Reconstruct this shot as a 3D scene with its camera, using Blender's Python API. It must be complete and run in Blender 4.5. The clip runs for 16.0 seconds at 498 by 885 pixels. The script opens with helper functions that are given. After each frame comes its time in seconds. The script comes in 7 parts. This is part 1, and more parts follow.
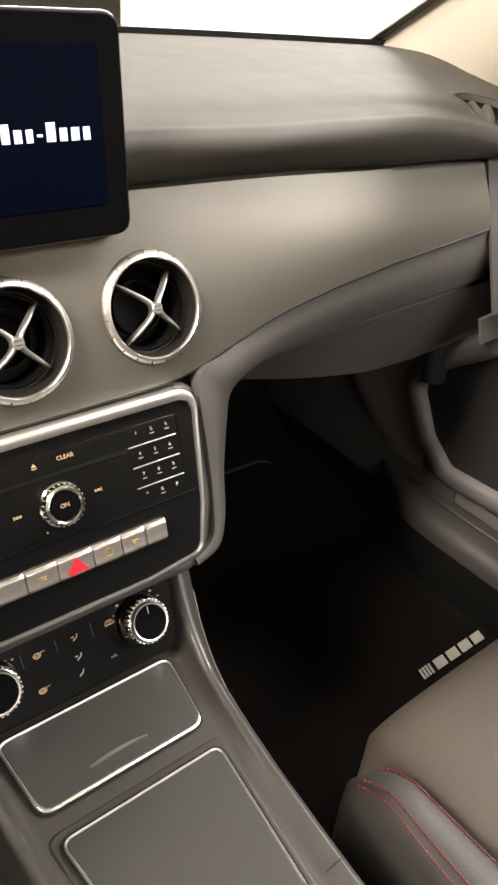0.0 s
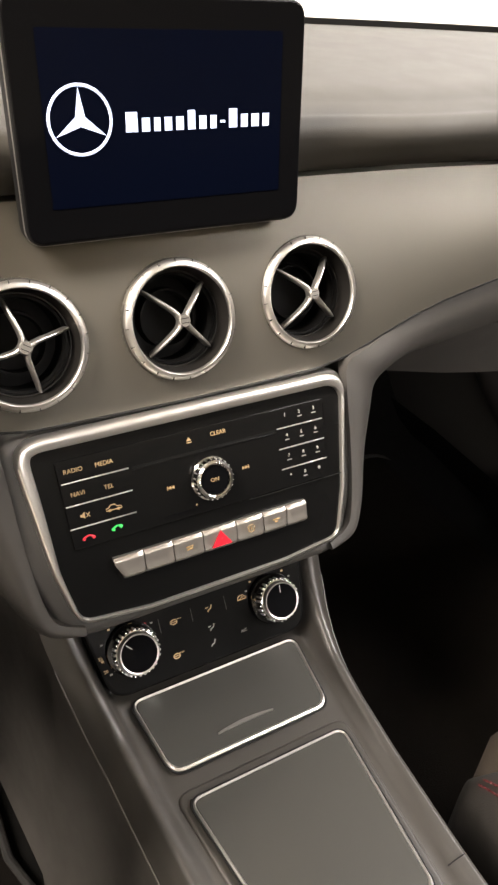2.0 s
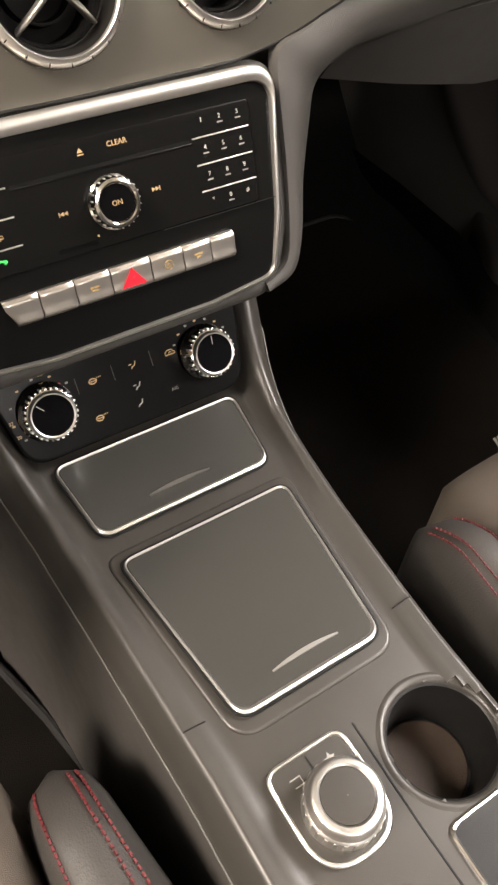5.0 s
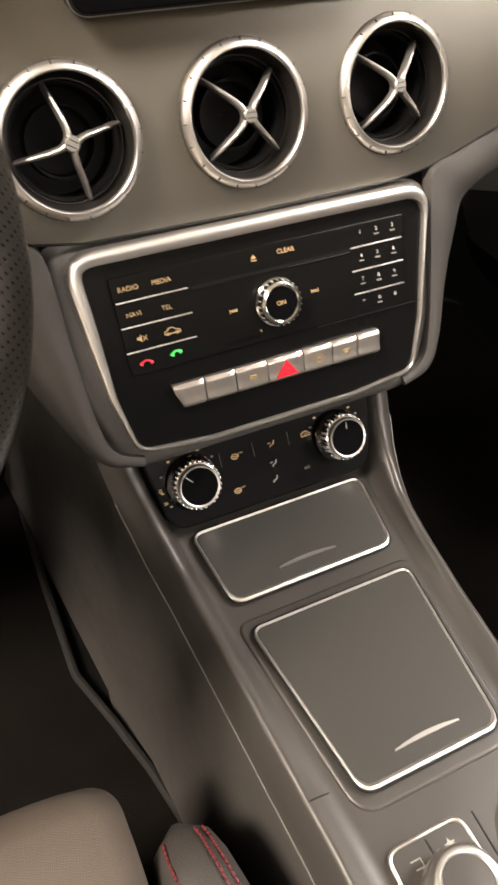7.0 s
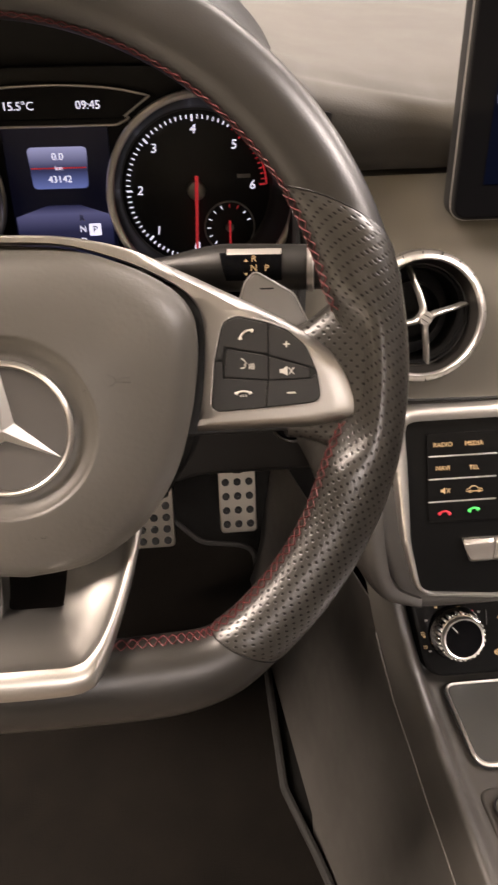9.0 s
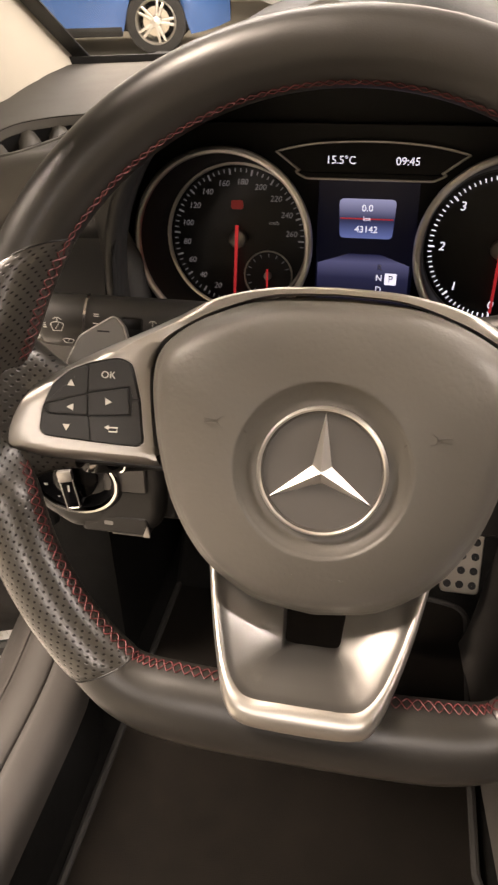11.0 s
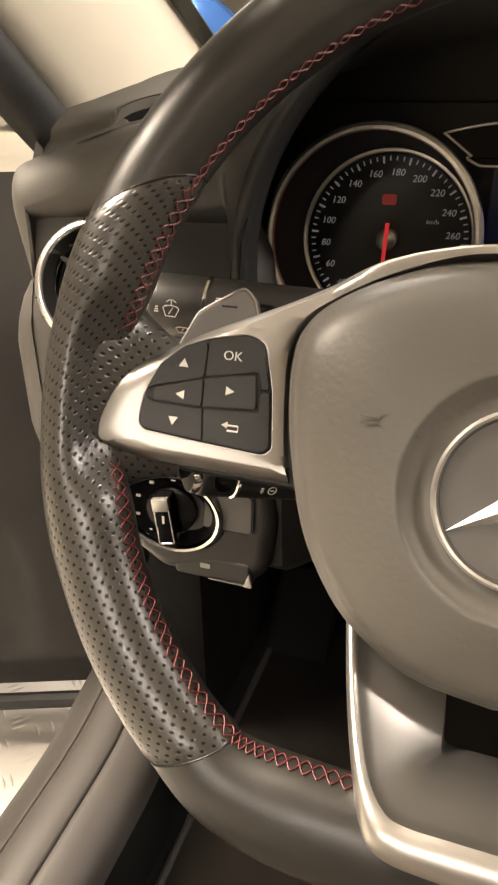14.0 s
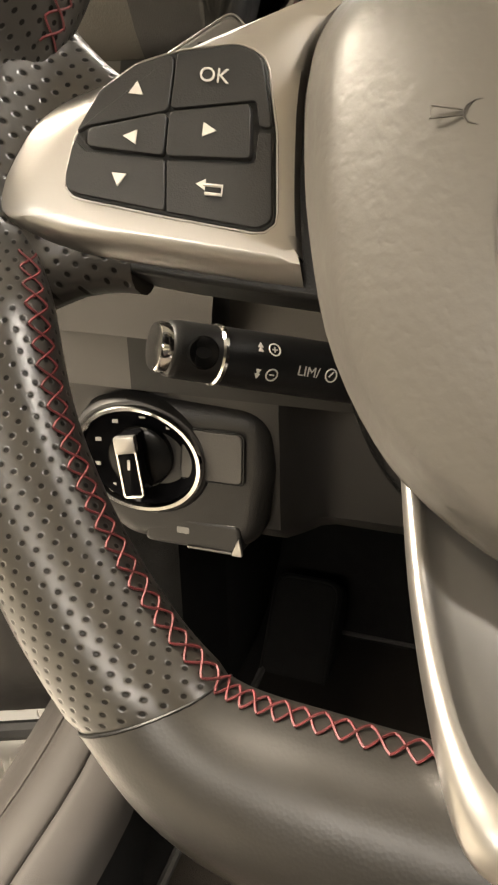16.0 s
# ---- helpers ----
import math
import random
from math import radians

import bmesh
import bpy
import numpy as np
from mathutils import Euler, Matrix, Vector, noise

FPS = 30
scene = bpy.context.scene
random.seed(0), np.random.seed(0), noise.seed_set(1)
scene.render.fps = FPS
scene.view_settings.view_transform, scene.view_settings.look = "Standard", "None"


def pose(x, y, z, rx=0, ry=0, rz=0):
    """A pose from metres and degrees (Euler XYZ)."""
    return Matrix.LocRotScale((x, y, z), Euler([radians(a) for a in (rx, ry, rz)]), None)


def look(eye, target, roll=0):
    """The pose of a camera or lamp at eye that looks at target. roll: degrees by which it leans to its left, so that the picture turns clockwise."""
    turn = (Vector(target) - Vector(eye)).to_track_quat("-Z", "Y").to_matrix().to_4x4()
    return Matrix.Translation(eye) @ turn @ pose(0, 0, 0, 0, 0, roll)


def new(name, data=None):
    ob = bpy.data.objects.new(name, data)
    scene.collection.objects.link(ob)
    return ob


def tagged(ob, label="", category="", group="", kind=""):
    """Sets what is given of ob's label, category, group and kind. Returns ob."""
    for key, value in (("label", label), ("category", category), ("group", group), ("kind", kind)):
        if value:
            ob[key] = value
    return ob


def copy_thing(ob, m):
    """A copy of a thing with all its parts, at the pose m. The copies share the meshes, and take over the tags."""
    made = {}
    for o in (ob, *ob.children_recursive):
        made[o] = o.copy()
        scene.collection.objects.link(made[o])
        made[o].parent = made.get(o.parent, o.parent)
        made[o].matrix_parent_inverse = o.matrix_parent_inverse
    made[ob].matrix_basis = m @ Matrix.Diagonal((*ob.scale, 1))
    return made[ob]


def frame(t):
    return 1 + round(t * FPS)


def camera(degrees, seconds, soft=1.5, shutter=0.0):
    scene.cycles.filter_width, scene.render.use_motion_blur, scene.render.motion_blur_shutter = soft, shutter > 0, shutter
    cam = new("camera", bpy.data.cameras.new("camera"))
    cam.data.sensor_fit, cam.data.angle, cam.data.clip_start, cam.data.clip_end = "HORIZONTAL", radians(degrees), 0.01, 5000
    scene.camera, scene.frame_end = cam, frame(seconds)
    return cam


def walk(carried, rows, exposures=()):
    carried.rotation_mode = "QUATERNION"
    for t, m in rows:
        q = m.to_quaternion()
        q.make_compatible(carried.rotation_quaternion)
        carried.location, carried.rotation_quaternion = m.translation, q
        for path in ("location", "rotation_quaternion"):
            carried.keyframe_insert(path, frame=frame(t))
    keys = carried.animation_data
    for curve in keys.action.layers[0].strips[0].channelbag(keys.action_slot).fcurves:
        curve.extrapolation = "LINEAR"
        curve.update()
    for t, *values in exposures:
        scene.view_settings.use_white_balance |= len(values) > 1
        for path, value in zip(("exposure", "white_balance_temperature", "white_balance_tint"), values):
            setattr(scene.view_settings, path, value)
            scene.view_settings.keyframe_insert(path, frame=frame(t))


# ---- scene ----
cam = camera(37.11, 16.0, soft=2.3, shutter=0.3)
# seconds, eye in metres, yaw to the left, pitch up, roll
ROWS = [
    (0.0, -0.1720, -0.4485, 1.0556, -40.38, -32.97, 5.28),
    (0.5, -0.1861, -0.4449, 1.0551, -37.95, -33.06, 5.18),
    (1.0, -0.2017, -0.4420, 1.0554, -35.40, -33.08, 4.97),
    (1.5, -0.2106, -0.4399, 1.0547, -33.07, -33.29, 4.65),
    (2.0, -0.2116, -0.4372, 1.0518, -31.52, -34.09, 4.37),
    (2.5, -0.2104, -0.4350, 1.0465, -31.07, -35.79, 4.21),
    (3.0, -0.2015, -0.4248, 1.0315, -31.99, -38.86, 4.34),
    (3.5, -0.1855, -0.4223, 1.0133, -33.02, -42.72, 4.30),
    (3.7, -0.1791, -0.4222, 1.0041, -33.90, -44.61, 4.44),
    (5.8, -0.1591, -0.4316, 0.9670, -34.72, -50.10, 3.40),
    (6.0, -0.1656, -0.4277, 0.9757, -33.71, -49.75, 3.08),
    (6.5, -0.1891, -0.4200, 0.9959, -31.05, -47.81, 2.90),
    (7.0, -0.2092, -0.4172, 1.0088, -27.04, -45.37, 2.38),
    (7.5, -0.2262, -0.4178, 1.0196, -21.94, -42.84, 1.57),
    (8.0, -0.2475, -0.4219, 1.0352, -16.47, -40.32, 1.01),
    (8.5, -0.2613, -0.4260, 1.0444, -10.50, -37.97, 0.31),
    (9.0, -0.2751, -0.4278, 1.0481, -5.39, -36.23, -0.16),
    (9.5, -0.2943, -0.4290, 1.0502, -0.71, -35.00, -0.25),
    (10.0, -0.3074, -0.4315, 1.0542, 4.15, -34.25, -0.71),
    (10.2, -0.3139, -0.4308, 1.0557, 6.10, -34.00, -1.01),
    (12.3, -0.3546, -0.4217, 1.0606, 17.82, -32.61, -1.57),
    (12.5, -0.3581, -0.4178, 1.0583, 18.36, -32.36, -1.69),
    (13.0, -0.3611, -0.4052, 1.0474, 19.30, -31.66, -1.79),
    (13.5, -0.3701, -0.3853, 1.0243, 19.68, -30.84, -1.61),
    (14.0, -0.3751, -0.3661, 0.9865, 20.39, -28.07, -1.10),
    (14.5, -0.3840, -0.3402, 0.9400, 20.97, -26.46, -1.05),
    (15.0, -0.3858, -0.3185, 0.8964, 21.07, -26.14, -1.78),
    (15.5, -0.3954, -0.3100, 0.8811, 20.35, -25.26, -1.31),
    (16.0, -0.4014, -0.3036, 0.8723, 19.17, -24.48, -0.99),
]
walk(cam, [(t, pose(x, y, z, 90 + pitch, 0, yaw) @ pose(0, 0, 0, 0, 0, roll)) for t, x, y, z, yaw, pitch, roll in ROWS],
     exposures=((0.0, 0.13, 6500, 13), (3.0, -0.02, 6500, 13), (6.0, 0.04, 6700, 14), (7.0, 0.05, 6800, 15), (8.0, 0.24, 6850, 18), (9.0, 0.18, 6900, 20), (12.5, 0.15, 7300, 16), (14.5, 0.43, 7200, 13), (15.0, 0.38, 7150, 12), (16.0, 0.56, 7000, 10)))

# --- world, light and exposure ---
world = bpy.data.worlds.new("world")
scene.world = world
world.use_nodes = True
world.node_tree.nodes["Background"].inputs[0].default_value = (1.0, 0.93, 0.82, 1)
world.node_tree.nodes["Background"].inputs[1].default_value = 0.16
scene.view_settings.exposure = 0.0


def area_lamp(name, place, target, size_x, size_y, power, colour=(1.0, 0.915, 0.79)):
    data = bpy.data.lights.new(name, "AREA")
    data.shape, data.size, data.size_y, data.energy, data.color = "RECTANGLE", size_x, size_y, power, colour
    ob = new(name, data)
    ob.matrix_world = look(place, target)
    return ob


# rows of showroom ceiling lamps, ahead of, beside and above the car
WARM, NEUTRAL = (1.0, 0.90, 0.77), (1.0, 0.955, 0.90)
LAMPS = ((-1.5, 3.2, 150, NEUTRAL), (1.8, 3.2, 150, NEUTRAL), (-2.6, -0.35, 640, WARM), (3.0, -0.6, 520, NEUTRAL), (3.0, -3.2, 330, NEUTRAL), (0.1, -2.9, 150, WARM), (-0.6, -5.4, 240, NEUTRAL), (0.0, 8.0, 330, WARM), (-5.5, 8.5, 300, WARM), (5.0, 3.4, 360, NEUTRAL))
for lx, ly, power, tone in LAMPS:
    area_lamp("ceiling_lamp_light", (lx, ly, 3.40), (lx, ly, 0), 2.2, 0.8, power, tone)

# --- materials ---


def material(name, colour, rough=0.5, metal=0.0, var=0.12, scale=9.0, grain=0.0, grain_scale=900.0, second=None, emit=0.0, rough_var=0.08, coat=0.0):
    """Procedural surface: broad tone variation, fine grain relief, uneven roughness."""
    m = bpy.data.materials.new(name)
    m.use_nodes = True
    nt = m.node_tree
    p = nt.nodes["Principled BSDF"]
    p.inputs["Roughness"].default_value, p.inputs["Metallic"].default_value = rough, metal
    p.inputs["Coat Weight"].default_value = coat
    co = nt.nodes.new("ShaderNodeTexCoord")
    big = nt.nodes.new("ShaderNodeTexNoise")
    big.inputs["Scale"].default_value, big.inputs["Detail"].default_value = scale, 6.0
    nt.links.new(co.outputs["Object"], big.inputs["Vector"])
    ramp = nt.nodes.new("ShaderNodeValToRGB")
    lo = [c * (1 - var) for c in colour]
    hi = [min(1.0, c * (1 + var)) for c in (second or colour)]
    ramp.color_ramp.elements[0].position, ramp.color_ramp.elements[1].position = 0.3, 0.7
    ramp.color_ramp.elements[0].color, ramp.color_ramp.elements[1].color = (*lo, 1), (*hi, 1)
    nt.links.new(big.outputs["Fac"], ramp.inputs["Fac"])
    nt.links.new(ramp.outputs["Color"], p.inputs["Base Color"])
    if rough_var:
        rm = nt.nodes.new("ShaderNodeMapRange")
        rm.inputs["To Min"].default_value, rm.inputs["To Max"].default_value = max(0.02, rough - rough_var), min(1.0, rough + rough_var)
        mid = nt.nodes.new("ShaderNodeTexNoise")
        mid.inputs["Scale"].default_value, mid.inputs["Detail"].default_value = scale * 7, 4.0
        nt.links.new(co.outputs["Object"], mid.inputs["Vector"])
        nt.links.new(mid.outputs["Fac"], rm.inputs["Value"])
        nt.links.new(rm.outputs["Result"], p.inputs["Roughness"])
    if grain:
        fine = nt.nodes.new("ShaderNodeTexVoronoi")
        fine.inputs["Scale"].default_value = grain_scale
        nt.links.new(co.outputs["Object"], fine.inputs["Vector"])
        bump = nt.nodes.new("ShaderNodeBump")
        bump.inputs["Strength"].default_value, bump.inputs["Distance"].default_value = grain, 0.0006
        nt.links.new(fine.outputs["Distance"], bump.inputs["Height"])
        nt.links.new(bump.outputs["Normal"], p.inputs["Normal"])
    if emit:
        nt.links.new(ramp.outputs["Color"], p.inputs["Emission Color"])
        p.inputs["Emission Strength"].default_value = emit
    return m


def brushed(name, colour, rough, stretch):
    """Satin metal with fine parallel brushing."""
    m = material(name, colour, rough, 1.0, 0.06, 14.0, rough_var=0.0)
    nt = m.node_tree
    p = nt.nodes["Principled BSDF"]
    co, mp, nz, bump = (nt.nodes.new("ShaderNode" + k) for k in ("TexCoord", "Mapping", "TexNoise", "Bump"))
    mp.inputs["Scale"].default_value = stretch
    nz.inputs["Scale"].default_value = 60.0
    bump.inputs["Strength"].default_value, bump.inputs["Distance"].default_value = 0.06, 0.0003
    nt.links.new(co.outputs["Object"], mp.inputs["Vector"])
    nt.links.new(mp.outputs["Vector"], nz.inputs["Vector"])
    nt.links.new(nz.outputs["Fac"], bump.inputs["Height"])
    nt.links.new(bump.outputs["Normal"], p.inputs["Normal"])
    return m


def perforated(name, colour):
    """Leather with staggered punched holes, laid out by the surface's own length and girth."""
    m = material(name, colour, 0.33, 0.0, 0.15, 20.0, rough_var=0.04)
    nt = m.node_tree
    p = nt.nodes["Principled BSDF"]
    uv = nt.nodes.new("ShaderNodeUVMap")
    uv.uv_map = "grain"
    sep = nt.nodes.new("ShaderNodeSeparateXYZ")
    nt.links.new(uv.outputs["UV"], sep.inputs["Vector"])

    def math_node(op, a, b=None):
        n = nt.nodes.new("ShaderNodeMath")
        n.operation = op
        for k, v in enumerate((a, b)):
            if v is None:
                continue
            if isinstance(v, (int, float)):
                n.inputs[k].default_value = v
            else:
                nt.links.new(v, n.inputs[k])
        return n.outputs[0]

    def dots(du, dv):
        fu = math_node("SUBTRACT", math_node("FRACT", math_node("ADD", sep.outputs["X"], du)), 0.5)
        fv = math_node("SUBTRACT", math_node("FRACT", math_node("ADD", sep.outputs["Y"], dv)), 0.5)
        return math_node("SQRT", math_node("ADD", math_node("MULTIPLY", fu, fu), math_node("MULTIPLY", math_node("MULTIPLY", fv, fv), 0.6)))

    near = math_node("MINIMUM", dots(0.0, 0.0), dots(0.5, 0.5))
    step = nt.nodes.new("ShaderNodeMapRange")
    step.inputs["From Min"].default_value, step.inputs["From Max"].default_value = 0.085, 0.145
    step.interpolation_type = "SMOOTHSTEP"
    nt.links.new(near, step.inputs["Value"])
    mix = nt.nodes.new("ShaderNodeMix")
    mix.data_type = "RGBA"
    mix.inputs[6].default_value = (0.006, 0.0055, 0.005, 1)
    ramp = next(n for n in nt.nodes if n.bl_idname == "ShaderNodeValToRGB")
    nt.links.new(step.outputs["Result"], mix.inputs[0])
    nt.links.new(ramp.outputs["Color"], mix.inputs[7])
    nt.links.new(mix.outputs[2], p.inputs["Base Color"])
    wide = nt.nodes.new("ShaderNodeMapRange")
    wide.inputs["From Min"].default_value, wide.inputs["From Max"].default_value = 0.06, 0.19
    wide.interpolation_type = "SMOOTHSTEP"
    nt.links.new(near, wide.inputs["Value"])
    fine = nt.nodes.new("ShaderNodeTexVoronoi")
    fine.inputs["Scale"].default_value = 700.0
    co = nt.nodes.new("ShaderNodeTexCoord")
    nt.links.new(co.outputs["Object"], fine.inputs["Vector"])
    high = math_node("ADD", wide.outputs["Result"], math_node("MULTIPLY", fine.outputs["Distance"], 0.06))
    nt.links.new(math_node("ADD", math_node("MULTIPLY", step.outputs["Result"], 0.55), 0.15), p.inputs["Specular IOR Level"])
    bump = nt.nodes.new("ShaderNodeBump")
    bump.inputs["Strength"].default_value, bump.inputs["Distance"].default_value = 0.27, 0.0006
    nt.links.new(high, bump.inputs["Height"])
    nt.links.new(bump.outputs["Normal"], p.inputs["Normal"])
    return m


def hide(name, colour, rough, scale, relief):
    """Moulded vinyl with a wrinkled leather grain: warped cells and fine creases."""
    m = material(name, colour, rough, 0.0, 0.05, 9.0, rough_var=0.05)
    nt = m.node_tree
    co, warp, add, cell, fine, mix, bump = (nt.nodes.new("ShaderNode" + k) for k in ("TexCoord", "TexNoise", "MixRGB", "TexVoronoi", "TexNoise", "Math", "Bump"))
    warp.inputs["Scale"].default_value = scale * 0.55
    add.blend_type, add.inputs["Fac"].default_value = "ADD", 0.0035
    cell.feature, cell.inputs["Scale"].default_value = "SMOOTH_F1", scale
    fine.inputs["Scale"].default_value, fine.inputs["Detail"].default_value = scale * 2.2, 3.0
    mix.operation = "MULTIPLY_ADD"
    mix.inputs[1].default_value = 0.3
    bump.inputs["Strength"].default_value, bump.inputs["Distance"].default_value = relief, 0.0011
    nt.links.new(co.outputs["Object"], warp.inputs["Vector"])
    nt.links.new(co.outputs["Object"], add.inputs["Color1"])
    nt.links.new(warp.outputs["Color"], add.inputs["Color2"])
    nt.links.new(add.outputs["Color"], cell.inputs["Vector"])
    nt.links.new(co.outputs["Object"], fine.inputs["Vector"])
    nt.links.new(fine.outputs["Fac"], mix.inputs[0])
    nt.links.new(cell.outputs["Distance"], mix.inputs[2])
    nt.links.new(mix.outputs[0], bump.inputs["Height"])
    nt.links.new(bump.outputs["Normal"], nt.nodes["Principled BSDF"].inputs["Normal"])
    return m


def glowing(name, colour, strength):
    m = material(name, colour, 0.4, 0.0, 0.02, emit=strength, rough_var=0)
    return m


def glass(name, tint=(1, 1, 1), gloss=0.05):
    """Thin pane: clear, with a faint mirror."""
    m = bpy.data.materials.new(name)
    m.use_nodes = True
    nt = m.node_tree
    out = nt.nodes["Material Output"]
    nt.nodes.remove(nt.nodes["Principled BSDF"])
    tr, gl, mx = (nt.nodes.new("ShaderNode" + k) for k in ("BsdfTransparent", "BsdfGlossy", "MixShader"))
    tr.inputs[0].default_value = (*tint, 1)
    gl.inputs["Roughness"].default_value = 0.02
    mx.inputs[0].default_value = gloss
    for k, n in enumerate((tr, gl)):
        nt.links.new(n.outputs[0], mx.inputs[k + 1])
    nt.links.new(mx.outputs[0], out.inputs["Surface"])
    return m


def lit_fade(name, stops):
    """A lit display picture that fades from its foot to its top."""
    m = glowing(name, (0.05, 0.05, 0.1), 1.0)
    nt = m.node_tree
    p = nt.nodes["Principled BSDF"]
    co, sep, rp = (nt.nodes.new("ShaderNode" + k) for k in ("TexCoord", "SeparateXYZ", "ValToRGB"))
    while len(rp.color_ramp.elements) < len(stops):
        rp.color_ramp.elements.new(0.5)
    for e, (at, c) in zip(rp.color_ramp.elements, stops):
        e.position, e.color = at, (*c, 1)
    nt.links.new(co.outputs["Generated"], sep.inputs["Vector"])
    nt.links.new(sep.outputs["Y"], rp.inputs["Fac"])
    nt.links.new(rp.outputs["Color"], p.inputs["Emission Color"])
    p.inputs["Base Color"].default_value = (0.003, 0.003, 0.006, 1)
    for l in list(p.inputs["Base Color"].links):
        nt.links.remove(l)
    return m


PAD = material("soft_dash_plastic", (0.044, 0.0405, 0.0335), 0.66, 0.0, 0.05, 5.0, 0.18, 1100.0)
PLASTIC = material("dark_grey_plastic", (0.056, 0.0525, 0.0485), 0.48, 0.0, 0.12, 7.0, 0.22, 1200.0)
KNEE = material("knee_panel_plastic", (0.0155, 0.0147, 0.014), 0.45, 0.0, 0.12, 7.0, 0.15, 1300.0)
CONSOLE = material("console_plastic", (0.038, 0.035, 0.031), 0.38, 0.0, 0.08, 6.0, 0.06, 1500.0)
SILL = material("sill_plastic", (0.032, 0.029, 0.0265), 0.48, 0.0, 0.10, 7.0, 0.15, 1300.0)
SIDEWALL = material("side_panel_plastic", (0.046, 0.0425, 0.0385), 0.50, 0.0, 0.10, 7.0, 0.15, 1300.0)
LID = material("satin_lid", (0.038, 0.0375, 0.034), 0.30, 0.0, 0.05, 4.0, 0.0, rough_var=0.03)
TRIM = material("satin_grey_trim", (0.134, 0.125, 0.106), 0.34, 0.58, 0.03, 3.0, 0.0, rough_var=0.015)
BLACK = material("black_plastic", (0.009, 0.009, 0.009), 0.45, 0.0, 0.15, 12.0, 0.1, 1500.0)
GLOSS = material("gloss_black", (0.004, 0.004, 0.0045), 0.08, 0.0, 0.05, 8.0, rough_var=0.01)
PIANO = material("satin_black_panel", (0.005, 0.005, 0.005), 0.22, 0.0, 0.05, 8.0, rough_var=0.012)
DARKHOLE = material("vent_depth", (0.006, 0.006, 0.006), 0.5, 0.0, 0.2, 20.0)
CHROME = material("bright_chrome", (0.74, 0.73, 0.71), 0.13, 1.0, 0.03, 30.0, rough_var=0.02)
SATIN = material("satin_silver", (0.46, 0.445, 0.425), 0.38, 0.95, 0.02, 14.0, 0.0, rough_var=0.0)
SILVER = material("silver_paint", (0.42, 0.405, 0.38), 0.39, 0.95, 0.015, 10.0, 0.0, rough_var=0.0)
FRAME = material("satin_frame_metal", (0.74, 0.72, 0.69), 0.34, 0.95, 0.02, 14.0, 0.0, rough_var=0.0)
RINGMETAL = material("milled_ring_metal", (0.70, 0.68, 0.65), 0.36, 1.0, 0.03, 20.0, 0.0, rough_var=0.02)
PADDLE = material("dark_paddle_metal", (0.17, 0.165, 0.155), 0.40, 0.8, 0.04, 14.0, rough_var=0.03)
DRUM = material("dark_ring_metal", (0.20, 0.19, 0.175), 0.34, 0.9, 0.08, 20.0, rough_var=0.05)
SLEEVE = material("dark_sleeve_plastic", (0.012, 0.011, 0.010), 0.36, 0.2, 0.08, 20.0, rough_var=0.05)
BUTTON = material("silver_button", (0.52, 0.49, 0.45), 0.32, 0.85, 0.04, 16.0, rough_var=0.03)
KEY = material("black_button_rubber", (0.022, 0.022, 0.022), 0.42, 0.0, 0.15, 30.0, 0.1, 2000.0)
LEATHER = material("smooth_black_leather", (0.0150, 0.0140, 0.0125), 0.37, 0.0, 0.10, 18.0, 0.05, 1100.0)
STALK = material("stalk_plastic", (0.017, 0.016, 0.0145), 0.44, 0.0, 0.08, 12.0, 0.08, 1600.0)
PERF = perforated("perforated_leather", (0.021, 0.0192, 0.0165))
AIRBAG = hide("grained_airbag_vinyl", (0.084, 0.078, 0.069), 0.45, 380.0, 0.11)
EMBLEM = material("emblem_disc_plastic", (0.058, 0.053, 0.047), 0.45, 0.0, 0.05, 12.0)
STITCH = material("red_thread", (0.092, 0.012, 0.014), 0.6, 0.0, 0.25, 300.0)
SEATCLOTH = material("seat_centre_fabric", (0.056, 0.044, 0.033), 0.75, 0.0, 0.10, 14.0, 0.4, 1400.0)
SEATLEATHER = material("seat_black_leather", (0.034, 0.031, 0.028), 0.56, 0.0, 0.15, 14.0, 0.3, 700.0)
# dark cloths, lowered further so their colour also holds the footwell's shade
CARPET = material("shaded_black_carpet", (0.0035, 0.0034, 0.0032), 0.95, 0.0, 0.35, 60.0, 0.9, 900.0)
MATCLOTH = material("shaded_mat_velour", (0.0036, 0.0028, 0.0021), 0.95, 0.0, 0.30, 40.0, 0.9, 1100.0)
PIPING = material("mat_edge_binding", (0.007, 0.0064, 0.0058), 0.85, 0.0, 0.2, 60.0, 0.4, 1500.0)
# tone made up for an unseen ceiling, dark so that surfaces reflect less haze
CEILINGPAINT = material("unseen_ceiling_dark", (0.16, 0.155, 0.145), 0.8, 0.0, 0.05, 1.0, 0.1, 200.0)
PILLAR = material("pale_pillar_cloth", (0.36, 0.33, 0.27), 0.8, 0.0, 0.05, 8.0, 0.3, 1600.0)
# base raised to make up for light missing on the passenger door
DOORTRIM = material("brightened_door_plastic", (0.110, 0.100, 0.098), 0.50, 0.0, 0.08, 6.0, 0.12, 1300.0)
RUBBER = material("black_rubber_seal", (0.016, 0.016, 0.016), 0.6, 0.0, 0.2, 30.0)
STEEL = brushed("pedal_steel", (0.62, 0.57, 0.49), 0.30, (20, 1, 20))
MARK = material("pale_print", (0.50, 0.48, 0.44), 0.5, 0.0, 0.05)
AMBER = glowing("amber_lit_print", (0.50, 0.34, 0.17), 0.26)
WHITELIT = glowing("white_lit_print", (0.75, 0.78, 0.95), 1.1)
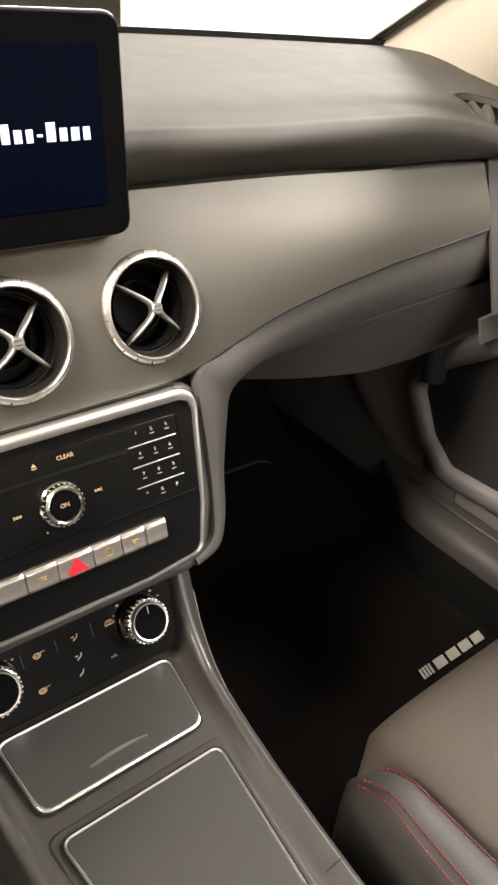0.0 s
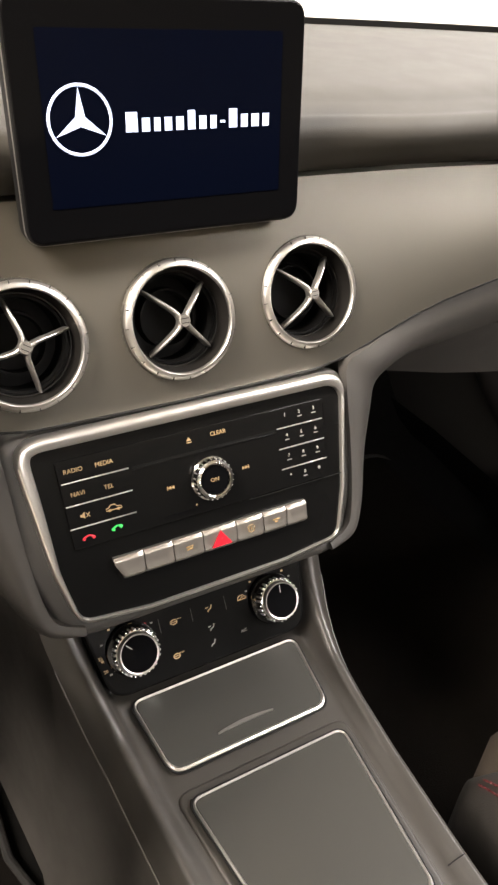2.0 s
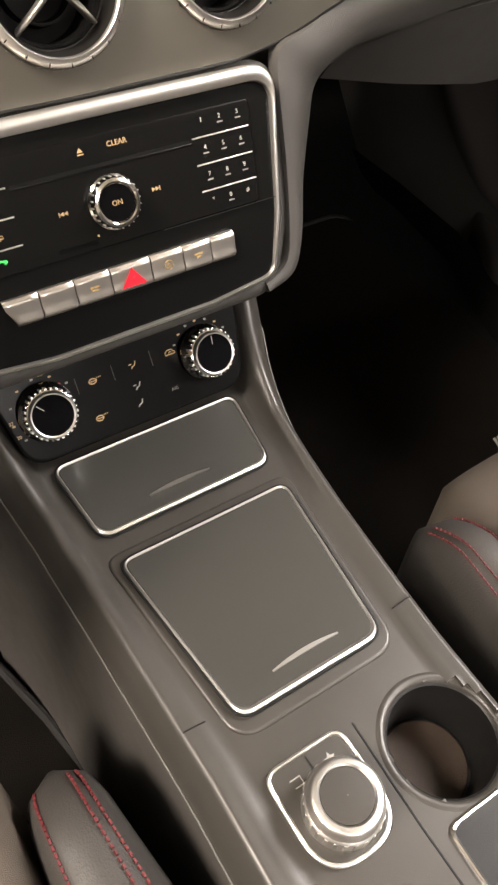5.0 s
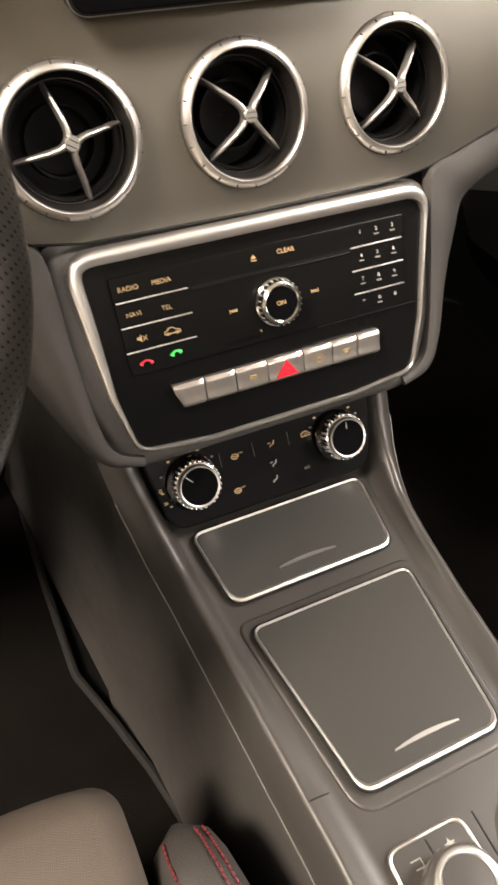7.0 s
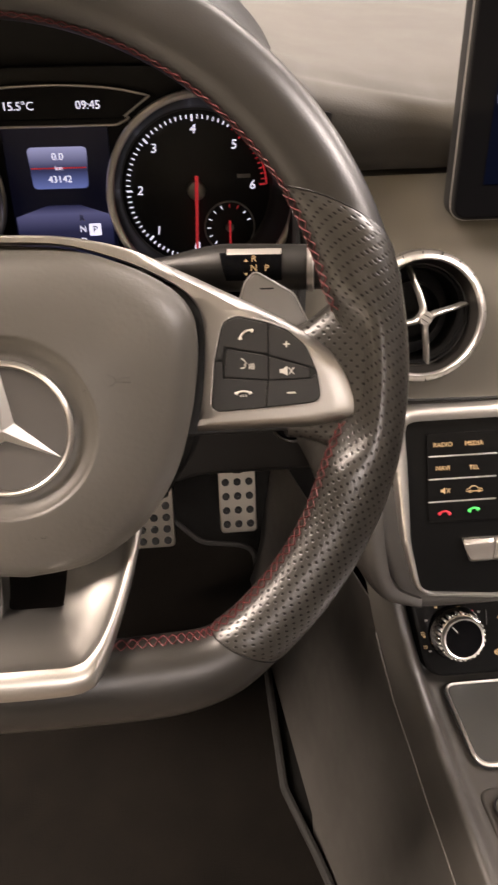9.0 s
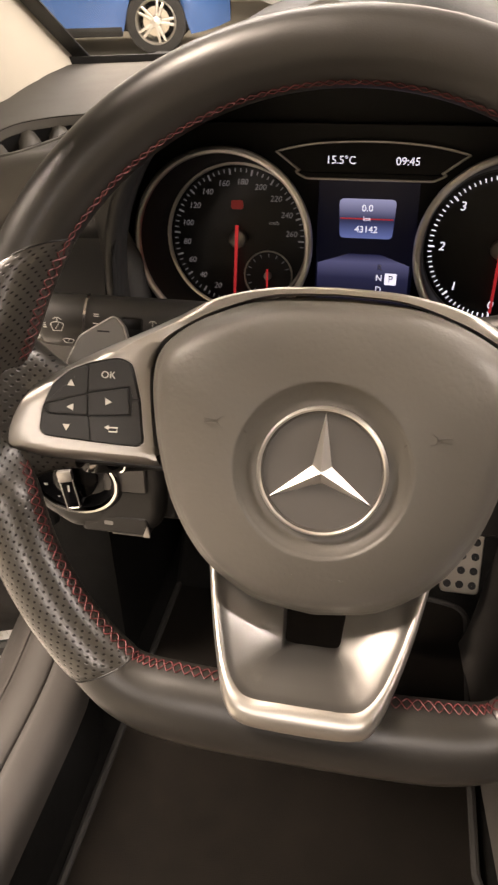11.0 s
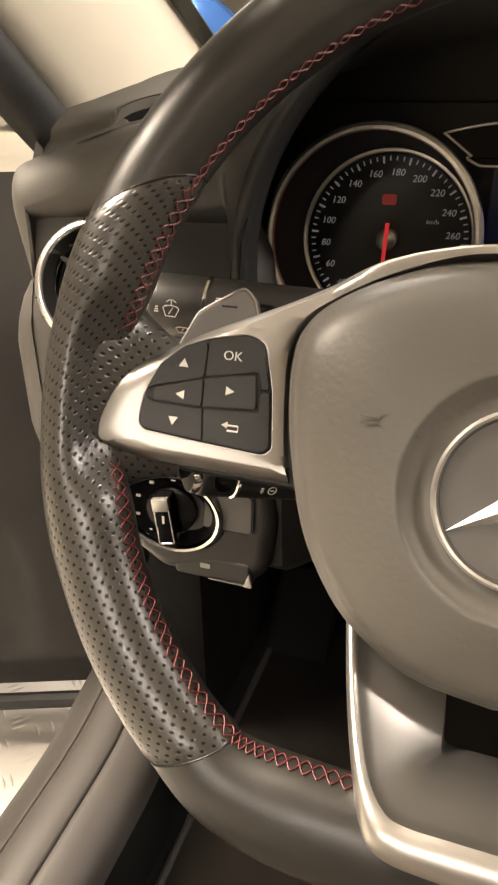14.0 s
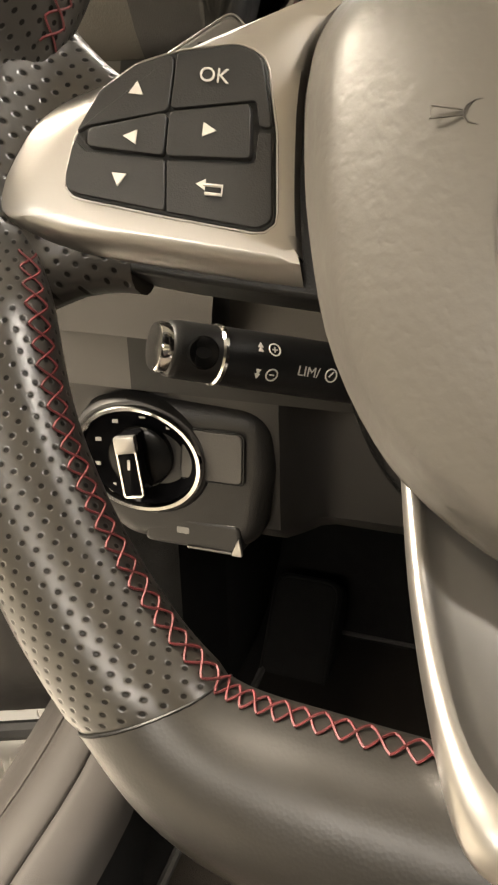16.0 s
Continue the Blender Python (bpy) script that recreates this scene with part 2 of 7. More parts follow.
# pale grey of the thin line along the console's sides
EDGEGREY = material("pale_edge_grey", (0.13, 0.125, 0.115), 0.5, 0.0, 0.10)
DOORBLACK = material("door_black_plastic", (0.016, 0.0148, 0.0143), 0.62, 0.0, 0.2, 9.0, 0.2, 900.0)
CUPRUBBER = material("brown_rubber_liner", (0.045, 0.030, 0.021), 0.7, 0.0, 0.15, 30.0, 0.2, 900.0)
SWITCHPRINT = glowing("dim_amber_print", (0.42, 0.28, 0.12), 0.10)
GREYPRINT = material("dim_grey_print", (0.30, 0.29, 0.27), 0.5, 0.0, 0.05)
REDLIT = glowing("red_lit_mark", (0.62, 0.03, 0.05), 0.20)
GREENLIT = glowing("green_lit_mark", (0.04, 0.5, 0.10), 0.6)
WARNLAMP = glowing("dim_warning_lamp", (0.34, 0.02, 0.02), 0.12)
REDPLASTIC = material("red_translucent_plastic", (0.70, 0.02, 0.035), 0.25, 0.0, 0.1, emit=0.35)
NEEDLE = glowing("needle_red", (0.72, 0.04, 0.05), 0.36)
SPEEDPRINT = glowing("dim_white_print", (0.34, 0.35, 0.40), 0.16)
LOWSPOKE = material("dark_satin_metal", (0.40, 0.39, 0.37), 0.32, 0.95, 0.02, 14.0, 0.0, rough_var=0.0)
SCREEN = material("screen_dark_blue", (0.0008, 0.0014, 0.0045), 0.22, 0.0, 0.05, emit=1.0, rough_var=0)
SCREENLINE = glowing("screen_white", (0.62, 0.70, 0.92), 0.85)
CLUSTERBLUE = lit_fade("cluster_screen_blue", ((0.0, (0.003, 0.004, 0.012)), (0.55, (0.016, 0.018, 0.050)), (0.85, (0.075, 0.080, 0.17)), (1.0, (0.012, 0.014, 0.045))))
CLUSTERDARK = glowing("cluster_screen_dark", (0.0012, 0.0016, 0.0065), 0.8)
CLUSTERBOX = lit_fade("cluster_screen_box", ((0.0, (0.10, 0.14, 0.36)), (0.45, (0.02, 0.025, 0.07)), (0.55, (0.05, 0.055, 0.12)), (1.0, (0.26, 0.28, 0.46))))
CONE = material("dial_cone_metal", (0.055, 0.054, 0.052), 0.42, 0.5, 0.03, 20.0, rough_var=0.0)
DIAL = material("dial_face_black", (0.010, 0.010, 0.011), 0.5, 0.0, 0.1, 40.0)
GLASS = glass("clear_glass", (0.97, 0.98, 0.97), 0.04)
GROUND = material("checker_plate_steel", (0.42, 0.40, 0.365), 0.42, 0.35, 0.10, 3.0, 0.1, 600.0)
FLOORPAINT = material("showroom_floor", (0.42, 0.39, 0.32), 0.35, 0.0, 0.10, 1.2, 0.1, 300.0)
WALLPAINT = material("white_wall_paint", (0.80, 0.77, 0.70), 0.7, 0.0, 0.03, 1.0, 0.1, 200.0)
CREAMWALL = material("cream_wall_paint", (0.66, 0.61, 0.51), 0.7, 0.0, 0.04, 1.0, 0.1, 200.0)
BLUEPAINT = material("blue_car_paint", (0.045, 0.14, 0.42), 0.22, 0.35, 0.08, 2.0, coat=0.6)
WHITEPAINT = material("white_car_paint", (0.72, 0.72, 0.70), 0.25, 0.0, 0.04, 2.0, coat=0.6)
TYRE = material("tyre_rubber", (0.020, 0.020, 0.020), 0.75, 0.0, 0.2, 12.0, 0.3, 200.0)
ALLOY = material("alloy_wheel_silver", (0.62, 0.60, 0.56), 0.30, 0.8, 0.05, 6.0)
DARKGLASS = material("dark_car_glass", (0.01, 0.012, 0.014), 0.06, 0.0, 0.1)
PIANO.node_tree.nodes["Principled BSDF"].inputs["Specular IOR Level"].default_value = 0.16
for shiny in (BLACK, KEY, RUBBER, DOORBLACK):
    shiny.node_tree.nodes["Principled BSDF"].inputs["Specular IOR Level"].default_value = 0.28
for dark in (GLOSS, SCREEN):
    dark.node_tree.nodes["Principled BSDF"].inputs["Specular IOR Level"].default_value = 0.045
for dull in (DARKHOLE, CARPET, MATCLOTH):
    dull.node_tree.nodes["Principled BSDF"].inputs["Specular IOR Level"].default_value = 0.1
ROOFLINING = material("pale_roof_lining", (0.55, 0.50, 0.42), 0.85, 0.0, 0.05, 8.0, 0.3, 1500.0)

# --- builders ---


def thing(name, m=None, label="", category="", group="", kind=""):
    """An empty at a thing's base that carries its parts."""
    ob = new(name)
    ob.matrix_world = m or Matrix()
    ob.empty_display_size = 0.02
    return tagged(ob, label, category, group, kind)


def part(name, bm, mat, parent=None, label="", m=None, smooth=True, auto=38):
    """Links a bmesh as one mesh object under a thing or a part, in its parent's own space."""
    bmesh.ops.recalc_face_normals(bm, faces=bm.faces)
    me = bpy.data.meshes.new(name)
    bm.to_mesh(me)
    bm.free()
    for f in me.polygons:
        f.use_smooth = smooth
    me.materials.append(mat)
    if smooth:
        me.set_sharp_from_angle(angle=radians(auto))
    ob = new(name, me)
    if parent:
        ob.parent = parent
    if m is not None:
        ob.matrix_local = m
    if label:
        ob["label"] = label
    return ob


def grid(rows, close_u=False, close_v=False, cap=False):
    """A surface over rows of points."""
    bm = bmesh.new()
    vs = [[bm.verts.new(p) for p in row] for row in rows]
    n, k = len(vs), len(vs[0])
    for i in range(n if close_u else n - 1):
        for j in range(k if close_v else k - 1):
            a, b, c, d = vs[i][j], vs[i][(j + 1) % k], vs[(i + 1) % n][(j + 1) % k], vs[(i + 1) % n][j]
            try:
                bm.faces.new((a, b, c, d))
            except ValueError:
                pass
    if cap and close_v:
        bm.faces.new(vs[0])
        bm.faces.new(vs[-1])
    return bm


def solid(bm, depth):
    """Gives a sheet thickness along its normals' back."""
    bmesh.ops.recalc_face_normals(bm, faces=bm.faces)
    bmesh.ops.solidify(bm, geom=bm.faces[:], thickness=depth)
    return bm


def join(*bms):
    out = bmesh.new()
    for b in bms:
        me = bpy.data.meshes.new("tmp")
        b.to_mesh(me)
        b.free()
        out.from_mesh(me)
        bpy.data.meshes.remove(me)
    return out


def moved(bm, m):
    bmesh.ops.transform(bm, matrix=m, verts=bm.verts)
    return bm


def rounded(corners, radius, steps=5):
    """A closed outline with rounded corners; radius one number or one a corner."""
    pts, n = [], len(corners)
    for i, c in enumerate(corners):
        r = radius[i] if isinstance(radius, (list, tuple)) else radius
        c, a, b = Vector(c), Vector(corners[i - 1]), Vector(corners[(i + 1) % n])
        da, db = (a - c).normalized(), (b - c).normalized()
        half = math.acos(max(-1, min(1, da.dot(db)))) / 2
        cut = min(r / max(0.05, math.tan(half)), 0.49 * (a - c).length, 0.49 * (b - c).length)
        p, q = c + da * cut, c + db * cut
        for s in range(steps + 1):
            t = s / steps
            pts.append(p * (1 - t) ** 2 + c * 2 * t * (1 - t) + q * t * t)
    return pts


def offset(outline, d):
    """The outline drawn inwards by d (for an anticlockwise outline)."""
    n, out = len(outline), []
    for i in range(n):
        a, b = outline[i - 1], outline[(i + 1) % n]
        t = Vector((b[0] - a[0], b[1] - a[1]))
        t = t.normalized() if t.length > 1e-9 else Vector((1, 0))
        out.append(Vector((outline[i][0] - t.y * d, outline[i][1] + t.x * d)))
    return out


def even(outline, step):
    """The closed outline walked in even steps."""
    pts = [Vector(p[:2]) for p in outline]
    lens = [(pts[(i + 1) % len(pts)] - p).length for i, p in enumerate(pts)]
    total = sum(lens)
    n = max(8, int(total / step))
    out, i, run = [], 0, 0.0
    for k in range(n):
        at = total * k / n
        while run + lens[i] < at:
            run += lens[i]
            i += 1
        out.append(pts[i].lerp(pts[(i + 1) % len(pts)], (at - run) / max(lens[i], 1e-9)))
    return out


def anticlockwise(o):
    s = sum(o[i - 1][0] * o[i][1] - o[i][0] * o[i - 1][1] for i in range(len(o)))
    return list(o) if s > 0 else list(reversed(o))


def plate(outline, z0, z1, bevel=0.0008, lift=None, steps=2):
    """A slab on an outline, from z0 to z1, its upper edge rounded. lift(u, v) raises it."""
    o = anticlockwise([Vector(p[:2]) for p in outline])
    o = [p for k, p in enumerate(o) if (p - o[k - 1]).length > 0.00012]
    lift = lift or (lambda u, v: 0.0)
    rows = [[(p.x, p.y, z0 + lift(p.x, p.y)) for p in o]]
    for s in range(steps + 1):
        a = s / steps * math.pi / 2
        q = offset(o, bevel * (1 - math.cos(a)))
        rows.append([(p.x, p.y, z1 - bevel + bevel * math.sin(a) + lift(p.x, p.y)) for p in q])
    q = offset(o, bevel * 1.12)
    rows.append([(p.x, p.y, z1 + lift(p.x, p.y)) for p in q])
    bm = grid(rows, close_v=True)
    bm.faces.new([bm.verts[i] for i in _last(bm, len(o))])
    return bm


def _last(bm, n):
    bm.verts.ensure_lookup_table()
    return range(len(bm.verts) - n, len(bm.verts))


def sweep(path, section, closed=False, up=(0, 0, 1), cap=True):
    """A section (list of (side, height)) carried along a path of points."""
    rows, n, up = [], len(path), Vector(up)
    for i, p in enumerate(path):
        a = Vector(path[i - 1] if (i or closed) else path[0])
        b = Vector(path[(i + 1) % n] if (i < n - 1 or closed) else path[-1])
        t = (b - a).normalized()
        side = t.cross(up).normalized()
        top = side.cross(t).normalized()
        rows.append([Vector(p) + side * s + top * h for s, h in (section(i / max(1, n - 1)) if callable(section) else section)])
    return grid(rows, close_u=closed, close_v=True, cap=cap and not closed)


def circle(r, n=10, ry=None):
    return [(r * math.cos(2 * math.pi * k / n), (ry or r) * math.sin(2 * math.pi * k / n)) for k in range(n)]


def lathe(profile, n=40):
    """Turns a profile of (radius, height) round the z axis."""
    rows = [[(r * math.cos(2 * math.pi * k / n), r * math.sin(2 * math.pi * k / n), z) for k in range(n)] for r, z in profile]
    bm = grid(rows, close_v=True)
    return bm


def disc(r, z, n=40, ry=None):
    bm = bmesh.new()
    bm.faces.new([bm.verts.new((x, y, z)) for x, y in circle(r, n, ry)])
    return bm


def box(sx, sy, sz, centre=(0, 0, 0), bevel=0.0):
    bm = bmesh.new()
    bmesh.ops.create_cube(bm, size=1.0)
    bmesh.ops.scale(bm, vec=(sx, sy, sz), verts=bm.verts)
    if bevel:
        bmesh.ops.bevel(bm, geom=bm.edges[:], offset=bevel, segments=2, affect="EDGES", profile=0.6)
    bmesh.ops.translate(bm, vec=centre, verts=bm.verts)
    return bm


def lettering(text, size, mat, parent, place, name="lettering", spin=0.0, depth=0.0002, shear=0.0, lean=0.0):
    """Raised print in the built-in font, centred at a place of its parent."""
    cu = bpy.data.curves.new(name, "FONT")
    cu.body, cu.size, cu.align_x, cu.align_y, cu.extrude, cu.shear, cu.resolution_u = text, size, "CENTER", "CENTER", depth, shear, 3
    tmp = bpy.data.objects.new("tmp", cu)
    me = bpy.data.meshes.new_from_object(tmp)
    bpy.data.objects.remove(tmp)
    me.materials.append(mat)
    ob = new(name, me)
    ob.parent = parent
    ob.matrix_local = pose(*place, 0, lean, spin)
    return ob


def smoothstep(a, b, x):
    t = max(0.0, min(1.0, (x - a) / (b - a)))
    return t * t * (3 - 2 * t)


def interp(x, table):
    """Smooth reading of a short table of (x, value)."""
    if x <= table[0][0]:
        return table[0][1]
    for (a, va), (b, vb) in zip(table, table[1:]):
        if x <= b:
            t = (x - a) / (b - a)
            return va + (vb - va) * t
    return table[-1][1]


def spline(points, n):
    """n + 1 points on a smooth curve through a few given ones."""
    pts = [Vector(p) for p in points]
    out, k = [], len(pts) - 1
    for i in range(n + 1):
        s = i / n * k
        j = min(int(s), k - 1)
        t = s - j
        p0, p1, p2, p3 = pts[max(j - 1, 0)], pts[j], pts[j + 1], pts[min(j + 2, k)]
        out.append(0.5 * (2 * p1 + (p2 - p0) * t + (2 * p0 - 5 * p1 + 4 * p2 - p3) * t * t + (3 * p1 - p0 - 3 * p2 + p3) * t ** 3))
    return out


def frame_at(place, tilt, turn=0.0):
    """A pose whose x runs across the car, y up the face and z towards the driver; tilt leans the top ahead."""
    return pose(*place, 90 - tilt, 0, turn)

# --- the showroom round the car ---


def room():
    tagged(part("ground", box(30, 30, 0.1, (0, 5, 0.07)), FLOORPAINT), "pale beige coated showroom floor", "floor", kind="structure")
    for name, sx, sy, c, mat in (("wall_north", 30, 0.2, (0, 19.6, 1.75), CREAMWALL), ("wall_south", 30, 0.2, (0, -9.6, 1.75), CREAMWALL),
                                 ("wall_west", 0.2, 29, (-14.9, 5, 1.75), CREAMWALL), ("wall_east", 0.2, 29, (14.9, 5, 1.75), WALLPAINT)):
        tagged(part(name, box(sx, sy, 3.5, c), mat), "plain painted showroom wall", "wall", kind="structure")
    # ceiling stays out of view; its dark grey only shapes the reflections
    tagged(part("ceiling", box(30, 30, 0.1, (0, 5, 3.55)), CEILINGPAINT), "unseen showroom ceiling, dark grey to cut reflections", "ceiling", kind="structure")
    # a white partition ahead on the passenger's side, and a red post beside it
    tagged(part("wall_1", box(7.0, 0.12, 2.8, (6.35, 4.9, 1.5), 0.01), WALLPAINT), "smooth white partition wall", "wall", kind="structure")
    post = thing("post", pose(1.72, 5.4, 0.12), "slim red post standing on the showroom floor", "post")
    part("shaft", lathe([(0.03, 0), (0.03, 2.4), (0.001, 2.41)], 16), STITCH, post)


def checker_plate():
    """The steel tread plate beside the car, with raised lozenges."""
    base = thing("tread_plate", pose(-1.55, 0.1, 0.127), "bright steel tread plate lying on the floor beside the car", "floor plate", kind="structure")
    part("sheet", box(1.5, 3.2, 0.008), GROUND, base)
    bars = bmesh.new()
    for i in range(36):
        for j in range(64):
            x, y = -0.72 + i * 0.041, -1.55 + j * 0.048
            for k in (-1, 0, 1):
                a = radians(45 if (i + j) % 2 else -45)
                ox, oy = -math.sin(a) * k * 0.010, math.cos(a) * k * 0.010
                dx, dy, nx, ny = math.cos(a) * 0.014, math.sin(a) * 0.014, -math.sin(a) * 0.003, math.cos(a) * 0.003
                vs = [bars.verts.new((x + ox + p, y + oy + q, 0.004 + h)) for p, q, h in ((-dx, -dy, 0), (nx, ny, 0), (dx, dy, 0), (-nx, -ny, 0), (0, 0, 0.0022))]
                for a1, b1 in ((0, 1), (1, 2), (2, 3), (3, 0)):
                    bars.faces.new((vs[a1], vs[b1], vs[4]))
    tagged(part("lozenges", bars, GROUND, base), kind="stuff")


def ceiling_lamps():
    first = None
    for lx, ly, _, _ in LAMPS:
        if first is None:
            first = thing("ceiling_light", pose(lx, ly, 3.46), "long white strip light under the ceiling", "light", "ceiling strip lights")
            part("housing", box(2.3, 0.9, 0.05, (0, 0, 0.012), 0.006), WHITEPAINT, first)
        else:
            copy_thing(first, pose(lx, ly, 3.46))


def road_wheel(parent, x, y, z, r, spokes=5):
    w = part("wheel", lathe([(r * 0.62, -0.10), (r * 0.97, -0.10), (r, -0.06), (r, 0.06), (r * 0.97, 0.10), (r * 0.70, 0.105), (r * 0.68, 0.09)], 48), TYRE, parent, "black tyre on silver alloy wheel", pose(x, y, z, 90, 0, 0))
    part("rim", lathe([(r * 0.69, 0.095), (r * 0.66, 0.10), (r * 0.62, 0.08), (r * 0.60, -0.08)], 48), ALLOY, w)
    part("brake_disc", disc(r * 0.45, 0.0, 32), STEEL, w)
    hub = bmesh.new()
    for k in range(spokes * 2):
        a = 2 * math.pi * (k // 2 + (0.13 if k % 2 else -0.13)) / spokes
        hub2 = moved(box(r * 0.6, 0.030, 0.035, (r * 0.33, 0, 0.07), 0.006), Matrix.Rotation(a, 4, "Z"))
        hub = join(hub, hub2)
    part("spokes", join(hub, lathe([(0.0, 0.10), (r * 0.16, 0.09), (r * 0.18, 0.05)], 24)), ALLOY, w)


def parked_car(m, paint, label):
    """A saloon: body with arches, glasshouse, wheels, lamps, sills."""
    car = thing("parked_car", m, label, "car", "parked cars")
    stations = []
    for k in range(41):
        x = -2.2 + 4.4 * k / 40
        end = max(0.0, abs(x) - 1.55) / 0.65
        belt = 0.94 - 0.05 * smoothstep(-0.9, -1.9, x) - 0.30 * end ** 3
        roof = belt + 0.47 * smoothstep(-1.75, -0.75, x) * (1 - smoothstep(0.35, 1.15, x))
        wheel = min(abs(x + 1.38), abs(x - 1.38))
        low = 0.19 + (math.sqrt(max(0, 0.36 ** 2 - wheel ** 2)) + 0.12 if wheel < 0.36 else 0.0) + 0.10 * end ** 2
        wide = 0.88 - 0.52 * end ** 2.6
        glass = 0.97 - 0.25 * (roof > belt + 0.1)
        half = [(wide * 0.96, low), (wide, max(low, 0.45)), (wide * 1.01, max(low + 0.02, 0.66)), (wide * 0.99, 0.5 * belt + 0.5 * max(low + 0.02, 0.66) + 0.04), (wide * 0.955, belt), (wide * glass, belt + (roof - belt) * 0.92)]
        stations.append([(x, -w, h) for w, h in half] + [(x, 0, roof + 0.02)] + [(x, w, h) for w, h in reversed(half)])
    part("body", grid(stations), paint, car, auto=60)
    part("underside", box(3.7, 1.2, 0.25, (0, 0, 0.35)), BLACK, car)
    for sx in (-1.38, 1.38):
        for sy in (-0.80, 0.80):
            road_wheel(car, sx, sy, 0.33, 0.33) if sy < 0 else part("wheel", lathe([(0.2, -0.1), (0.33, -0.09), (0.33, 0.09), (0.2, 0.1)], 40), TYRE, car, m=pose(sx, sy, 0.33, 90, 0, 0))
    for s in (-1, 1):
        part("side_window", grid([[(-1.05 + 1.5 * a + (0.12 - 0.3 * a) * b, s * (0.855 - 0.19 * b), 0.95 + 0.36 * b) for b in (0, 0.5, 1)] for a in (0, 0.33, 0.66, 1)]), DARKGLASS, car)
        part("sill", box(2.0, 0.05, 0.10, (0, s * 0.84, 0.24), 0.02), BLACK, car)
        part("headlamp", box(0.26, 0.26, 0.11, (-1.92, s * 0.56, 0.68), 0.03), GLASS, car)
    part("vent", plate(rounded([(0, 0), (0.09, 0.02), (0.07, 0.17), (-0.02, 0.15)], 0.015), 0, 0.01, 0.004), BLACK, car, m=pose(-0.86, -0.885, 0.50, 90, 0, 0))
    return car


room()
checker_plate()
ceiling_lamps()
parked_car(pose(-3.24, 8.68, 0.12, 0, 0, 12) @ pose(-1.38, 0.80, 0), BLUEPAINT, "bright blue saloon car with silver spoked wheels")
parked_car(pose(-0.9, 14.4, 0.12, 0, 0, 8), WHITEPAINT, "white saloon car parked behind the blue one")

# --- the car's shell ---


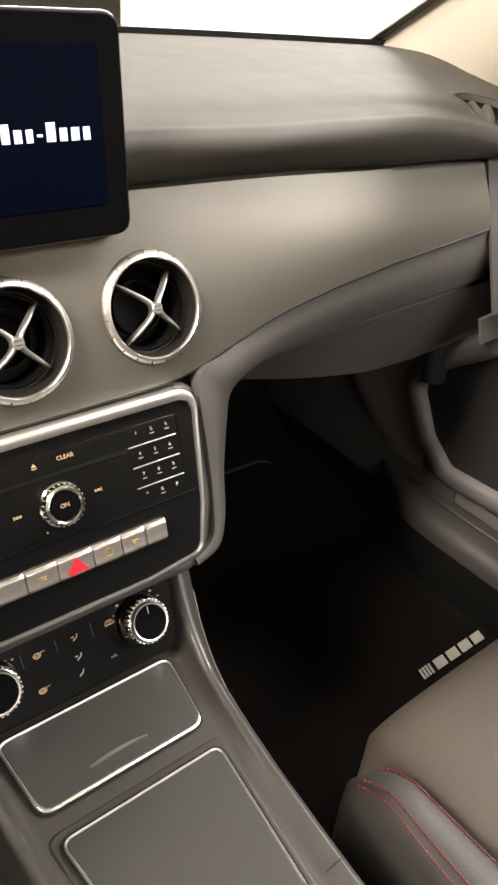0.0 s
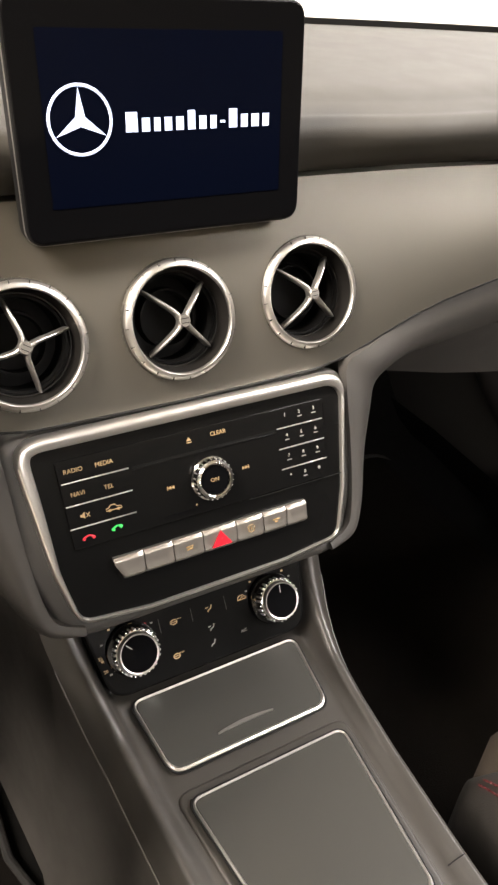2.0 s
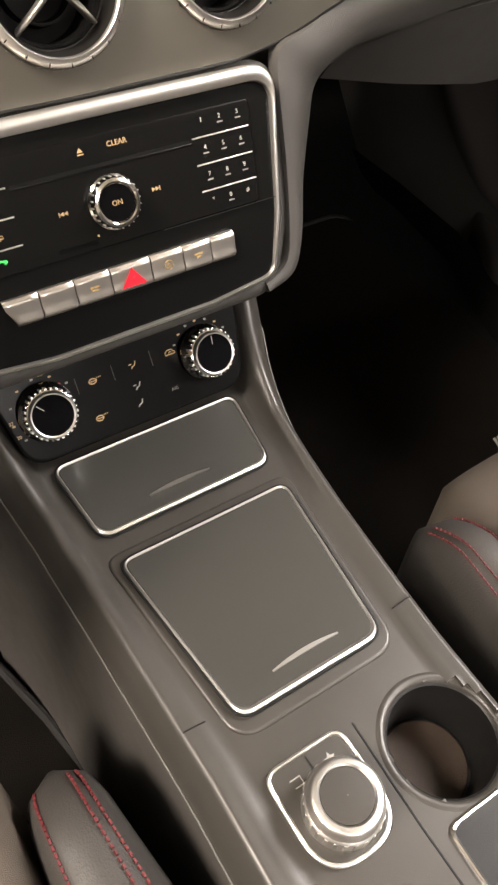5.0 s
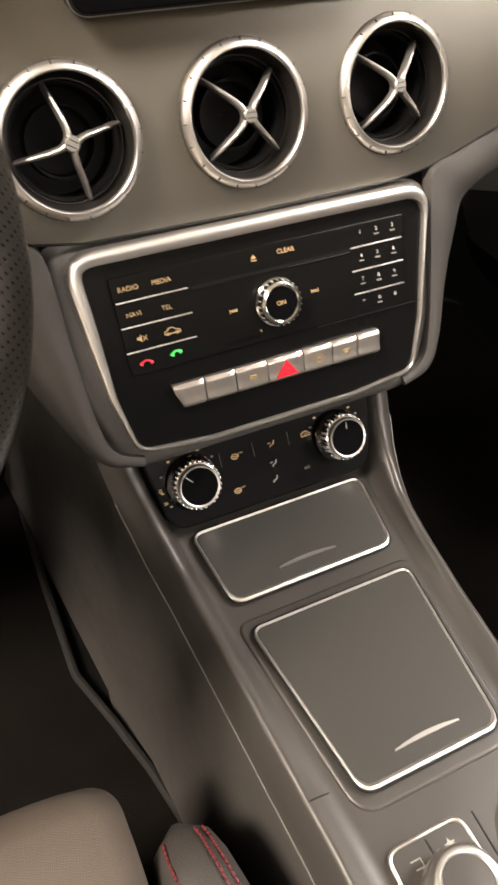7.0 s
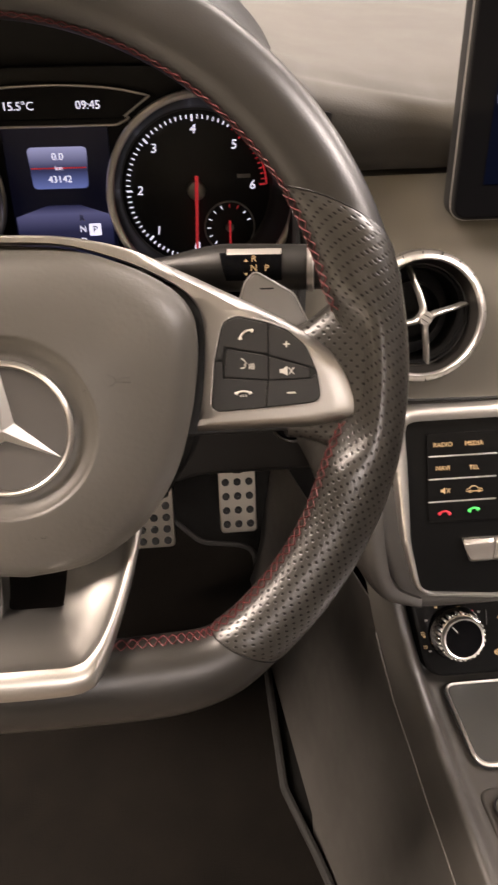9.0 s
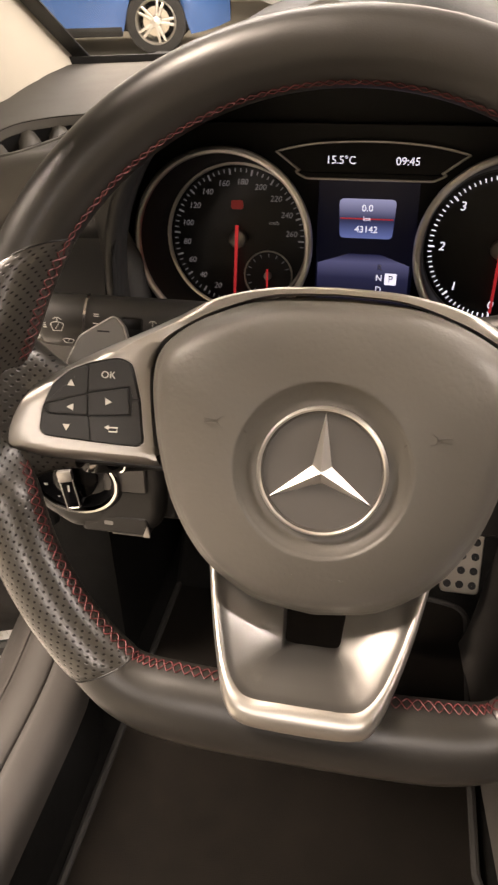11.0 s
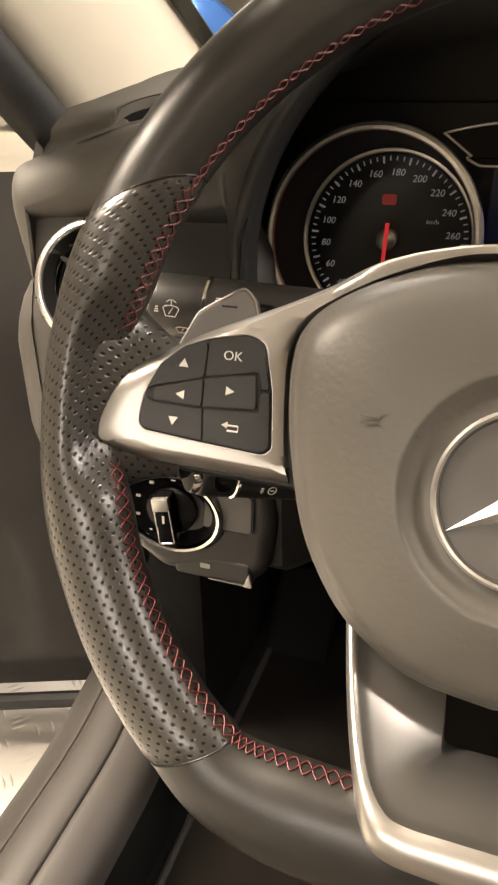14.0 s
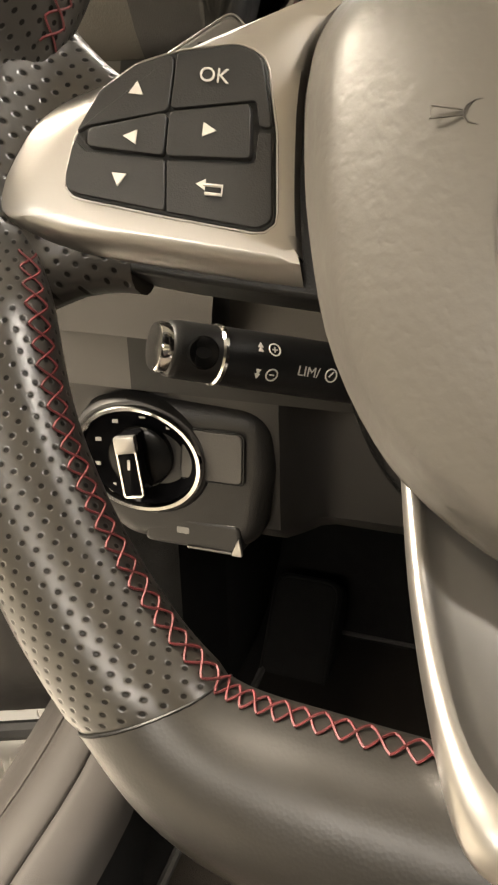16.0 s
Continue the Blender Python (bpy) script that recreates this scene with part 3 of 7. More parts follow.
def shell():
    floor = grid([[(x, y, 0.20 + 0.30 * smoothstep(0.45, 0.80, y) + 0.05 * smoothstep(0.62, 0.72, abs(x))) for x in np.linspace(-0.72, 0.72, 25)] for y in np.linspace(-1.1, 0.85, 40)])
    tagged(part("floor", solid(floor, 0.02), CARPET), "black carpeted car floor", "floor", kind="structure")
    tagged(part("wall_bulkhead", box(1.5, 0.03, 0.62, (0, 0.86, 0.62)), BLACK), "dark bulkhead behind the pedals", "wall", kind="structure")
    tagged(part("wall_rear", box(1.5, 0.04, 0.75, (0, -1.25, 0.55)), PLASTIC), "dark trim behind the front seats", "wall", kind="structure")
    # windscreen with its black lower band
    ws = [[(x, 0.455 - 0.26 * x * x - 0.62 * t, 0.976 + 0.42 * t - 0.05 * x * x * t) for x in np.linspace(-0.67, 0.67, 21)] for t in np.linspace(0, 1, 9)]
    pane = tagged(part("windshield", grid(ws), GLASS), "clear laminated windscreen", "window", kind="structure")
    pane.visible_shadow = False
    band = [[(x, 0.458 - 0.26 * x * x - 0.006 * t, 0.964 + 0.015 * t) for x in np.linspace(-0.70, 0.70, 31)] for t in (0, 1)]
    tagged(part("trim_windshield", solid(grid(band), 0.0015), RUBBER), "black band along the foot of the windscreen", "trim", kind="structure")
    bonnet = [[(x, 0.50 - 0.26 * x * x + 1.05 * t, 0.885 - 0.16 * t - 0.06 * x * x) for x in np.linspace(-0.72, 0.72, 15)] for t in np.linspace(0, 1, 8)]
    tagged(part("bonnet", solid(grid(bonnet), 0.01), BLACK), "dark bonnet ahead of the windscreen", "bonnet", kind="structure")
    for s in (-1, 1):
        # pillar: a broad padded post from the dash end to the roof
        rows, edge, frit = [], [], []
        for t in np.linspace(-0.7, 5.2, 16):
            e = Vector((s * (0.668 + 0.012 * min(t, 1.5) - 0.030 * max(0, t - 1.5)), 0.335 - 0.115 * t, 0.967 + 0.076 * t))
            d = Vector((s * (0.692 + 0.008 * min(t, 1.5) - 0.026 * max(0, t - 1.5)), 0.128 - 0.080 * t, 0.944 + 0.074 * t))
            inn = Vector((-s, -0.25, -0.15))
            rows.append([e + Vector((0, 0.03, 0.01)), e, e.lerp(d, 0.12) + inn * 0.010, e.lerp(d, 0.35) + inn * 0.022, e.lerp(d, 0.62) + inn * 0.024, e.lerp(d, 0.86) + inn * 0.014, d, d + Vector((s * 0.02, 0.01, 0)), e.lerp(d, 0.5) + Vector((s * 0.05, 0.02, 0.02))])
            edge.append(d + Vector((s * 0.012, -0.010, -0.004)))
            frit.append([e + Vector((-s * w, 0.012 + 0.1 * w, 0.010)) for w in (-0.004, 0.004, 0.016)])
        tagged(part("pillar_left" if s < 0 else "pillar_right", grid(rows, close_v=True, cap=True), PILLAR, auto=70), "pale cloth-covered windscreen pillar", "pillar", kind="structure")
        tagged(part("trim_frit", solid(grid(frit), 0.0015), RUBBER), "black painted border of the windscreen beside the pillar", "trim", kind="structure")
        edge = [edge[0] + Vector((0, -0.02, -0.35)), edge[0] + Vector((0, -0.005, -0.10))] + edge
        tagged(part("trim_seal", sweep(edge, circle(0.021, 12, 0.017), up=(0, 1, 0)), RUBBER), "black rubber door seal beside the pillar", "trim", kind="structure")
        # sill
        sill = []
        for y in np.linspace(-1.2, 0.34, 44):
            up, out = 0.05 * smoothstep(0.16, 0.34, y) ** 1.6, 0.022 * smoothstep(0.05, 0.30, y)
            thin = smoothstep(0.10, 0.30, y)
            sill.append([(s * (x + out + max(0.0, 0.712 - x) * thin), y, z + up * (1 - smoothstep(0.745, 0.80, x))) for x, z in ((0.672, 0.200), (0.664, 0.296), (0.653, 0.304), (0.655, 0.318), (0.661, 0.331), (0.672, 0.339), (0.690, 0.343), (0.697, 0.343), (0.6988, 0.3415), (0.7000, 0.3380), (0.7012, 0.3415), (0.703, 0.343), (0.722, 0.342), (0.738, 0.338), (0.748, 0.330), (0.7515, 0.322), (0.7535, 0.324), (0.762, 0.321), (0.764, 0.315), (0.774, 0.312), (0.777, 0.305), (0.79, 0.300), (0.80, 0.16))])
        tagged(part("sill_left" if s < 0 else "sill_right", grid(sill), SILL, auto=60), "dark grey door sill with a stepped edge", "sill", kind="structure")
        lining = [[(s * (x + (0.704 - x) * smoothstep(0.10, 0.30, y)), y, z) for x, z in ((0.640, 0.215), (0.646, 0.26), (0.652, 0.300), (0.660, 0.310))] for y in np.linspace(-1.2, 0.55, 12)]
        tagged(part("trim_sill_left" if s < 0 else "trim_sill_right", grid(lining), CARPET), "black carpet lining below the door sill", "trim", kind="structure")
    roof = [[(x, y, 1.43 - 0.06 * x * x) for x in np.linspace(-0.62, 0.62, 9)] for y in np.linspace(-1.2, -0.22, 7)]
    bm = grid(roof)
    tagged(part("roof", solid(bm, 0.03), ROOFLINING), "pale cloth roof lining", "roof", kind="structure")


shell()


# paler plastic than the left panel brightens the dim passenger footwell by colour
tagged(part("wall_kick_right", box(0.02, 0.80, 0.72, (0.725, 0.475, 0.49), 0.004), PLASTIC), "dark kick panel at the end of the footwell", "wall", kind="structure")
# left kick panel, widened outwards to hide the bright tread plate behind it
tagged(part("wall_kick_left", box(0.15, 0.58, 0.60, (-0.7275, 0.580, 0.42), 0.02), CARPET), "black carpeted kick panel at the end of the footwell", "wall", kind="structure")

# dark box added to hide the lit front end of the sill
tagged(part("trim_kick_cover", box(0.10, 0.13, 0.52, (-0.702, 0.287, 0.42), 0.02), CARPET), "dark box added over the lit sill end below the hinge post", "trim", kind="structure")


def right_door():
    door = tagged(thing("door_1", pose(0.735, 0, 0.25)), "dark grey closed passenger door with a moulded pocket", "door", kind="structure")
    rows = []
    for y in np.linspace(-1.2, 0.50, 60):
        foot = 0.055 + 2.35 * max(0.0, y - 0.10) ** 2
        row = [(0.02, y, foot + 0.004)]
        for t in np.linspace(0.0, 1.0, 22):
            z = foot + (0.68 - foot) * t
            d = 0.022 * smoothstep(0.36, 0.42, z) * (1 - smoothstep(0.62, 0.68, z)) + 0.016 * smoothstep(0.0, 0.05, z - foot)
            row.append((-d - 0.016 * smoothstep(0.05, 0.35, y), y, z))
        rows.append(row)
    part("panel", solid(grid(rows), 0.012), DOORTRIM, door, auto=70)
    o = rounded([(-0.62, 0.165), (-0.05, 0.160), (0.092, 0.152), (0.140, 0.190), (0.180, 0.262), (0.160, 0.305), (0.06, 0.374), (-0.60, 0.40)], [0.03, 0.05, 0.03, 0.04, 0.03, 0.03, 0.05, 0.03], 6)
    o = anticlockwise(o)
    rows = []
    for away, d in ((-0.040, 0.012), (-0.030, 0.026), (-0.018, 0.034), (-0.004, 0.036), (0.003, 0.033), (0.007, 0.026), (0.009, 0.010)):
        rows.append([(-d - 0.014 * smoothstep(0.05, 0.35, p.x), p.x, p.y) for p in offset(o, away)])
    part("pocket_rim", grid(rows, close_v=True), DOORTRIM, door, "broad moulded rim round the pocket", auto=80)
    part("pocket", moved(plate(o, -0.004, 0.004, 0.002), Matrix(((0, 0, -1, -0.020), (1, 0, 0, 0), (0, 1, 0, 0), (0, 0, 0, 1)))), KNEE, door)


def left_door():
    """The driver's door stands open, swung out ahead of the opening."""
    door = tagged(thing("door_2", pose(-0.80, 0.30, 0.20, 0, 0, -68)), "black open driver's door with a moulded inner panel", "door", kind="structure")
    rows = []
    for y in np.linspace(-1.05, 0.0, 60):
        row = []
        for z in np.linspace(0.0, 0.685, 40):
            pocket = smoothstep(-0.10, -0.16, y) * smoothstep(-0.98, -0.90, y) * smoothstep(0.08, 0.12, z) * (1 - smoothstep(0.25, 0.31, z))
            rest = smoothstep(-0.20, -0.34, y) * smoothstep(0.36, 0.41, z) * (1 - smoothstep(0.46, 0.52, z))
            row.append((0.05 * smoothstep(0.0, 0.12, z) - 0.03 * smoothstep(0.5, 0.72, z) - 0.030 * pocket + 0.030 * rest, y, z))
        rows.append(row)
    part("panel", solid(grid(rows), 0.09), DOORBLACK, door, auto=60)
    part("seal", sweep([(0.045, -1.0, 0.012), (0.045, -0.06, 0.012), (0.03, -0.02, 0.06), (0.03, -0.015, 0.68)], circle(0.011, 8), up=(1, 0.1, 0)), RUBBER, door)
    part("hinge_arm", box(0.03, 0.10, 0.03, (0.0, 0.045, 0.22), 0.006), BLACK, door)
    part("check_strap", box(0.012, 0.14, 0.035, (0.01, 0.06, 0.42), 0.004), STEEL, door)


right_door()
left_door()

# --- dashboard ---
GAUGE_X = -0.361


HOOD_TOP = ((0.0, 1.030), (0.05, 1.024), (0.09, 1.008), (0.115, 0.989), (0.136, 0.974), (0.167, 0.962), (0.209, 0.953), (0.255, 0.945), (0.40, 0.90))
HOOD = lambda x: smoothstep(0.172, 0.152, abs(x - GAUGE_X))
SEAM = ((0.0, 0.7600), (0.118, 0.7612), (0.150, 0.7660), (0.175, 0.7725), (0.195, 0.7785), (0.225, 0.7868), (0.260, 0.7945), (0.320, 0.8045), (0.400, 0.8140), (0.493, 0.8190), (0.570, 0.8225), (0.72, 0.828))


def trim_y(x, z):
    return 0.047 + 0.008 * smoothstep(0.42, 0.22, abs(x)) + 0.07 * x * x - (0.905 - z) * (0.34 + 0.02 * min(1.0, 9 * x * x))


def trim_top(x):
    return 0.903 - 0.045 * x * x


def brow(x):
    """The front edge of the upper pad: its y and z."""
    return 0.032 + 0.035 * x * x + 0.009 * smoothstep(0.57, 0.68, abs(x)) - 0.005 * HOOD(x) + 0.017 * smoothstep(0.24, 0.105, abs(x)), max(0.945 - 0.035 * smoothstep(0.40, 0.70, abs(x)), interp(abs(x - GAUGE_X), HOOD_TOP))


def lip_radius(x):
    """How softly the pad's front edge is rounded: tight over the instruments, broad at the ends."""
    return 0.013 - 0.006 * HOOD(x) + 0.013 * smoothstep(0.56, 0.68, abs(x))


def pad_lip(x):
    """The rounded front edge of the pad, from its top to its face, as (y, z)."""
    (yb, zb), r = brow(x), lip_radius(x)
    return [(yb + r * (1 - math.sin(a)), zb - r * (1 - math.cos(a))) for a in np.linspace(0.0, math.pi / 2, 8)]


def pad_profile(x):
    """The pad's upper side from the windscreen to its front edge, as (y, z)."""
    yb, zb = brow(x)
    yw, zw = 0.455 - 0.26 * x * x, 0.972
    r = lip_radius(x)
    knots = [(yw, zw), (yb + 0.65 * (yw - yb), zw + 0.3 * max(0, zb - 0.945)), (yb + 0.35 * (yw - yb), 0.35 * zb + 0.65 * zw + 0.002), (yb + 0.16 * (yw - yb) + 0.2 * r, 0.6 * zb + 0.4 * zw + 0.002), (yb + 0.022 + r, zb + 0.0050), (yb + 0.003 + r, zb + 0.0004)]
    return [(p.x, p.y) for p in spline([(y, z, 0) for y, z in knots], 56)]


def pad_height(x, y):
    return interp(y, sorted(pad_profile(x)))


OUTLET = [(-0.650, 0.079), (-0.540, 0.103)]


def outlet_at(p, s):
    """0 in the middle of the slot in the pad's end, 1 at its pointed oval edge."""
    a, b = (Vector((-s * q[0], q[1])) for q in OUTLET)
    t = (b - a).normalized()
    r = Vector((p.x, p.y)) - (a + b) / 2
    u, v = r.dot(t) / ((b - a).length / 2), r.dot(Vector((-t.y, t.x)))
    if p.z < 0.90 or abs(u) >= 1 or abs(p.z - pad_height(p.x, p.y)) > 0.003:
        return 9.0
    return abs(v) / (0.022 * (1 - abs(u) ** 2.2) ** 0.8 + 1e-6)


def dashboard():
    dash = thing("dashboard", pose(0, 0, 0.75), "dark grey soft dashboard with a satin grey trim panel", "dashboard")
    low = Matrix.Translation((0, 0, -0.75))
    rows, cheek = [], []
    for x in np.linspace(-0.688, 0.712, 380):
        yb, zb = brow(x)
        d = abs(x - GAUGE_X)
        ty, tt = trim_y(x, trim_top(x)), trim_top(x)
        h = smoothstep(0.178, 0.168, d)
        arch_z = 0.872 + 0.1505 * math.sqrt(max(0.0, 1 - (d / 0.166) ** 2)) if d < 0.166 else 0.80
        yl, zl = ty * (1 - h) + 0.036 * h, (tt + 0.004) * (1 - h) + max(arch_z, 0.80) * h
        top = pad_profile(x)
        lip = pad_lip(x)
        r = lip_radius(x) + 0.001
        face = [(yb + (yl - yb) * t * t, zb - r + (zl - zb + r) * t) for t in (0.0, 0.15, 0.4, 0.7, 1.0)]
        if -0.580 < x < -0.180:
            cheek.append([(x, y, z) for y, z in face + [(yl + 0.012, zl)]])
        rows.append([(x, y, z) for y, z in top + lip + face + [(yl + 0.012, zl)]])
    bm = grid(rows)

    def is_facia(p):
        (yb, zb), r = brow(p.x), lip_radius(p.x)
        return -0.578 < p.x < -0.183 and p.z < zb - r - 0.0015 and p.y < yb + 0.020

    bmesh.ops.delete(bm, geom=[f for f in bm.faces if is_facia(f.calc_center_median())], context="FACES")
    bmesh.ops.delete(bm, geom=[f for f in bm.faces if any(outlet_at(f.calc_center_median(), s) < 1.18 for s in (-1, 1))], context="FACES")
    part("upper_pad", moved(solid(bm, 0.003), low), PAD, dash, "soft dark grey upper pad", auto=70)
    # black here stands in for the shade under the pad's overhang
    part("instrument_facia", moved(solid(grid(cheek), 0.003), low), BLACK, dash, "dark facia round the instruments, the overhang's shade in its colour", auto=70)
    for s in (-1, 1):
        # rounded end of the pad: its last profile turned outwards and down
        rows = []
        end = 0.712 if s > 0 else 0.688
        last = pad_profile(s * end)
        yb, zb = brow(s * end)
        last = last[18:] + pad_lip(s * end) + [(yb + 0.0002, zb - 0.030), (yb + 0.006, zb - 0.040)]
        for a in np.linspace(0, math.pi / 2, 7):
            if s > 0:
                rows.append([(s * (0.711 + 0.016 * math.sin(a)), y + 0.010 * (1 - math.cos(a)), z - 0.016 * (1 - math.cos(a))) for y, z in last])
                continue
            low_y = max(trim_y(0.688, 0.851), 0.049) - 0.0055
            face = [(yb + (low_y - yb) * t ** 1.6, zb - lip_radius(end) + (0.850 - zb + lip_radius(end)) * t) for t in np.linspace(0.12, 1, 9)]
            rows.append([(-0.6875 - interp(z, ((0.851, 0.005), (0.870, 0.013), (0.890, 0.018), (0.905, 0.0185))) * math.sin(a), y + 0.020 * smoothstep(0.15, 0.05, y) * (1 - math.cos(a)), z - 0.010 * smoothstep(yb + 0.001, yb + 0.030, y) * (z > 0.90) * (1 - math.cos(a))) for y, z in last[:-2] + face])
        rows.append([(x, y, z - 0.04) for x, y, z in rows[-1]] if s > 0 else [(x + 0.004, y + 0.05, z - 0.03 * (z > 0.9)) for x, y, z in rows[-1]])
        part("end_cap", moved(solid(grid(rows), 0.003), low), PAD, dash, auto=80)
        # slotted outlet sunk in the pad, upright fins standing across it
        a, b = (Vector((-s * q[0], q[1])) for q in OUTLET)
        t = (b - a).normalized()
        nr = Vector((-t.y, t.x))
        rim = []
        for k in range(48):
            g = 2 * math.pi * k / 48
            u = math.cos(g)
            v = 0.022 * (1 - abs(u) ** 2.2) ** 0.8 * math.copysign(1, math.sin(g)) if abs(u) < 0.9999 else 0.0
            q = (a + b) / 2 + t * u * (b - a).length / 2 + nr * v
            rim.append(Vector((q.x, q.y, pad_height(q.x, q.y))))
        well = [[p + Vector((0, 0, 0.0006)) for p in rim], [p + Vector((0, 0, -0.004)) for p in rim], [p + Vector((0, 0, -0.030)) for p in rim]]
        bm = grid(well, close_v=True)
        bm.faces.new([bm.verts[i] for i in _last(bm, 48)])
        g = part("side_outlet", moved(bm, low), DARKHOLE, dash, "slotted outlet in the pad")
        flange = []
        for away, up in ((-0.0006, -0.006), (0.0, 0.0000), (0.0012, 0.0008), (0.0034, 0.0008), (0.0048, 0.0004), (0.0052, -0.001)):
            ring = offset(anticlockwise([(p.x, p.y) for p in rim]), -away)
            flange.append([(p.x, p.y, pad_height(p.x, p.y) + up) for p in ring])
        part("lip", moved(grid(flange, close_v=True), low), PAD, g, auto=80)
        for k in range(4):
            u = -0.62 + 1.24 * k / 3
            q = (a + b) / 2 + t * u * (b - a).length / 2
            wide = 0.022 * (1 - abs(u) ** 2.2) ** 0.8
            rows = []
            for w in np.linspace(-1, 1, 7):
                c = q + nr * wide * w
                zt = pad_height(c.x, c.y)
                bow = 0.005 * (1 - w * w)
                rows.append([(c.x + t.x * (bow + o), c.y + t.y * (bow + o), zt + z) for o, z in ((-0.0095, -0.026), (-0.0080, -0.0120), (-0.0045, -0.0065), (0.0, -0.0050), (0.0045, -0.0065), (0.0080, -0.0120), (0.0095, -0.026))])
            part("fin", moved(solid(grid(rows), 0.001), low), PAD, g, auto=70)
    # satin trim, with openings where the air vents sit
    def trim(x0, x1, n):
        rows = []
        for x in np.linspace(x0, x1, n):
            z1, z0 = trim_top(x), interp(abs(x), SEAM)
            col = []
            for t in np.linspace(0, 1, 22):
                z = z1 + (z0 - z1) * t
                col.append((x, trim_y(x, z) - 0.0034 * math.sin(math.pi * t ** 1.5) ** 0.9 - 0.004 * t, z))
            rows.append([(x, trim_y(x, z1) + 0.010, z1 + 0.001)] + col + [(x, trim_y(x, z0) + 0.010, z0 - 0.001)])
        bm = grid(rows)
        out = [f for f in bm.faces if any((f.calc_center_median() - Vector(c)).length < 0.0425 for c in VENTS)]
        bmesh.ops.delete(bm, geom=out, context="FACES")
        return solid(bm, 0.003)

    part("trim_panel", moved(trim(-0.196, 0.566, 170), low), TRIM, dash, "satin warm-grey trim panel", auto=60)
    # lower pad: sweeps along under the trim and turns down beside the controls
    for s in (-1, 1):
        far = 0.715 if s > 0 else 0.682
        a = spline([(far, 0, 0.8265), (0.60, 0, 0.8220), (0.52, 0, 0.8190), (0.405, 0, 0.8130), (0.32, 0, 0.8030), (0.225, 0, 0.7850), (0.175, 0, 0.7708), (0.1480, 0, 0.7630), (0.1430, 0, 0.738), (0.1415, 0, 0.70), (0.137, 0, 0.655), (0.130, 0, 0.632), (0.110, 0, 0.622)], 60)
        b = spline([(far, 0, 0.757), (0.61, 0, 0.7595), (0.52, 0, 0.7590), (0.417, 0, 0.7570), (0.333, 0, 0.7525), (0.259, 0, 0.7420), (0.222, 0, 0.7330), (0.203, 0, 0.7200), (0.190, 0, 0.7030), (0.173, 0, 0.662), (0.159, 0, 0.634), (0.143, 0, 0.613), (0.112, 0, 0.609)], 60)
        rows = []
        for i, (p, q) in enumerate(zip(a, b)):
            f = smoothstep(23, 34, i)
            ya = trim_y(p.x, p.z) * (1 - f) + f * (-0.040 + (p.z - 0.672) * 0.42)
            yb = (trim_y(q.x, q.z) + 0.022) * (1 - f) + f * (ya + 0.034)
            row = [(s * p.x, ya + 0.012, p.z)]
            for t in np.linspace(0, 1, 10):
                w = p.lerp(q, t)
                row.append((s * w.x, ya + (yb - ya) * t ** 3.5 - 0.005 * math.sin(math.pi * t), w.z))
            row += [(s * q.x, yb + 0.02, q.z - 0.004), (s * (q.x - 0.006), yb + 0.16, q.z - 0.004)]
            rows.append(row)
        part("lower_pad", moved(solid(grid(rows), 0.003), low), PLASTIC if s > 0 else SIDEWALL, dash, "dark grey lower pad")
        # black seam between the trim and the lower pad
        seam = [(s * x, trim_y(x, interp(x, SEAM)) - 0.0035, interp(x, SEAM) - 0.0010) for x in np.linspace(0.0, 0.566 if s > 0 else 0.196, 60)]
        part("seam", moved(sweep(seam, circle(0.0013, 6), up=(0, 1, 0)), low), BLACK, dash)
    # glove-box front under the passenger side, its recessed grip catching light
    gb = [[(x, trim_y(x, 0.752) + 0.040 + 0.04 * t, 0.752 + (interp(x, ((0.25, 0.700), (0.34, 0.678), (0.45, 0.655), (0.54, 0.648), (0.70, 0.645))) - 0.752) * t) for x in np.linspace(0.25, 0.70, 24)] for t in np.linspace(0, 1, 6)]
    g = part("glove_box", moved(solid(grid(gb), 0.01), low), PLASTIC, dash, "dark grey glove box front")
    part("grip", moved(sweep(spline([(0.455, 0.125, 0.664), (0.49, 0.119, 0.6655), (0.525, 0.1185, 0.668), (0.552, 0.121, 0.671)], 16), circle(0.004, 8, 0.0025)), low), CONSOLE, g)
    # driver's side: knee panel and the facia round the outer vent
    rows = []
    for x in np.linspace(-0.676, -0.160, 60):
        up, lift = 1 - HOOD(x), 0.019 * smoothstep(-0.34, -0.26, x)
        d = 0.026 * smoothstep(-0.512, -0.486, x) * (1 - smoothstep(-0.36, -0.30, x))
        col = [(x, 0.095, 0.797 + 0.09 * up), (x, 0.078, 0.796 + 0.06 * up), (x, 0.068 + 0.3 * d, 0.790 + 0.01 * up), (x, 0.060 + 0.8 * d, 0.75), (x, 0.058 + d, 0.715), (x, 0.060 + d, 0.70), (x, 0.061 + d, 0.665 + lift), (x, 0.063 + d, 0.640 + lift), (x, 0.076 + d, 0.627 + lift), (x, 0.21, 0.62 + lift)]
        rows.append(col)
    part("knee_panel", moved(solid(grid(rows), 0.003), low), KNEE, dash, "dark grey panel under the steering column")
    # inner driver's strip is black to carry shade; outer strips keep the panel grey
    for s, x0, x1, n, mat in ((-1, 0.420, 0.592, 24, BLACK), (-1, 0.592, 0.688, 24, SIDEWALL), (1, 0.568, 0.712, 24, SIDEWALL)):
        rows = []
        for x in np.linspace(x0, x1, n):
            e = 0.02 * smoothstep(0.685, 0.712, x)
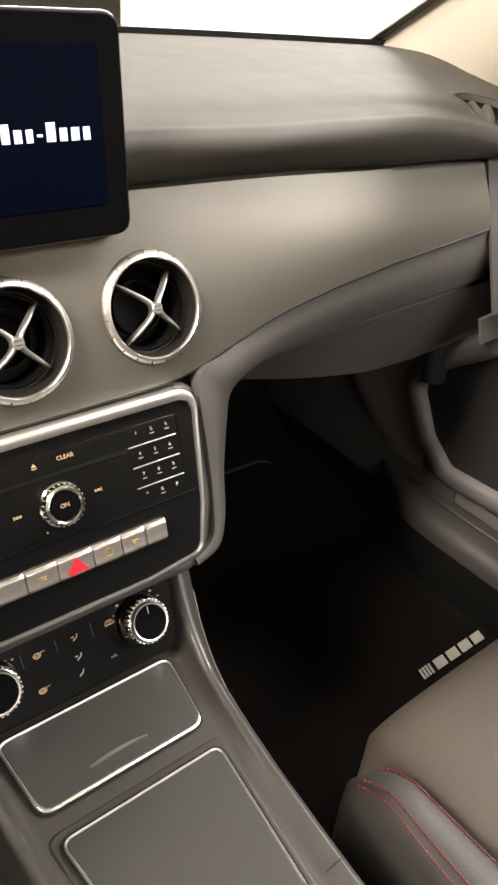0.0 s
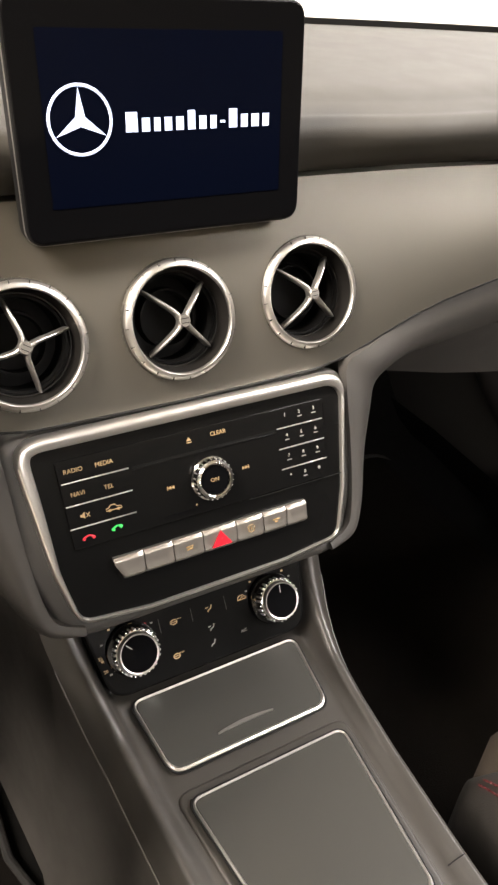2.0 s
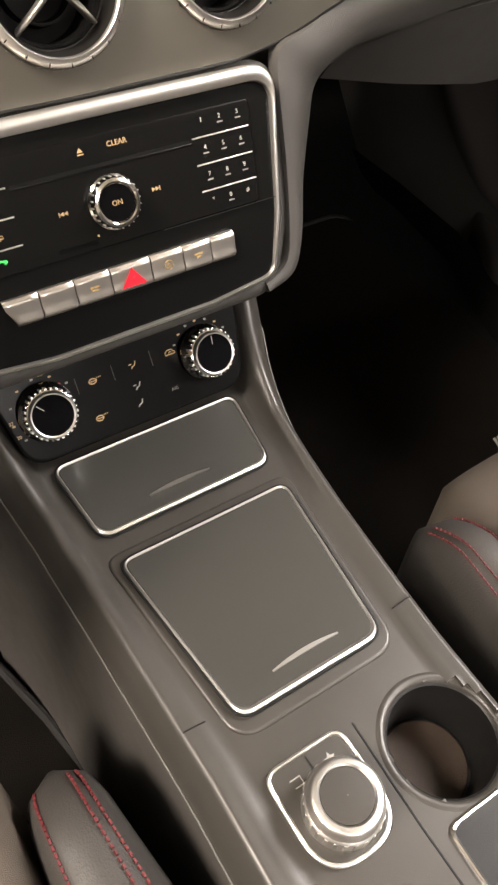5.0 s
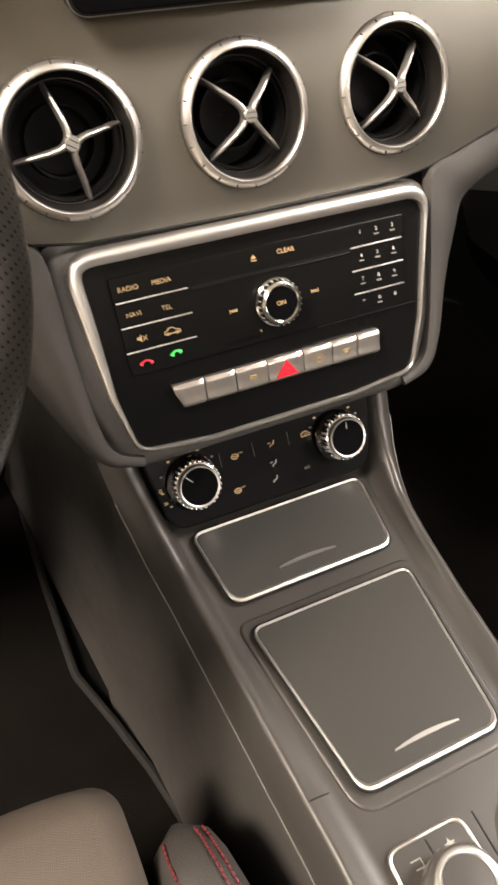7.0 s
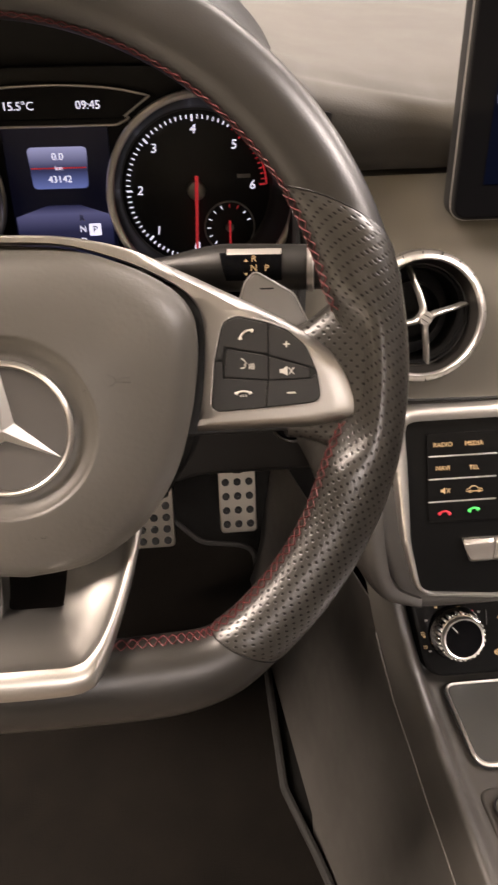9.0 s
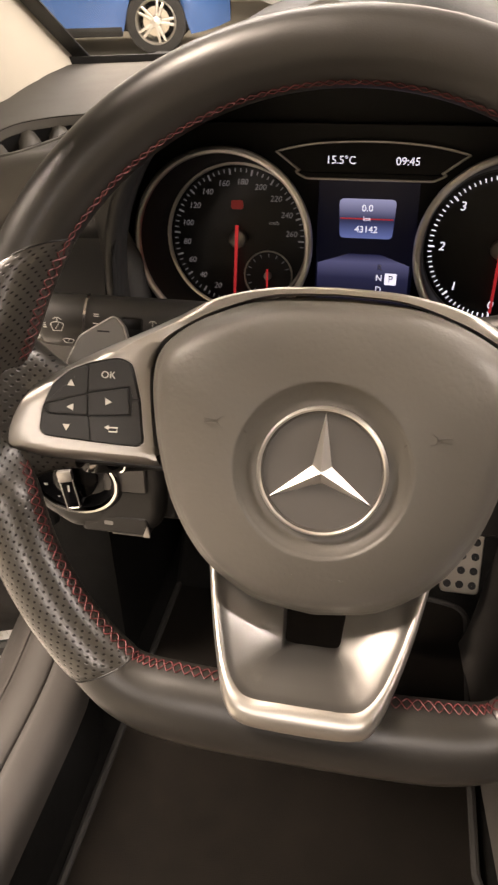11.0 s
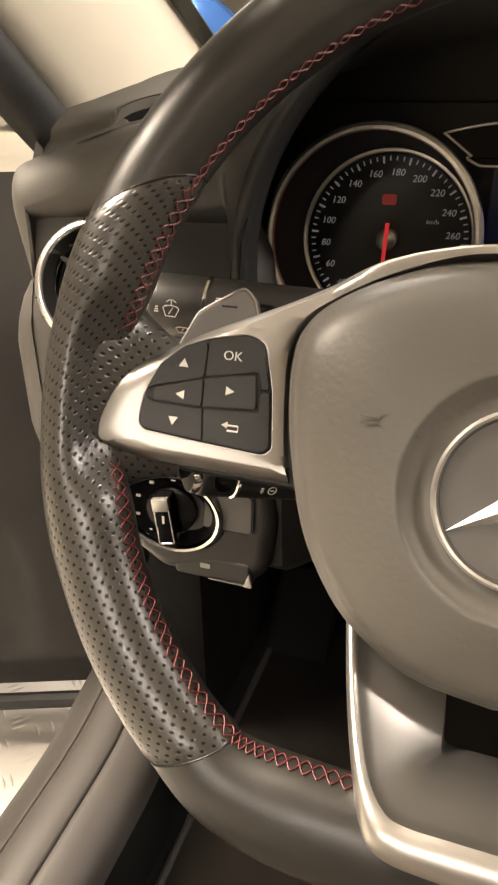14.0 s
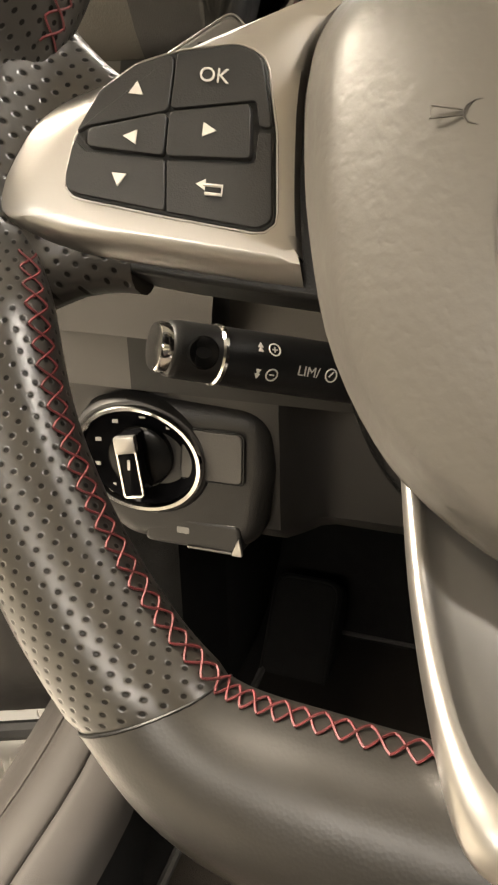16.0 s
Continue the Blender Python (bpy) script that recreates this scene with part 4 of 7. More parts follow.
            rows.append([(s * x, (max(trim_y(x, z), 0.049) if s < 0 else trim_y(x, z)) - 0.004 + e + 0.02 * (z < 0.72), z) for z in np.linspace(0.893 if s > 0 or x > 0.535 else 0.790, 0.69 if s > 0 or x > 0.668 else 0.728, 16)])
        bm = grid(rows)
        bmesh.ops.delete(bm, geom=[f for f in bm.faces if any((f.calc_center_median() - Vector(c)).length < 0.0425 for c in VENTS)], context="FACES")
        part("end_panel", moved(solid(bm, 0.003), low), mat, dash)
    # rounded corner beside the driver's outer vent
    rows = []
    for a in np.linspace(0, math.pi / 2, 8):
        rows.append([(-0.6875 - interp(z, ((0.696, 0.0), (0.704, 0.008), (0.716, 0.020), (0.732, 0.028), (0.80, 0.028), (0.835, 0.018), (0.847, 0.008))) * math.sin(a), max(trim_y(0.688, z), 0.049) - 0.0045 + 0.030 * (1 - math.cos(a)), z) for z in np.linspace(0.847, 0.696, 24)])
    rows.append([(x + 0.004, y + 0.08, z) for x, y, z in rows[-1]])
    part("corner_panel", moved(solid(grid(rows), 0.003), low), SIDEWALL, dash, auto=80)
    # instrument tunnel: an arched lining with a rounded lip
    def arch(k, y):
        pts = [(GAUGE_X - 0.164 * k, y, 0.795), (GAUGE_X - 0.164 * k, y, 0.84)]
        pts += [(GAUGE_X + 0.164 * k * math.cos(a), y, 0.872 + 0.150 * k * math.sin(a)) for a in np.linspace(math.pi, 0, 29)]
        return pts + [(GAUGE_X + 0.164 * k, y, 0.84), (GAUGE_X + 0.164 * k, y, 0.795)]
    part("tunnel_lining", moved(solid(grid([arch(1.0, 0.034), arch(1.0, 0.045), arch(1.07, 0.060), arch(1.13, 0.085), arch(1.15, 0.175)]), 0.004), low), BLACK, dash, "black instrument tunnel")
    # lip is black too, with the overhang's shade put into its colour
    part("tunnel_lip", moved(sweep(arch(1.012, 0.034), circle(0.0060, 10), up=(0, 1, 0)), low), BLACK, dash, "soft rounded lip", auto=80)
    back = bmesh.new()
    back.faces.new([back.verts.new(p) for p in arch(1.149, 0.1735)])
    part("tunnel_back", moved(solid(back, 0.004), low), BLACK, dash)
    return dash


VENTS = [(-0.1145, 0.0110, 0.8203), (0.0005, 0.0120, 0.8200), (0.1155, 0.0160, 0.8222), (-0.6315, 0.045, 0.8515), (0.637, 0.045, 0.850)]
dashboard()


def air_vents():
    """Turbine vents: milled outer ring, deep black bore, a hub with four flared arms."""
    R = 0.0445
    first = thing("air_vent", frame_at(VENTS[1], 20), "round chrome-ringed air vent with a crossed centre", "air vent", "dashboard air vents")
    drum = part("drum", lathe([(R * 0.96, -0.042), (R * 1.005, -0.030), (R * 1.015, -0.012), (R * 1.005, -0.0065), (R * 0.990, -0.0050)], 72), DRUM, first, "dark metal drum behind the ring")
    for k in range(60):
        part("drum_rib", moved(box(0.0010, 0.0011, 0.0050, (R * 1.012, 0, -0.0100), 0.0003), Matrix.Rotation(2 * math.pi * k / 60, 4, "Z")), DRUM, drum)
    ring = part("ring", lathe([(R * 0.993, -0.0056), (R * 0.990, -0.0046), (R * 0.975, -0.0024), (R * 0.915, 0.0), (R * 0.885, 0.0003), (R * 0.868, -0.0004), (R * 0.858, -0.0030)], 72), RINGMETAL, first, "milled satin ring", auto=50)
    n = 20
    for k in range(n):
        part("notch", moved(box(0.0034, 0.0005, 0.0012, (R * 0.953, 0, -0.0016), 0.0001), Matrix.Rotation(2 * math.pi * k / n, 4, "Z") @ pose(0, 0, 0, 0, 0, 0)), BLACK, ring)
    part("sleeve", lathe([(R * 0.862, -0.0024), (R * 0.845, -0.0060), (R * 0.812, -0.0130), (R * 0.795, -0.0165), (R * 0.775, -0.0165), (R * 0.765, -0.0185)], 64), SLEEVE, first, "dark inner sleeve")
    part("bore", lathe([(R * 0.772, -0.0165), (R * 0.760, -0.020), (R * 0.74, -0.026), (R * 0.72, -0.048), (0.0005, -0.049)], 48), DARKHOLE, first, "black bore")
    part("inner_ring", lathe([(R * 0.44, -0.040), (R * 0.46, -0.030), (R * 0.50, -0.030), (R * 0.52, -0.040)], 40), DARKHOLE, first)
    part("collar", lathe([(R * 0.70, -0.026), (R * 0.72, -0.020), (R * 0.76, -0.020), (R * 0.78, -0.026)], 48), DARKHOLE, first)
    for k in range(4):
        sx, sy = (1, 1, -1, -1)[k], (1, -1, -1, 1)[k]
        # each arm leaves the waisted hub upright, then swings out to the ring
        line = spline([(sx * 0.0026, sy * 0.0008, 0.0006), (sx * 0.0040, sy * 0.0048, 0.0002), (sx * 0.0082, sy * 0.0094, -0.0016), (sx * 0.0158, sy * 0.0162, -0.0062), (sx * R * 0.545, sy * R * 0.535, -0.0135)], 16)
        part("arm", sweep(line, lambda t: [(w * (0.0022 - 0.0006 * t), h * 0.0022) for w, h in ((-1, -2.0), (-0.9, -0.2), (-0.45, 0.55), (0, 0.75), (0.45, 0.55), (0.9, -0.2), (1, -2.0))], up=(0, 0, 1)), SILVER, first, auto=60)
    part("hub", lathe([(0.0002, -0.0040), (0.0038, -0.0038), (0.0050, -0.0015), (0.0048, 0.0016), (0.0040, 0.0026), (0.0002, 0.0026)], 20), SILVER, first)
    for v in (-0.0016, 0.0016):
        part("hub_groove", box(0.0058, 0.0006, 0.0008, (0, v, 0.0025), 0.0002), BLACK, first)
    spins = {0: -33, 2: 3, 3: 12, 4: 5}
    for k, c in enumerate(VENTS):
        if k != 1:
            copy_thing(first, frame_at(c, 20, (0, 0, 0, 12, -12)[k]) @ pose(0, 0, 0, 0, 0, spins[k]))


air_vents()


def display():
    d = thing("display_screen", frame_at((0, 0.036, 0.951), 6), "free-standing black tablet display showing a lit emblem", "display")
    o = rounded([(-0.1015, -0.0715), (0.1015, -0.0715), (0.1015, 0.0705), (-0.1015, 0.0705)], 0.0125, 8)
    part("body", plate(o, -0.016, 0.0, 0.0015), BLACK, d, "thin black housing")
    part("edge_trim", sweep([(p.x, p.y, -0.003) for p in o], circle(0.0007, 8), True), SATIN, d, "thin satin edge")
    part("glass", plate(offset(o, 0.0016), 0.0, 0.0012, 0.0008), GLOSS, d, "glossy black glass")
    panel = part("screen", plate([(-0.083, -0.049), (0.083, -0.049), (0.083, 0.052), (-0.083, 0.052)], 0.0012, 0.0015, 0.0001), SCREEN, d, "dark blue lit screen")
    part("emblem_ring", lathe([(0.0188, 0.0016), (0.0192, 0.0021), (0.0204, 0.0021), (0.0208, 0.0016)], 48), SCREENLINE, panel, "white emblem ring", pose(-0.0605, 0.0025, 0))
    for k in range(3):
        a = radians(90 + 120 * k)
        arm = bmesh.new()
        vs = [arm.verts.new(p) for p in ((-0.0036 * math.sin(a) * -1, -0.0036 * math.cos(a), 0.0018), (0.0190 * math.cos(a), 0.0190 * math.sin(a), 0.0018), (0.0036 * math.sin(a) * -1, 0.0036 * math.cos(a), 0.0018))]
        arm.faces.new(vs)
        part("emblem_arm", arm, SCREENLINE, panel, m=pose(-0.0605, 0.0025, 0), smooth=False)
    # the maker's word as plain upright bars
    widths = [7.6, 5.2, 4.2, 5.0, 5.2, 5.2, 5.0, 4.4, 3.4, 6.0, 5.0, 5.6, 4.8]
    x = -0.0312
    for k, w in enumerate(widths):
        h = 0.0118 if k in (0, 5, 9) else (0.0016 if k == 8 else 0.0082)
        part("word_bar", plate([(x, -h / 2), (x + w * 0.00105, -h / 2), (x + w * 0.00105, h / 2), (x, h / 2)], 0.0016, 0.0018, 0.0001), SCREENLINE, panel, m=pose(0, -0.0015 + (0.0018 if k in (0, 5, 9) else 0), 0), smooth=False)
        x += w * 0.00105 + 0.0029
    part("foot", box(0.10, 0.03, 0.03, (0, -0.060, -0.025), 0.006), BLACK, d)


display()

# --- centre controls ---


def head_unit():
    hu = thing("head_unit", frame_at((0.0, -0.0464, 0.6704), 24), "black audio control panel in a satin silver frame", "control panel")
    outer = rounded([(-0.114, -0.042), (-0.06, -0.0475), (0.06, -0.0475), (0.114, -0.042), (0.1245, 0.0), (0.1365, 0.0968), (-0.1365, 0.0968), (-0.1245, 0.0)], [0.014, 0.05, 0.05, 0.014, 0.05, 0.018, 0.018, 0.05], 9)
    # surround: dark moulding that carries the panel
    big = rounded([(-0.122, -0.060), (0.122, -0.060), (0.144, 0.0), (0.147, 0.101), (-0.147, 0.101), (-0.144, 0.0)], [0.03, 0.03, 0.05, 0.022, 0.022, 0.05], 6)
    part("surround", plate(big, -0.055, -0.009, 0.007, steps=4), PLASTIC, hu, "dark grey moulded surround")
    part("panel", plate(outer, -0.008, 0.0, 0.001), PIANO, hu, "satin black face panel")
    # frame: broad and flat along the top, thin along sides and bottom
    path = even(anticlockwise(outer), 0.0025)
    rows = []
    n = len(path)
    o = path
    for i, p in enumerate(o):
        a, b = o[i - 1], o[(i + 1) % n]
        t = (b - a).normalized()
        nrm = Vector((-t.y, t.x))
        top = smoothstep(0.070, 0.0955, p.y)
        side = smoothstep(-0.04, 0.09, p.y)
        w = max(0.0017 + (0.0062 * side if p.x < 0 else 0.0010 * side), 0.0017 + 0.0064 * top)
        h = 0.0030 + 0.0020 * side
        rows.append([(*(p - nrm * 0.0016), -0.012), (*(p - nrm * 0.0014), h * 0.45), (*(p - nrm * 0.0004), h * 0.86), (*(p + nrm * 0.0010), h), (*(p + nrm * (w - 0.0006)), h * 0.92), (*(p + nrm * w), h * 0.7), (*(p + nrm * (w + 0.0003)), -0.001)])
    part("frame", grid(rows, close_u=True), FRAME, hu, "satin silver frame", auto=70)
    # radio face, slightly raised, with its joint line
    face = rounded([(-0.108, 0.0125), (0.111, 0.0125), (0.1145, 0.079), (-0.1105, 0.079)], 0.0025)
    part("radio_face", plate(face, 0.0, 0.0016, 0.0008), PIANO, hu, "black radio face")
    part("joint", box(0.09, 0.0006, 0.0004, (0.0795, 0.0122, 0.0018)), BLACK, hu)
    part("disc_slot", plate(rounded([(-0.056, 0.0605), (0.066, 0.0605), (0.066, 0.0625), (-0.056, 0.0625)], 0.0009), 0.0015, 0.0018, 0.0001), DARKHOLE, hu)
    part("card_slot", plate(rounded([(-0.038, 0.0162), (-0.012, 0.0162), (-0.012, 0.0185), (-0.038, 0.0185)], 0.001), 0.0015, 0.0019, 0.0002), GLOSS, hu)
    for v in (0.0622, 0.0453, 0.0284):
        part("divider", box(0.050, 0.0010, 0.0008, (-0.0835, v, 0.0018), 0.0002), FRAME, hu)
        part("divider", box(0.0435, 0.0010, 0.0008, (0.0895, v + 0.0004, 0.0018), 0.0002), FRAME, hu)
    z = 0.0019
    for text, u, v in (("RADIO", -0.0985, 0.0704), ("MEDIA", -0.0757, 0.0704), ("NAVI", -0.0982, 0.0532), ("TEL", -0.0753, 0.0526), ("CLEAR", 0.0162, 0.0720)):
        lettering(text, 0.0046, AMBER, hu, (u, v, z))
    # row icons
    part("mute_icon", plate([(-0.0995, 0.0355), (-0.0980, 0.0355), (-0.0962, 0.0338), (-0.0962, 0.0392), (-0.0980, 0.0375), (-0.0995, 0.0375)], z - 0.0002, z, 0.0001), AMBER, hu, smooth=False)
    for turn in (-1, 1):
        part("mute_stroke", sweep([(-0.0954, 0.0365 - 0.0017 * turn, z), (-0.0925, 0.0365 + 0.0017 * turn, z)], circle(0.0003, 5)), AMBER, hu)
    car = [(-0.0805, 0.0350), (-0.0802, 0.0366), (-0.0784, 0.0370), (-0.0768, 0.0388), (-0.0738, 0.0388), (-0.0720, 0.0371), (-0.0690, 0.0366), (-0.0685, 0.0350)]
    part("car_icon", sweep([(u, v, z) for u, v in car], circle(0.0004, 5), True), AMBER, hu)
    for u in (-0.0778, -0.0712):
        part("car_icon_wheel", sweep([(u + 0.0009 * math.cos(a), 0.0348 + 0.0009 * math.sin(a), z) for a in np.linspace(0, 2 * math.pi, 9)[:-1]], circle(0.0003, 5), True), AMBER, hu)
    part("slot_lip", box(0.124, 0.0010, 0.0010, (0.005, 0.0600, 0.0018), 0.0003), PIANO, hu)
    part("card_lamp", disc(0.0008, 0.0019, 10), AMBER, hu, m=pose(-0.0105, 0.0208, 0))
    hang = [Vector((-0.0965 + 0.0040 * math.cos(a), 0.0178 + 0.0034 * math.sin(a), z)) for a in np.linspace(0.2, 2.94, 9)]
    part("end_call_icon", sweep(hang, lambda t: circle(0.0007 + 0.0006 * (abs(t - 0.5) > 0.36), 6)), REDLIT, hu)
    call = [Vector((-0.0745 + 0.0038 * math.cos(a), 0.0185 + 0.0038 * math.sin(a), z)) for a in np.linspace(0.6, 2.9, 9)]
    part("call_icon", sweep(call, lambda t: circle(0.0008 + 0.0007 * (abs(t - 0.5) > 0.33), 6)), GREENLIT, hu)
    part("eject_icon", plate([(-0.0105, 0.0710), (-0.0065, 0.0710), (-0.0085, 0.0738)], z - 0.0002, z, 0.0001), AMBER, hu, smooth=False)
    part("eject_bar", box(0.004, 0.0007, 0.0003, (-0.0085, 0.0698, z)), AMBER, hu)
    for u, s in ((-0.026, -1), (0.0325, 1)):
        for k in (0, 1):
            part("skip_icon", plate([(u + k * s * 0.0026, 0.0378), (u + k * s * 0.0026 + s * 0.0026, 0.0392), (u + k * s * 0.0026, 0.0406)], z - 0.0002, z, 0.0001), AMBER, hu, smooth=False)
        part("skip_bar", box(0.0006, 0.003, 0.0003, (u + s * 0.0056, 0.0392, z)), AMBER, hu)
    for r in range(4):
        for c in range(3):
            text = ("123", "456", "789", "*0#")[r][c]
            u, v = 0.0765 + 0.0138 * c + (0, -0.0002, -0.0006, -0.0012)[r], 0.0728 - 0.0168 * r
            lettering(text, 0.0040, MARK, hu, (u, v, z))
            if text not in "1*#":
                part("key_print", box(0.0042, 0.0009, 0.0002, (u, v - 0.0036, z)), GREYPRINT, hu)
    # rotary volume knob
    k = part("volume_knob", lathe([(0.0172, 0.0), (0.0172, 0.003), (0.0160, 0.0042), (0.0158, 0.0085), (0.0150, 0.0098), (0.0132, 0.0102), (0.0122, 0.0095), (0.0118, 0.0080), (0.0002, 0.0080)], 48), CHROME, hu, "chromed rotary knob", pose(0.0045, 0.0385, 0.001))
    part("cap", disc(0.0116, 0.0084), GLOSS, k, "black cap")
    for i in range(24):
        part("rib", moved(box(0.0007, 0.0009, 0.0040, (0.0160, 0, 0.0062), 0.0002), Matrix.Rotation(2 * math.pi * i / 24, 4, "Z")), FRAME, k)
    lettering("ON", 0.0046, AMBER, k, (0, 0, 0.0087))
    # row of silver switches
    edges = [-0.0830, -0.0595, -0.0358, -0.0108, 0.0185, 0.0430, 0.0648, 0.0845]
    for i, (a, b) in enumerate(zip(edges, edges[1:])):
        crown = lambda v: 0.0052 + 0.0011 * smoothstep(-0.0125, -0.0030, v) - 0.0016 * smoothstep(-0.0035, -0.0008, v) - 0.0030 * smoothstep(-0.0165, -0.0192, v)
        rows = []
        for u in np.linspace(0, 1, 9):
            x = a + 0.0004 + (b - a - 0.0008) * u
            side = 0.0010 * (1 - math.sqrt(max(0.0, 1 - max(0.0, abs(2 * u - 1) - 0.86) ** 2 / 0.0196)))
            skew = (lambda v: 0.0060 * (1 - u) * smoothstep(-0.004, -0.019, v)) if i == 0 else (lambda v: 0.0)
            rows.append([(x + skew(-0.0190), -0.0190, -0.001)] + [(x + skew(v), v, crown(v) - side) for v in np.linspace(-0.0190, -0.0008, 16)] + [(x, -0.0008, -0.001)])
        cap_ = grid(rows)
        for end in (rows[0], rows[-1]):
            cap_.faces.new([cap_.verts.new(p) for p in end])
        bt = part("switch", cap_, BUTTON, hu, "satin silver push switch", auto=50)
        if i == 3:
            part("hazard_mark", plate([(-0.0052, -0.0160), (0.0128, -0.0160), (0.0038, -0.0035)], 0.0060, 0.0068, 0.0003, lift=lambda u, v: (v + 0.010) * 0.05), REDPLASTIC, bt, "red warning triangle", smooth=False)
        elif i == 4:
            u = (a + b) / 2
            part("switch_print", sweep([(u + 0.0030 * math.cos(g), -0.0098 + 0.0030 * math.sin(g), 0.0061) for g in np.linspace(0.6, 2 * math.pi + 0.2, 14)], circle(0.0003, 5)), SWITCHPRINT, bt)
            lettering("A", 0.0040, SWITCHPRINT, bt, (u, -0.0098, 0.0061), "switch_letter")
        elif i in (2, 5):
            for v, wide in ((-0.0088, 0.0062), (-0.0108, 0.0050 if i == 2 else 0.0030)):
                part("switch_print", box(wide, 0.0010, 0.0003, ((a + b) / 2, v, 0.0059)), SWITCHPRINT, bt)


head_unit()


def climate_panel():
    cp = thing("climate_panel", frame_at((0, -0.046, 0.558), 35), "black climate control strip with two rotary knobs", "control panel")
    part("panel", plate(rounded([(-0.0945, -0.0345), (0.0925, -0.0345), (0.112, 0.07), (-0.112, 0.07)], [0.022, 0.022, 0.004, 0.004], 7), -0.02, 0.0, 0.003), PIANO, cp, "satin black strip")
    for u in (-0.0692, 0.0646):
        kn = part("temperature_knob", lathe([(0.0225, 0.0), (0.0225, 0.004), (0.0215, 0.006), (0.0178, 0.008), (0.0172, 0.019), (0.0164, 0.0215), (0.0152, 0.0222), (0.0148, 0.0216), (0.0002, 0.0216)], 48), GLOSS, cp, "ribbed chrome and black rotary knob", pose(u, 0.003, 0.0))
        part("grip_band", lathe([(0.0222, 0.0052), (0.0214, 0.0078), (0.0198, 0.0100), (0.0188, 0.0140), (0.0182, 0.0186), (0.0170, 0.0190)], 48), CHROME, kn, "bright chrome grip band")
        part("chrome_ring", lathe([(0.0176, 0.0180), (0.0172, 0.0208), (0.0162, 0.0226), (0.0150, 0.0222)], 48), FRAME, kn)
        for i in range(30):
            part("rib", moved(box(0.0016, 0.0018, 0.0090, (0.0188, 0, 0.0135), 0.0004), Matrix.Rotation(2 * math.pi * i / 30, 4, "Z")), FRAME if i % 3 else CHROME, kn)
        part("pointer", moved(box(0.0007, 0.0065, 0.0003, (0, 0.0105, 0.0218)), Matrix.Rotation(radians(42 if u < 0 else -4), 4, "Z")), MARK, kn)
        for i in range(7):
            a = radians(35 + 30 * i) if u < 0 else radians(150 - 20 * i)
            part("scale_mark", box(0.0022, 0.0014, 0.0003, (0.0258 * math.cos(a), 0.0258 * math.sin(a), 0.0003)), AMBER if i % 2 else GREYPRINT, kn)
    part("red_lamp", disc(0.0013, 0.0002, 12), REDLIT, cp, m=pose(-0.0537, 0.0186, 0))
    lettering("28", 0.0050, AMBER, cp, (-0.0645, 0.0306, 0.0002))
    lettering("22", 0.0036, AMBER, cp, (-0.0960, 0.0032, 0.0002))
    lettering("20", 0.0036, AMBER, cp, (-0.0940, -0.0083, 0.0002))
    lettering("A/C", 0.0036, GREYPRINT, cp, (0.0322, -0.0169, 0.0002))

    def stroke(pts, mat, thick=0.0004, closed=False):
        part("icon", sweep([(u, v, 0.0003) for u, v in pts], circle(thick, 5), closed), mat, cp)

    def loop_(u, v, wide, high):
        return [(u + wide * math.cos(a), v + high * math.sin(a)) for a in np.linspace(0, 2 * math.pi, 11)[:-1]]

    # seat heating: a rounded pane with strokes beside it
    for u, v in ((-0.0290, 0.0118), (-0.0330, -0.0168)):
        stroke(loop_(u, v, 0.0030, 0.0020), AMBER, 0.0005, True)
        stroke([(u - 0.0022, v), (u + 0.0022, v)], AMBER)
        for k in range(3):
            stroke([(u + 0.0036 + 0.0014 * k, v + 0.0012), (u + 0.0042 + 0.0014 * k, v + 0.0022)], AMBER, 0.0003)
    # seated outlines with air arrows
    for u, v, mat in ((0.0048, 0.0126, AMBER), (0.0034, -0.0039, MARK), (0.0011, -0.0174, MARK)):
        stroke([(u + 0.0026, v + 0.0026), (u + 0.0014, v - 0.0004), (u - 0.0010, v - 0.0012), (u - 0.0018, v - 0.0026)], mat, 0.0005)
        if v > -0.01:
            stroke([(u - 0.0034, v + 0.0010), (u - 0.0008, v + 0.0012)], mat, 0.0004)
    # recirculation: a car outline
    u, v = 0.0368, 0.0119
    stroke([(u - 0.0042, v - 0.0016), (u - 0.0040, v + 0.0002), (u - 0.0020, v + 0.0020), (u + 0.0018, v + 0.0020), (u + 0.0030, v + 0.0004), (u + 0.0042, v - 0.0002), (u + 0.0042, v - 0.0016)], AMBER, 0.0005, True)
    stroke([(u - 0.0012, v - 0.0004), (u + 0.0006, v + 0.0006), (u + 0.0016, v - 0.0004)], AMBER, 0.0004)
    for u in (-0.0417, -0.012, 0.0205, 0.050):
        part("key_joint", box(0.0005, 0.012, 0.0003, (u, 0.0125, 0.0002)), PLASTIC, cp)


climate_panel()

# --- centre console ---
RIDGE_X = ((-0.62, 0.088), (-0.32, 0.089), (-0.26, 0.092), (-0.19, 0.096), (-0.11, 0.102), (-0.08, 0.1065), (-0.05, 0.112), (-0.02, 0.1195), (0.0, 0.123), (0.06, 0.128))
RIDGE_Z = ((-0.62, 0.512), (-0.28, 0.514), (-0.20, 0.517), (-0.14, 0.522), (-0.10, 0.529), (-0.07, 0.542), (-0.045, 0.562), (-0.02, 0.590), (0.0, 0.615), (0.06, 0.66))
INNER_X = ((-0.62, 0.070), (-0.32, 0.072), (-0.26, 0.076), (-0.17, 0.083), (-0.11, 0.087), (-0.04, 0.092), (0.06, 0.098))
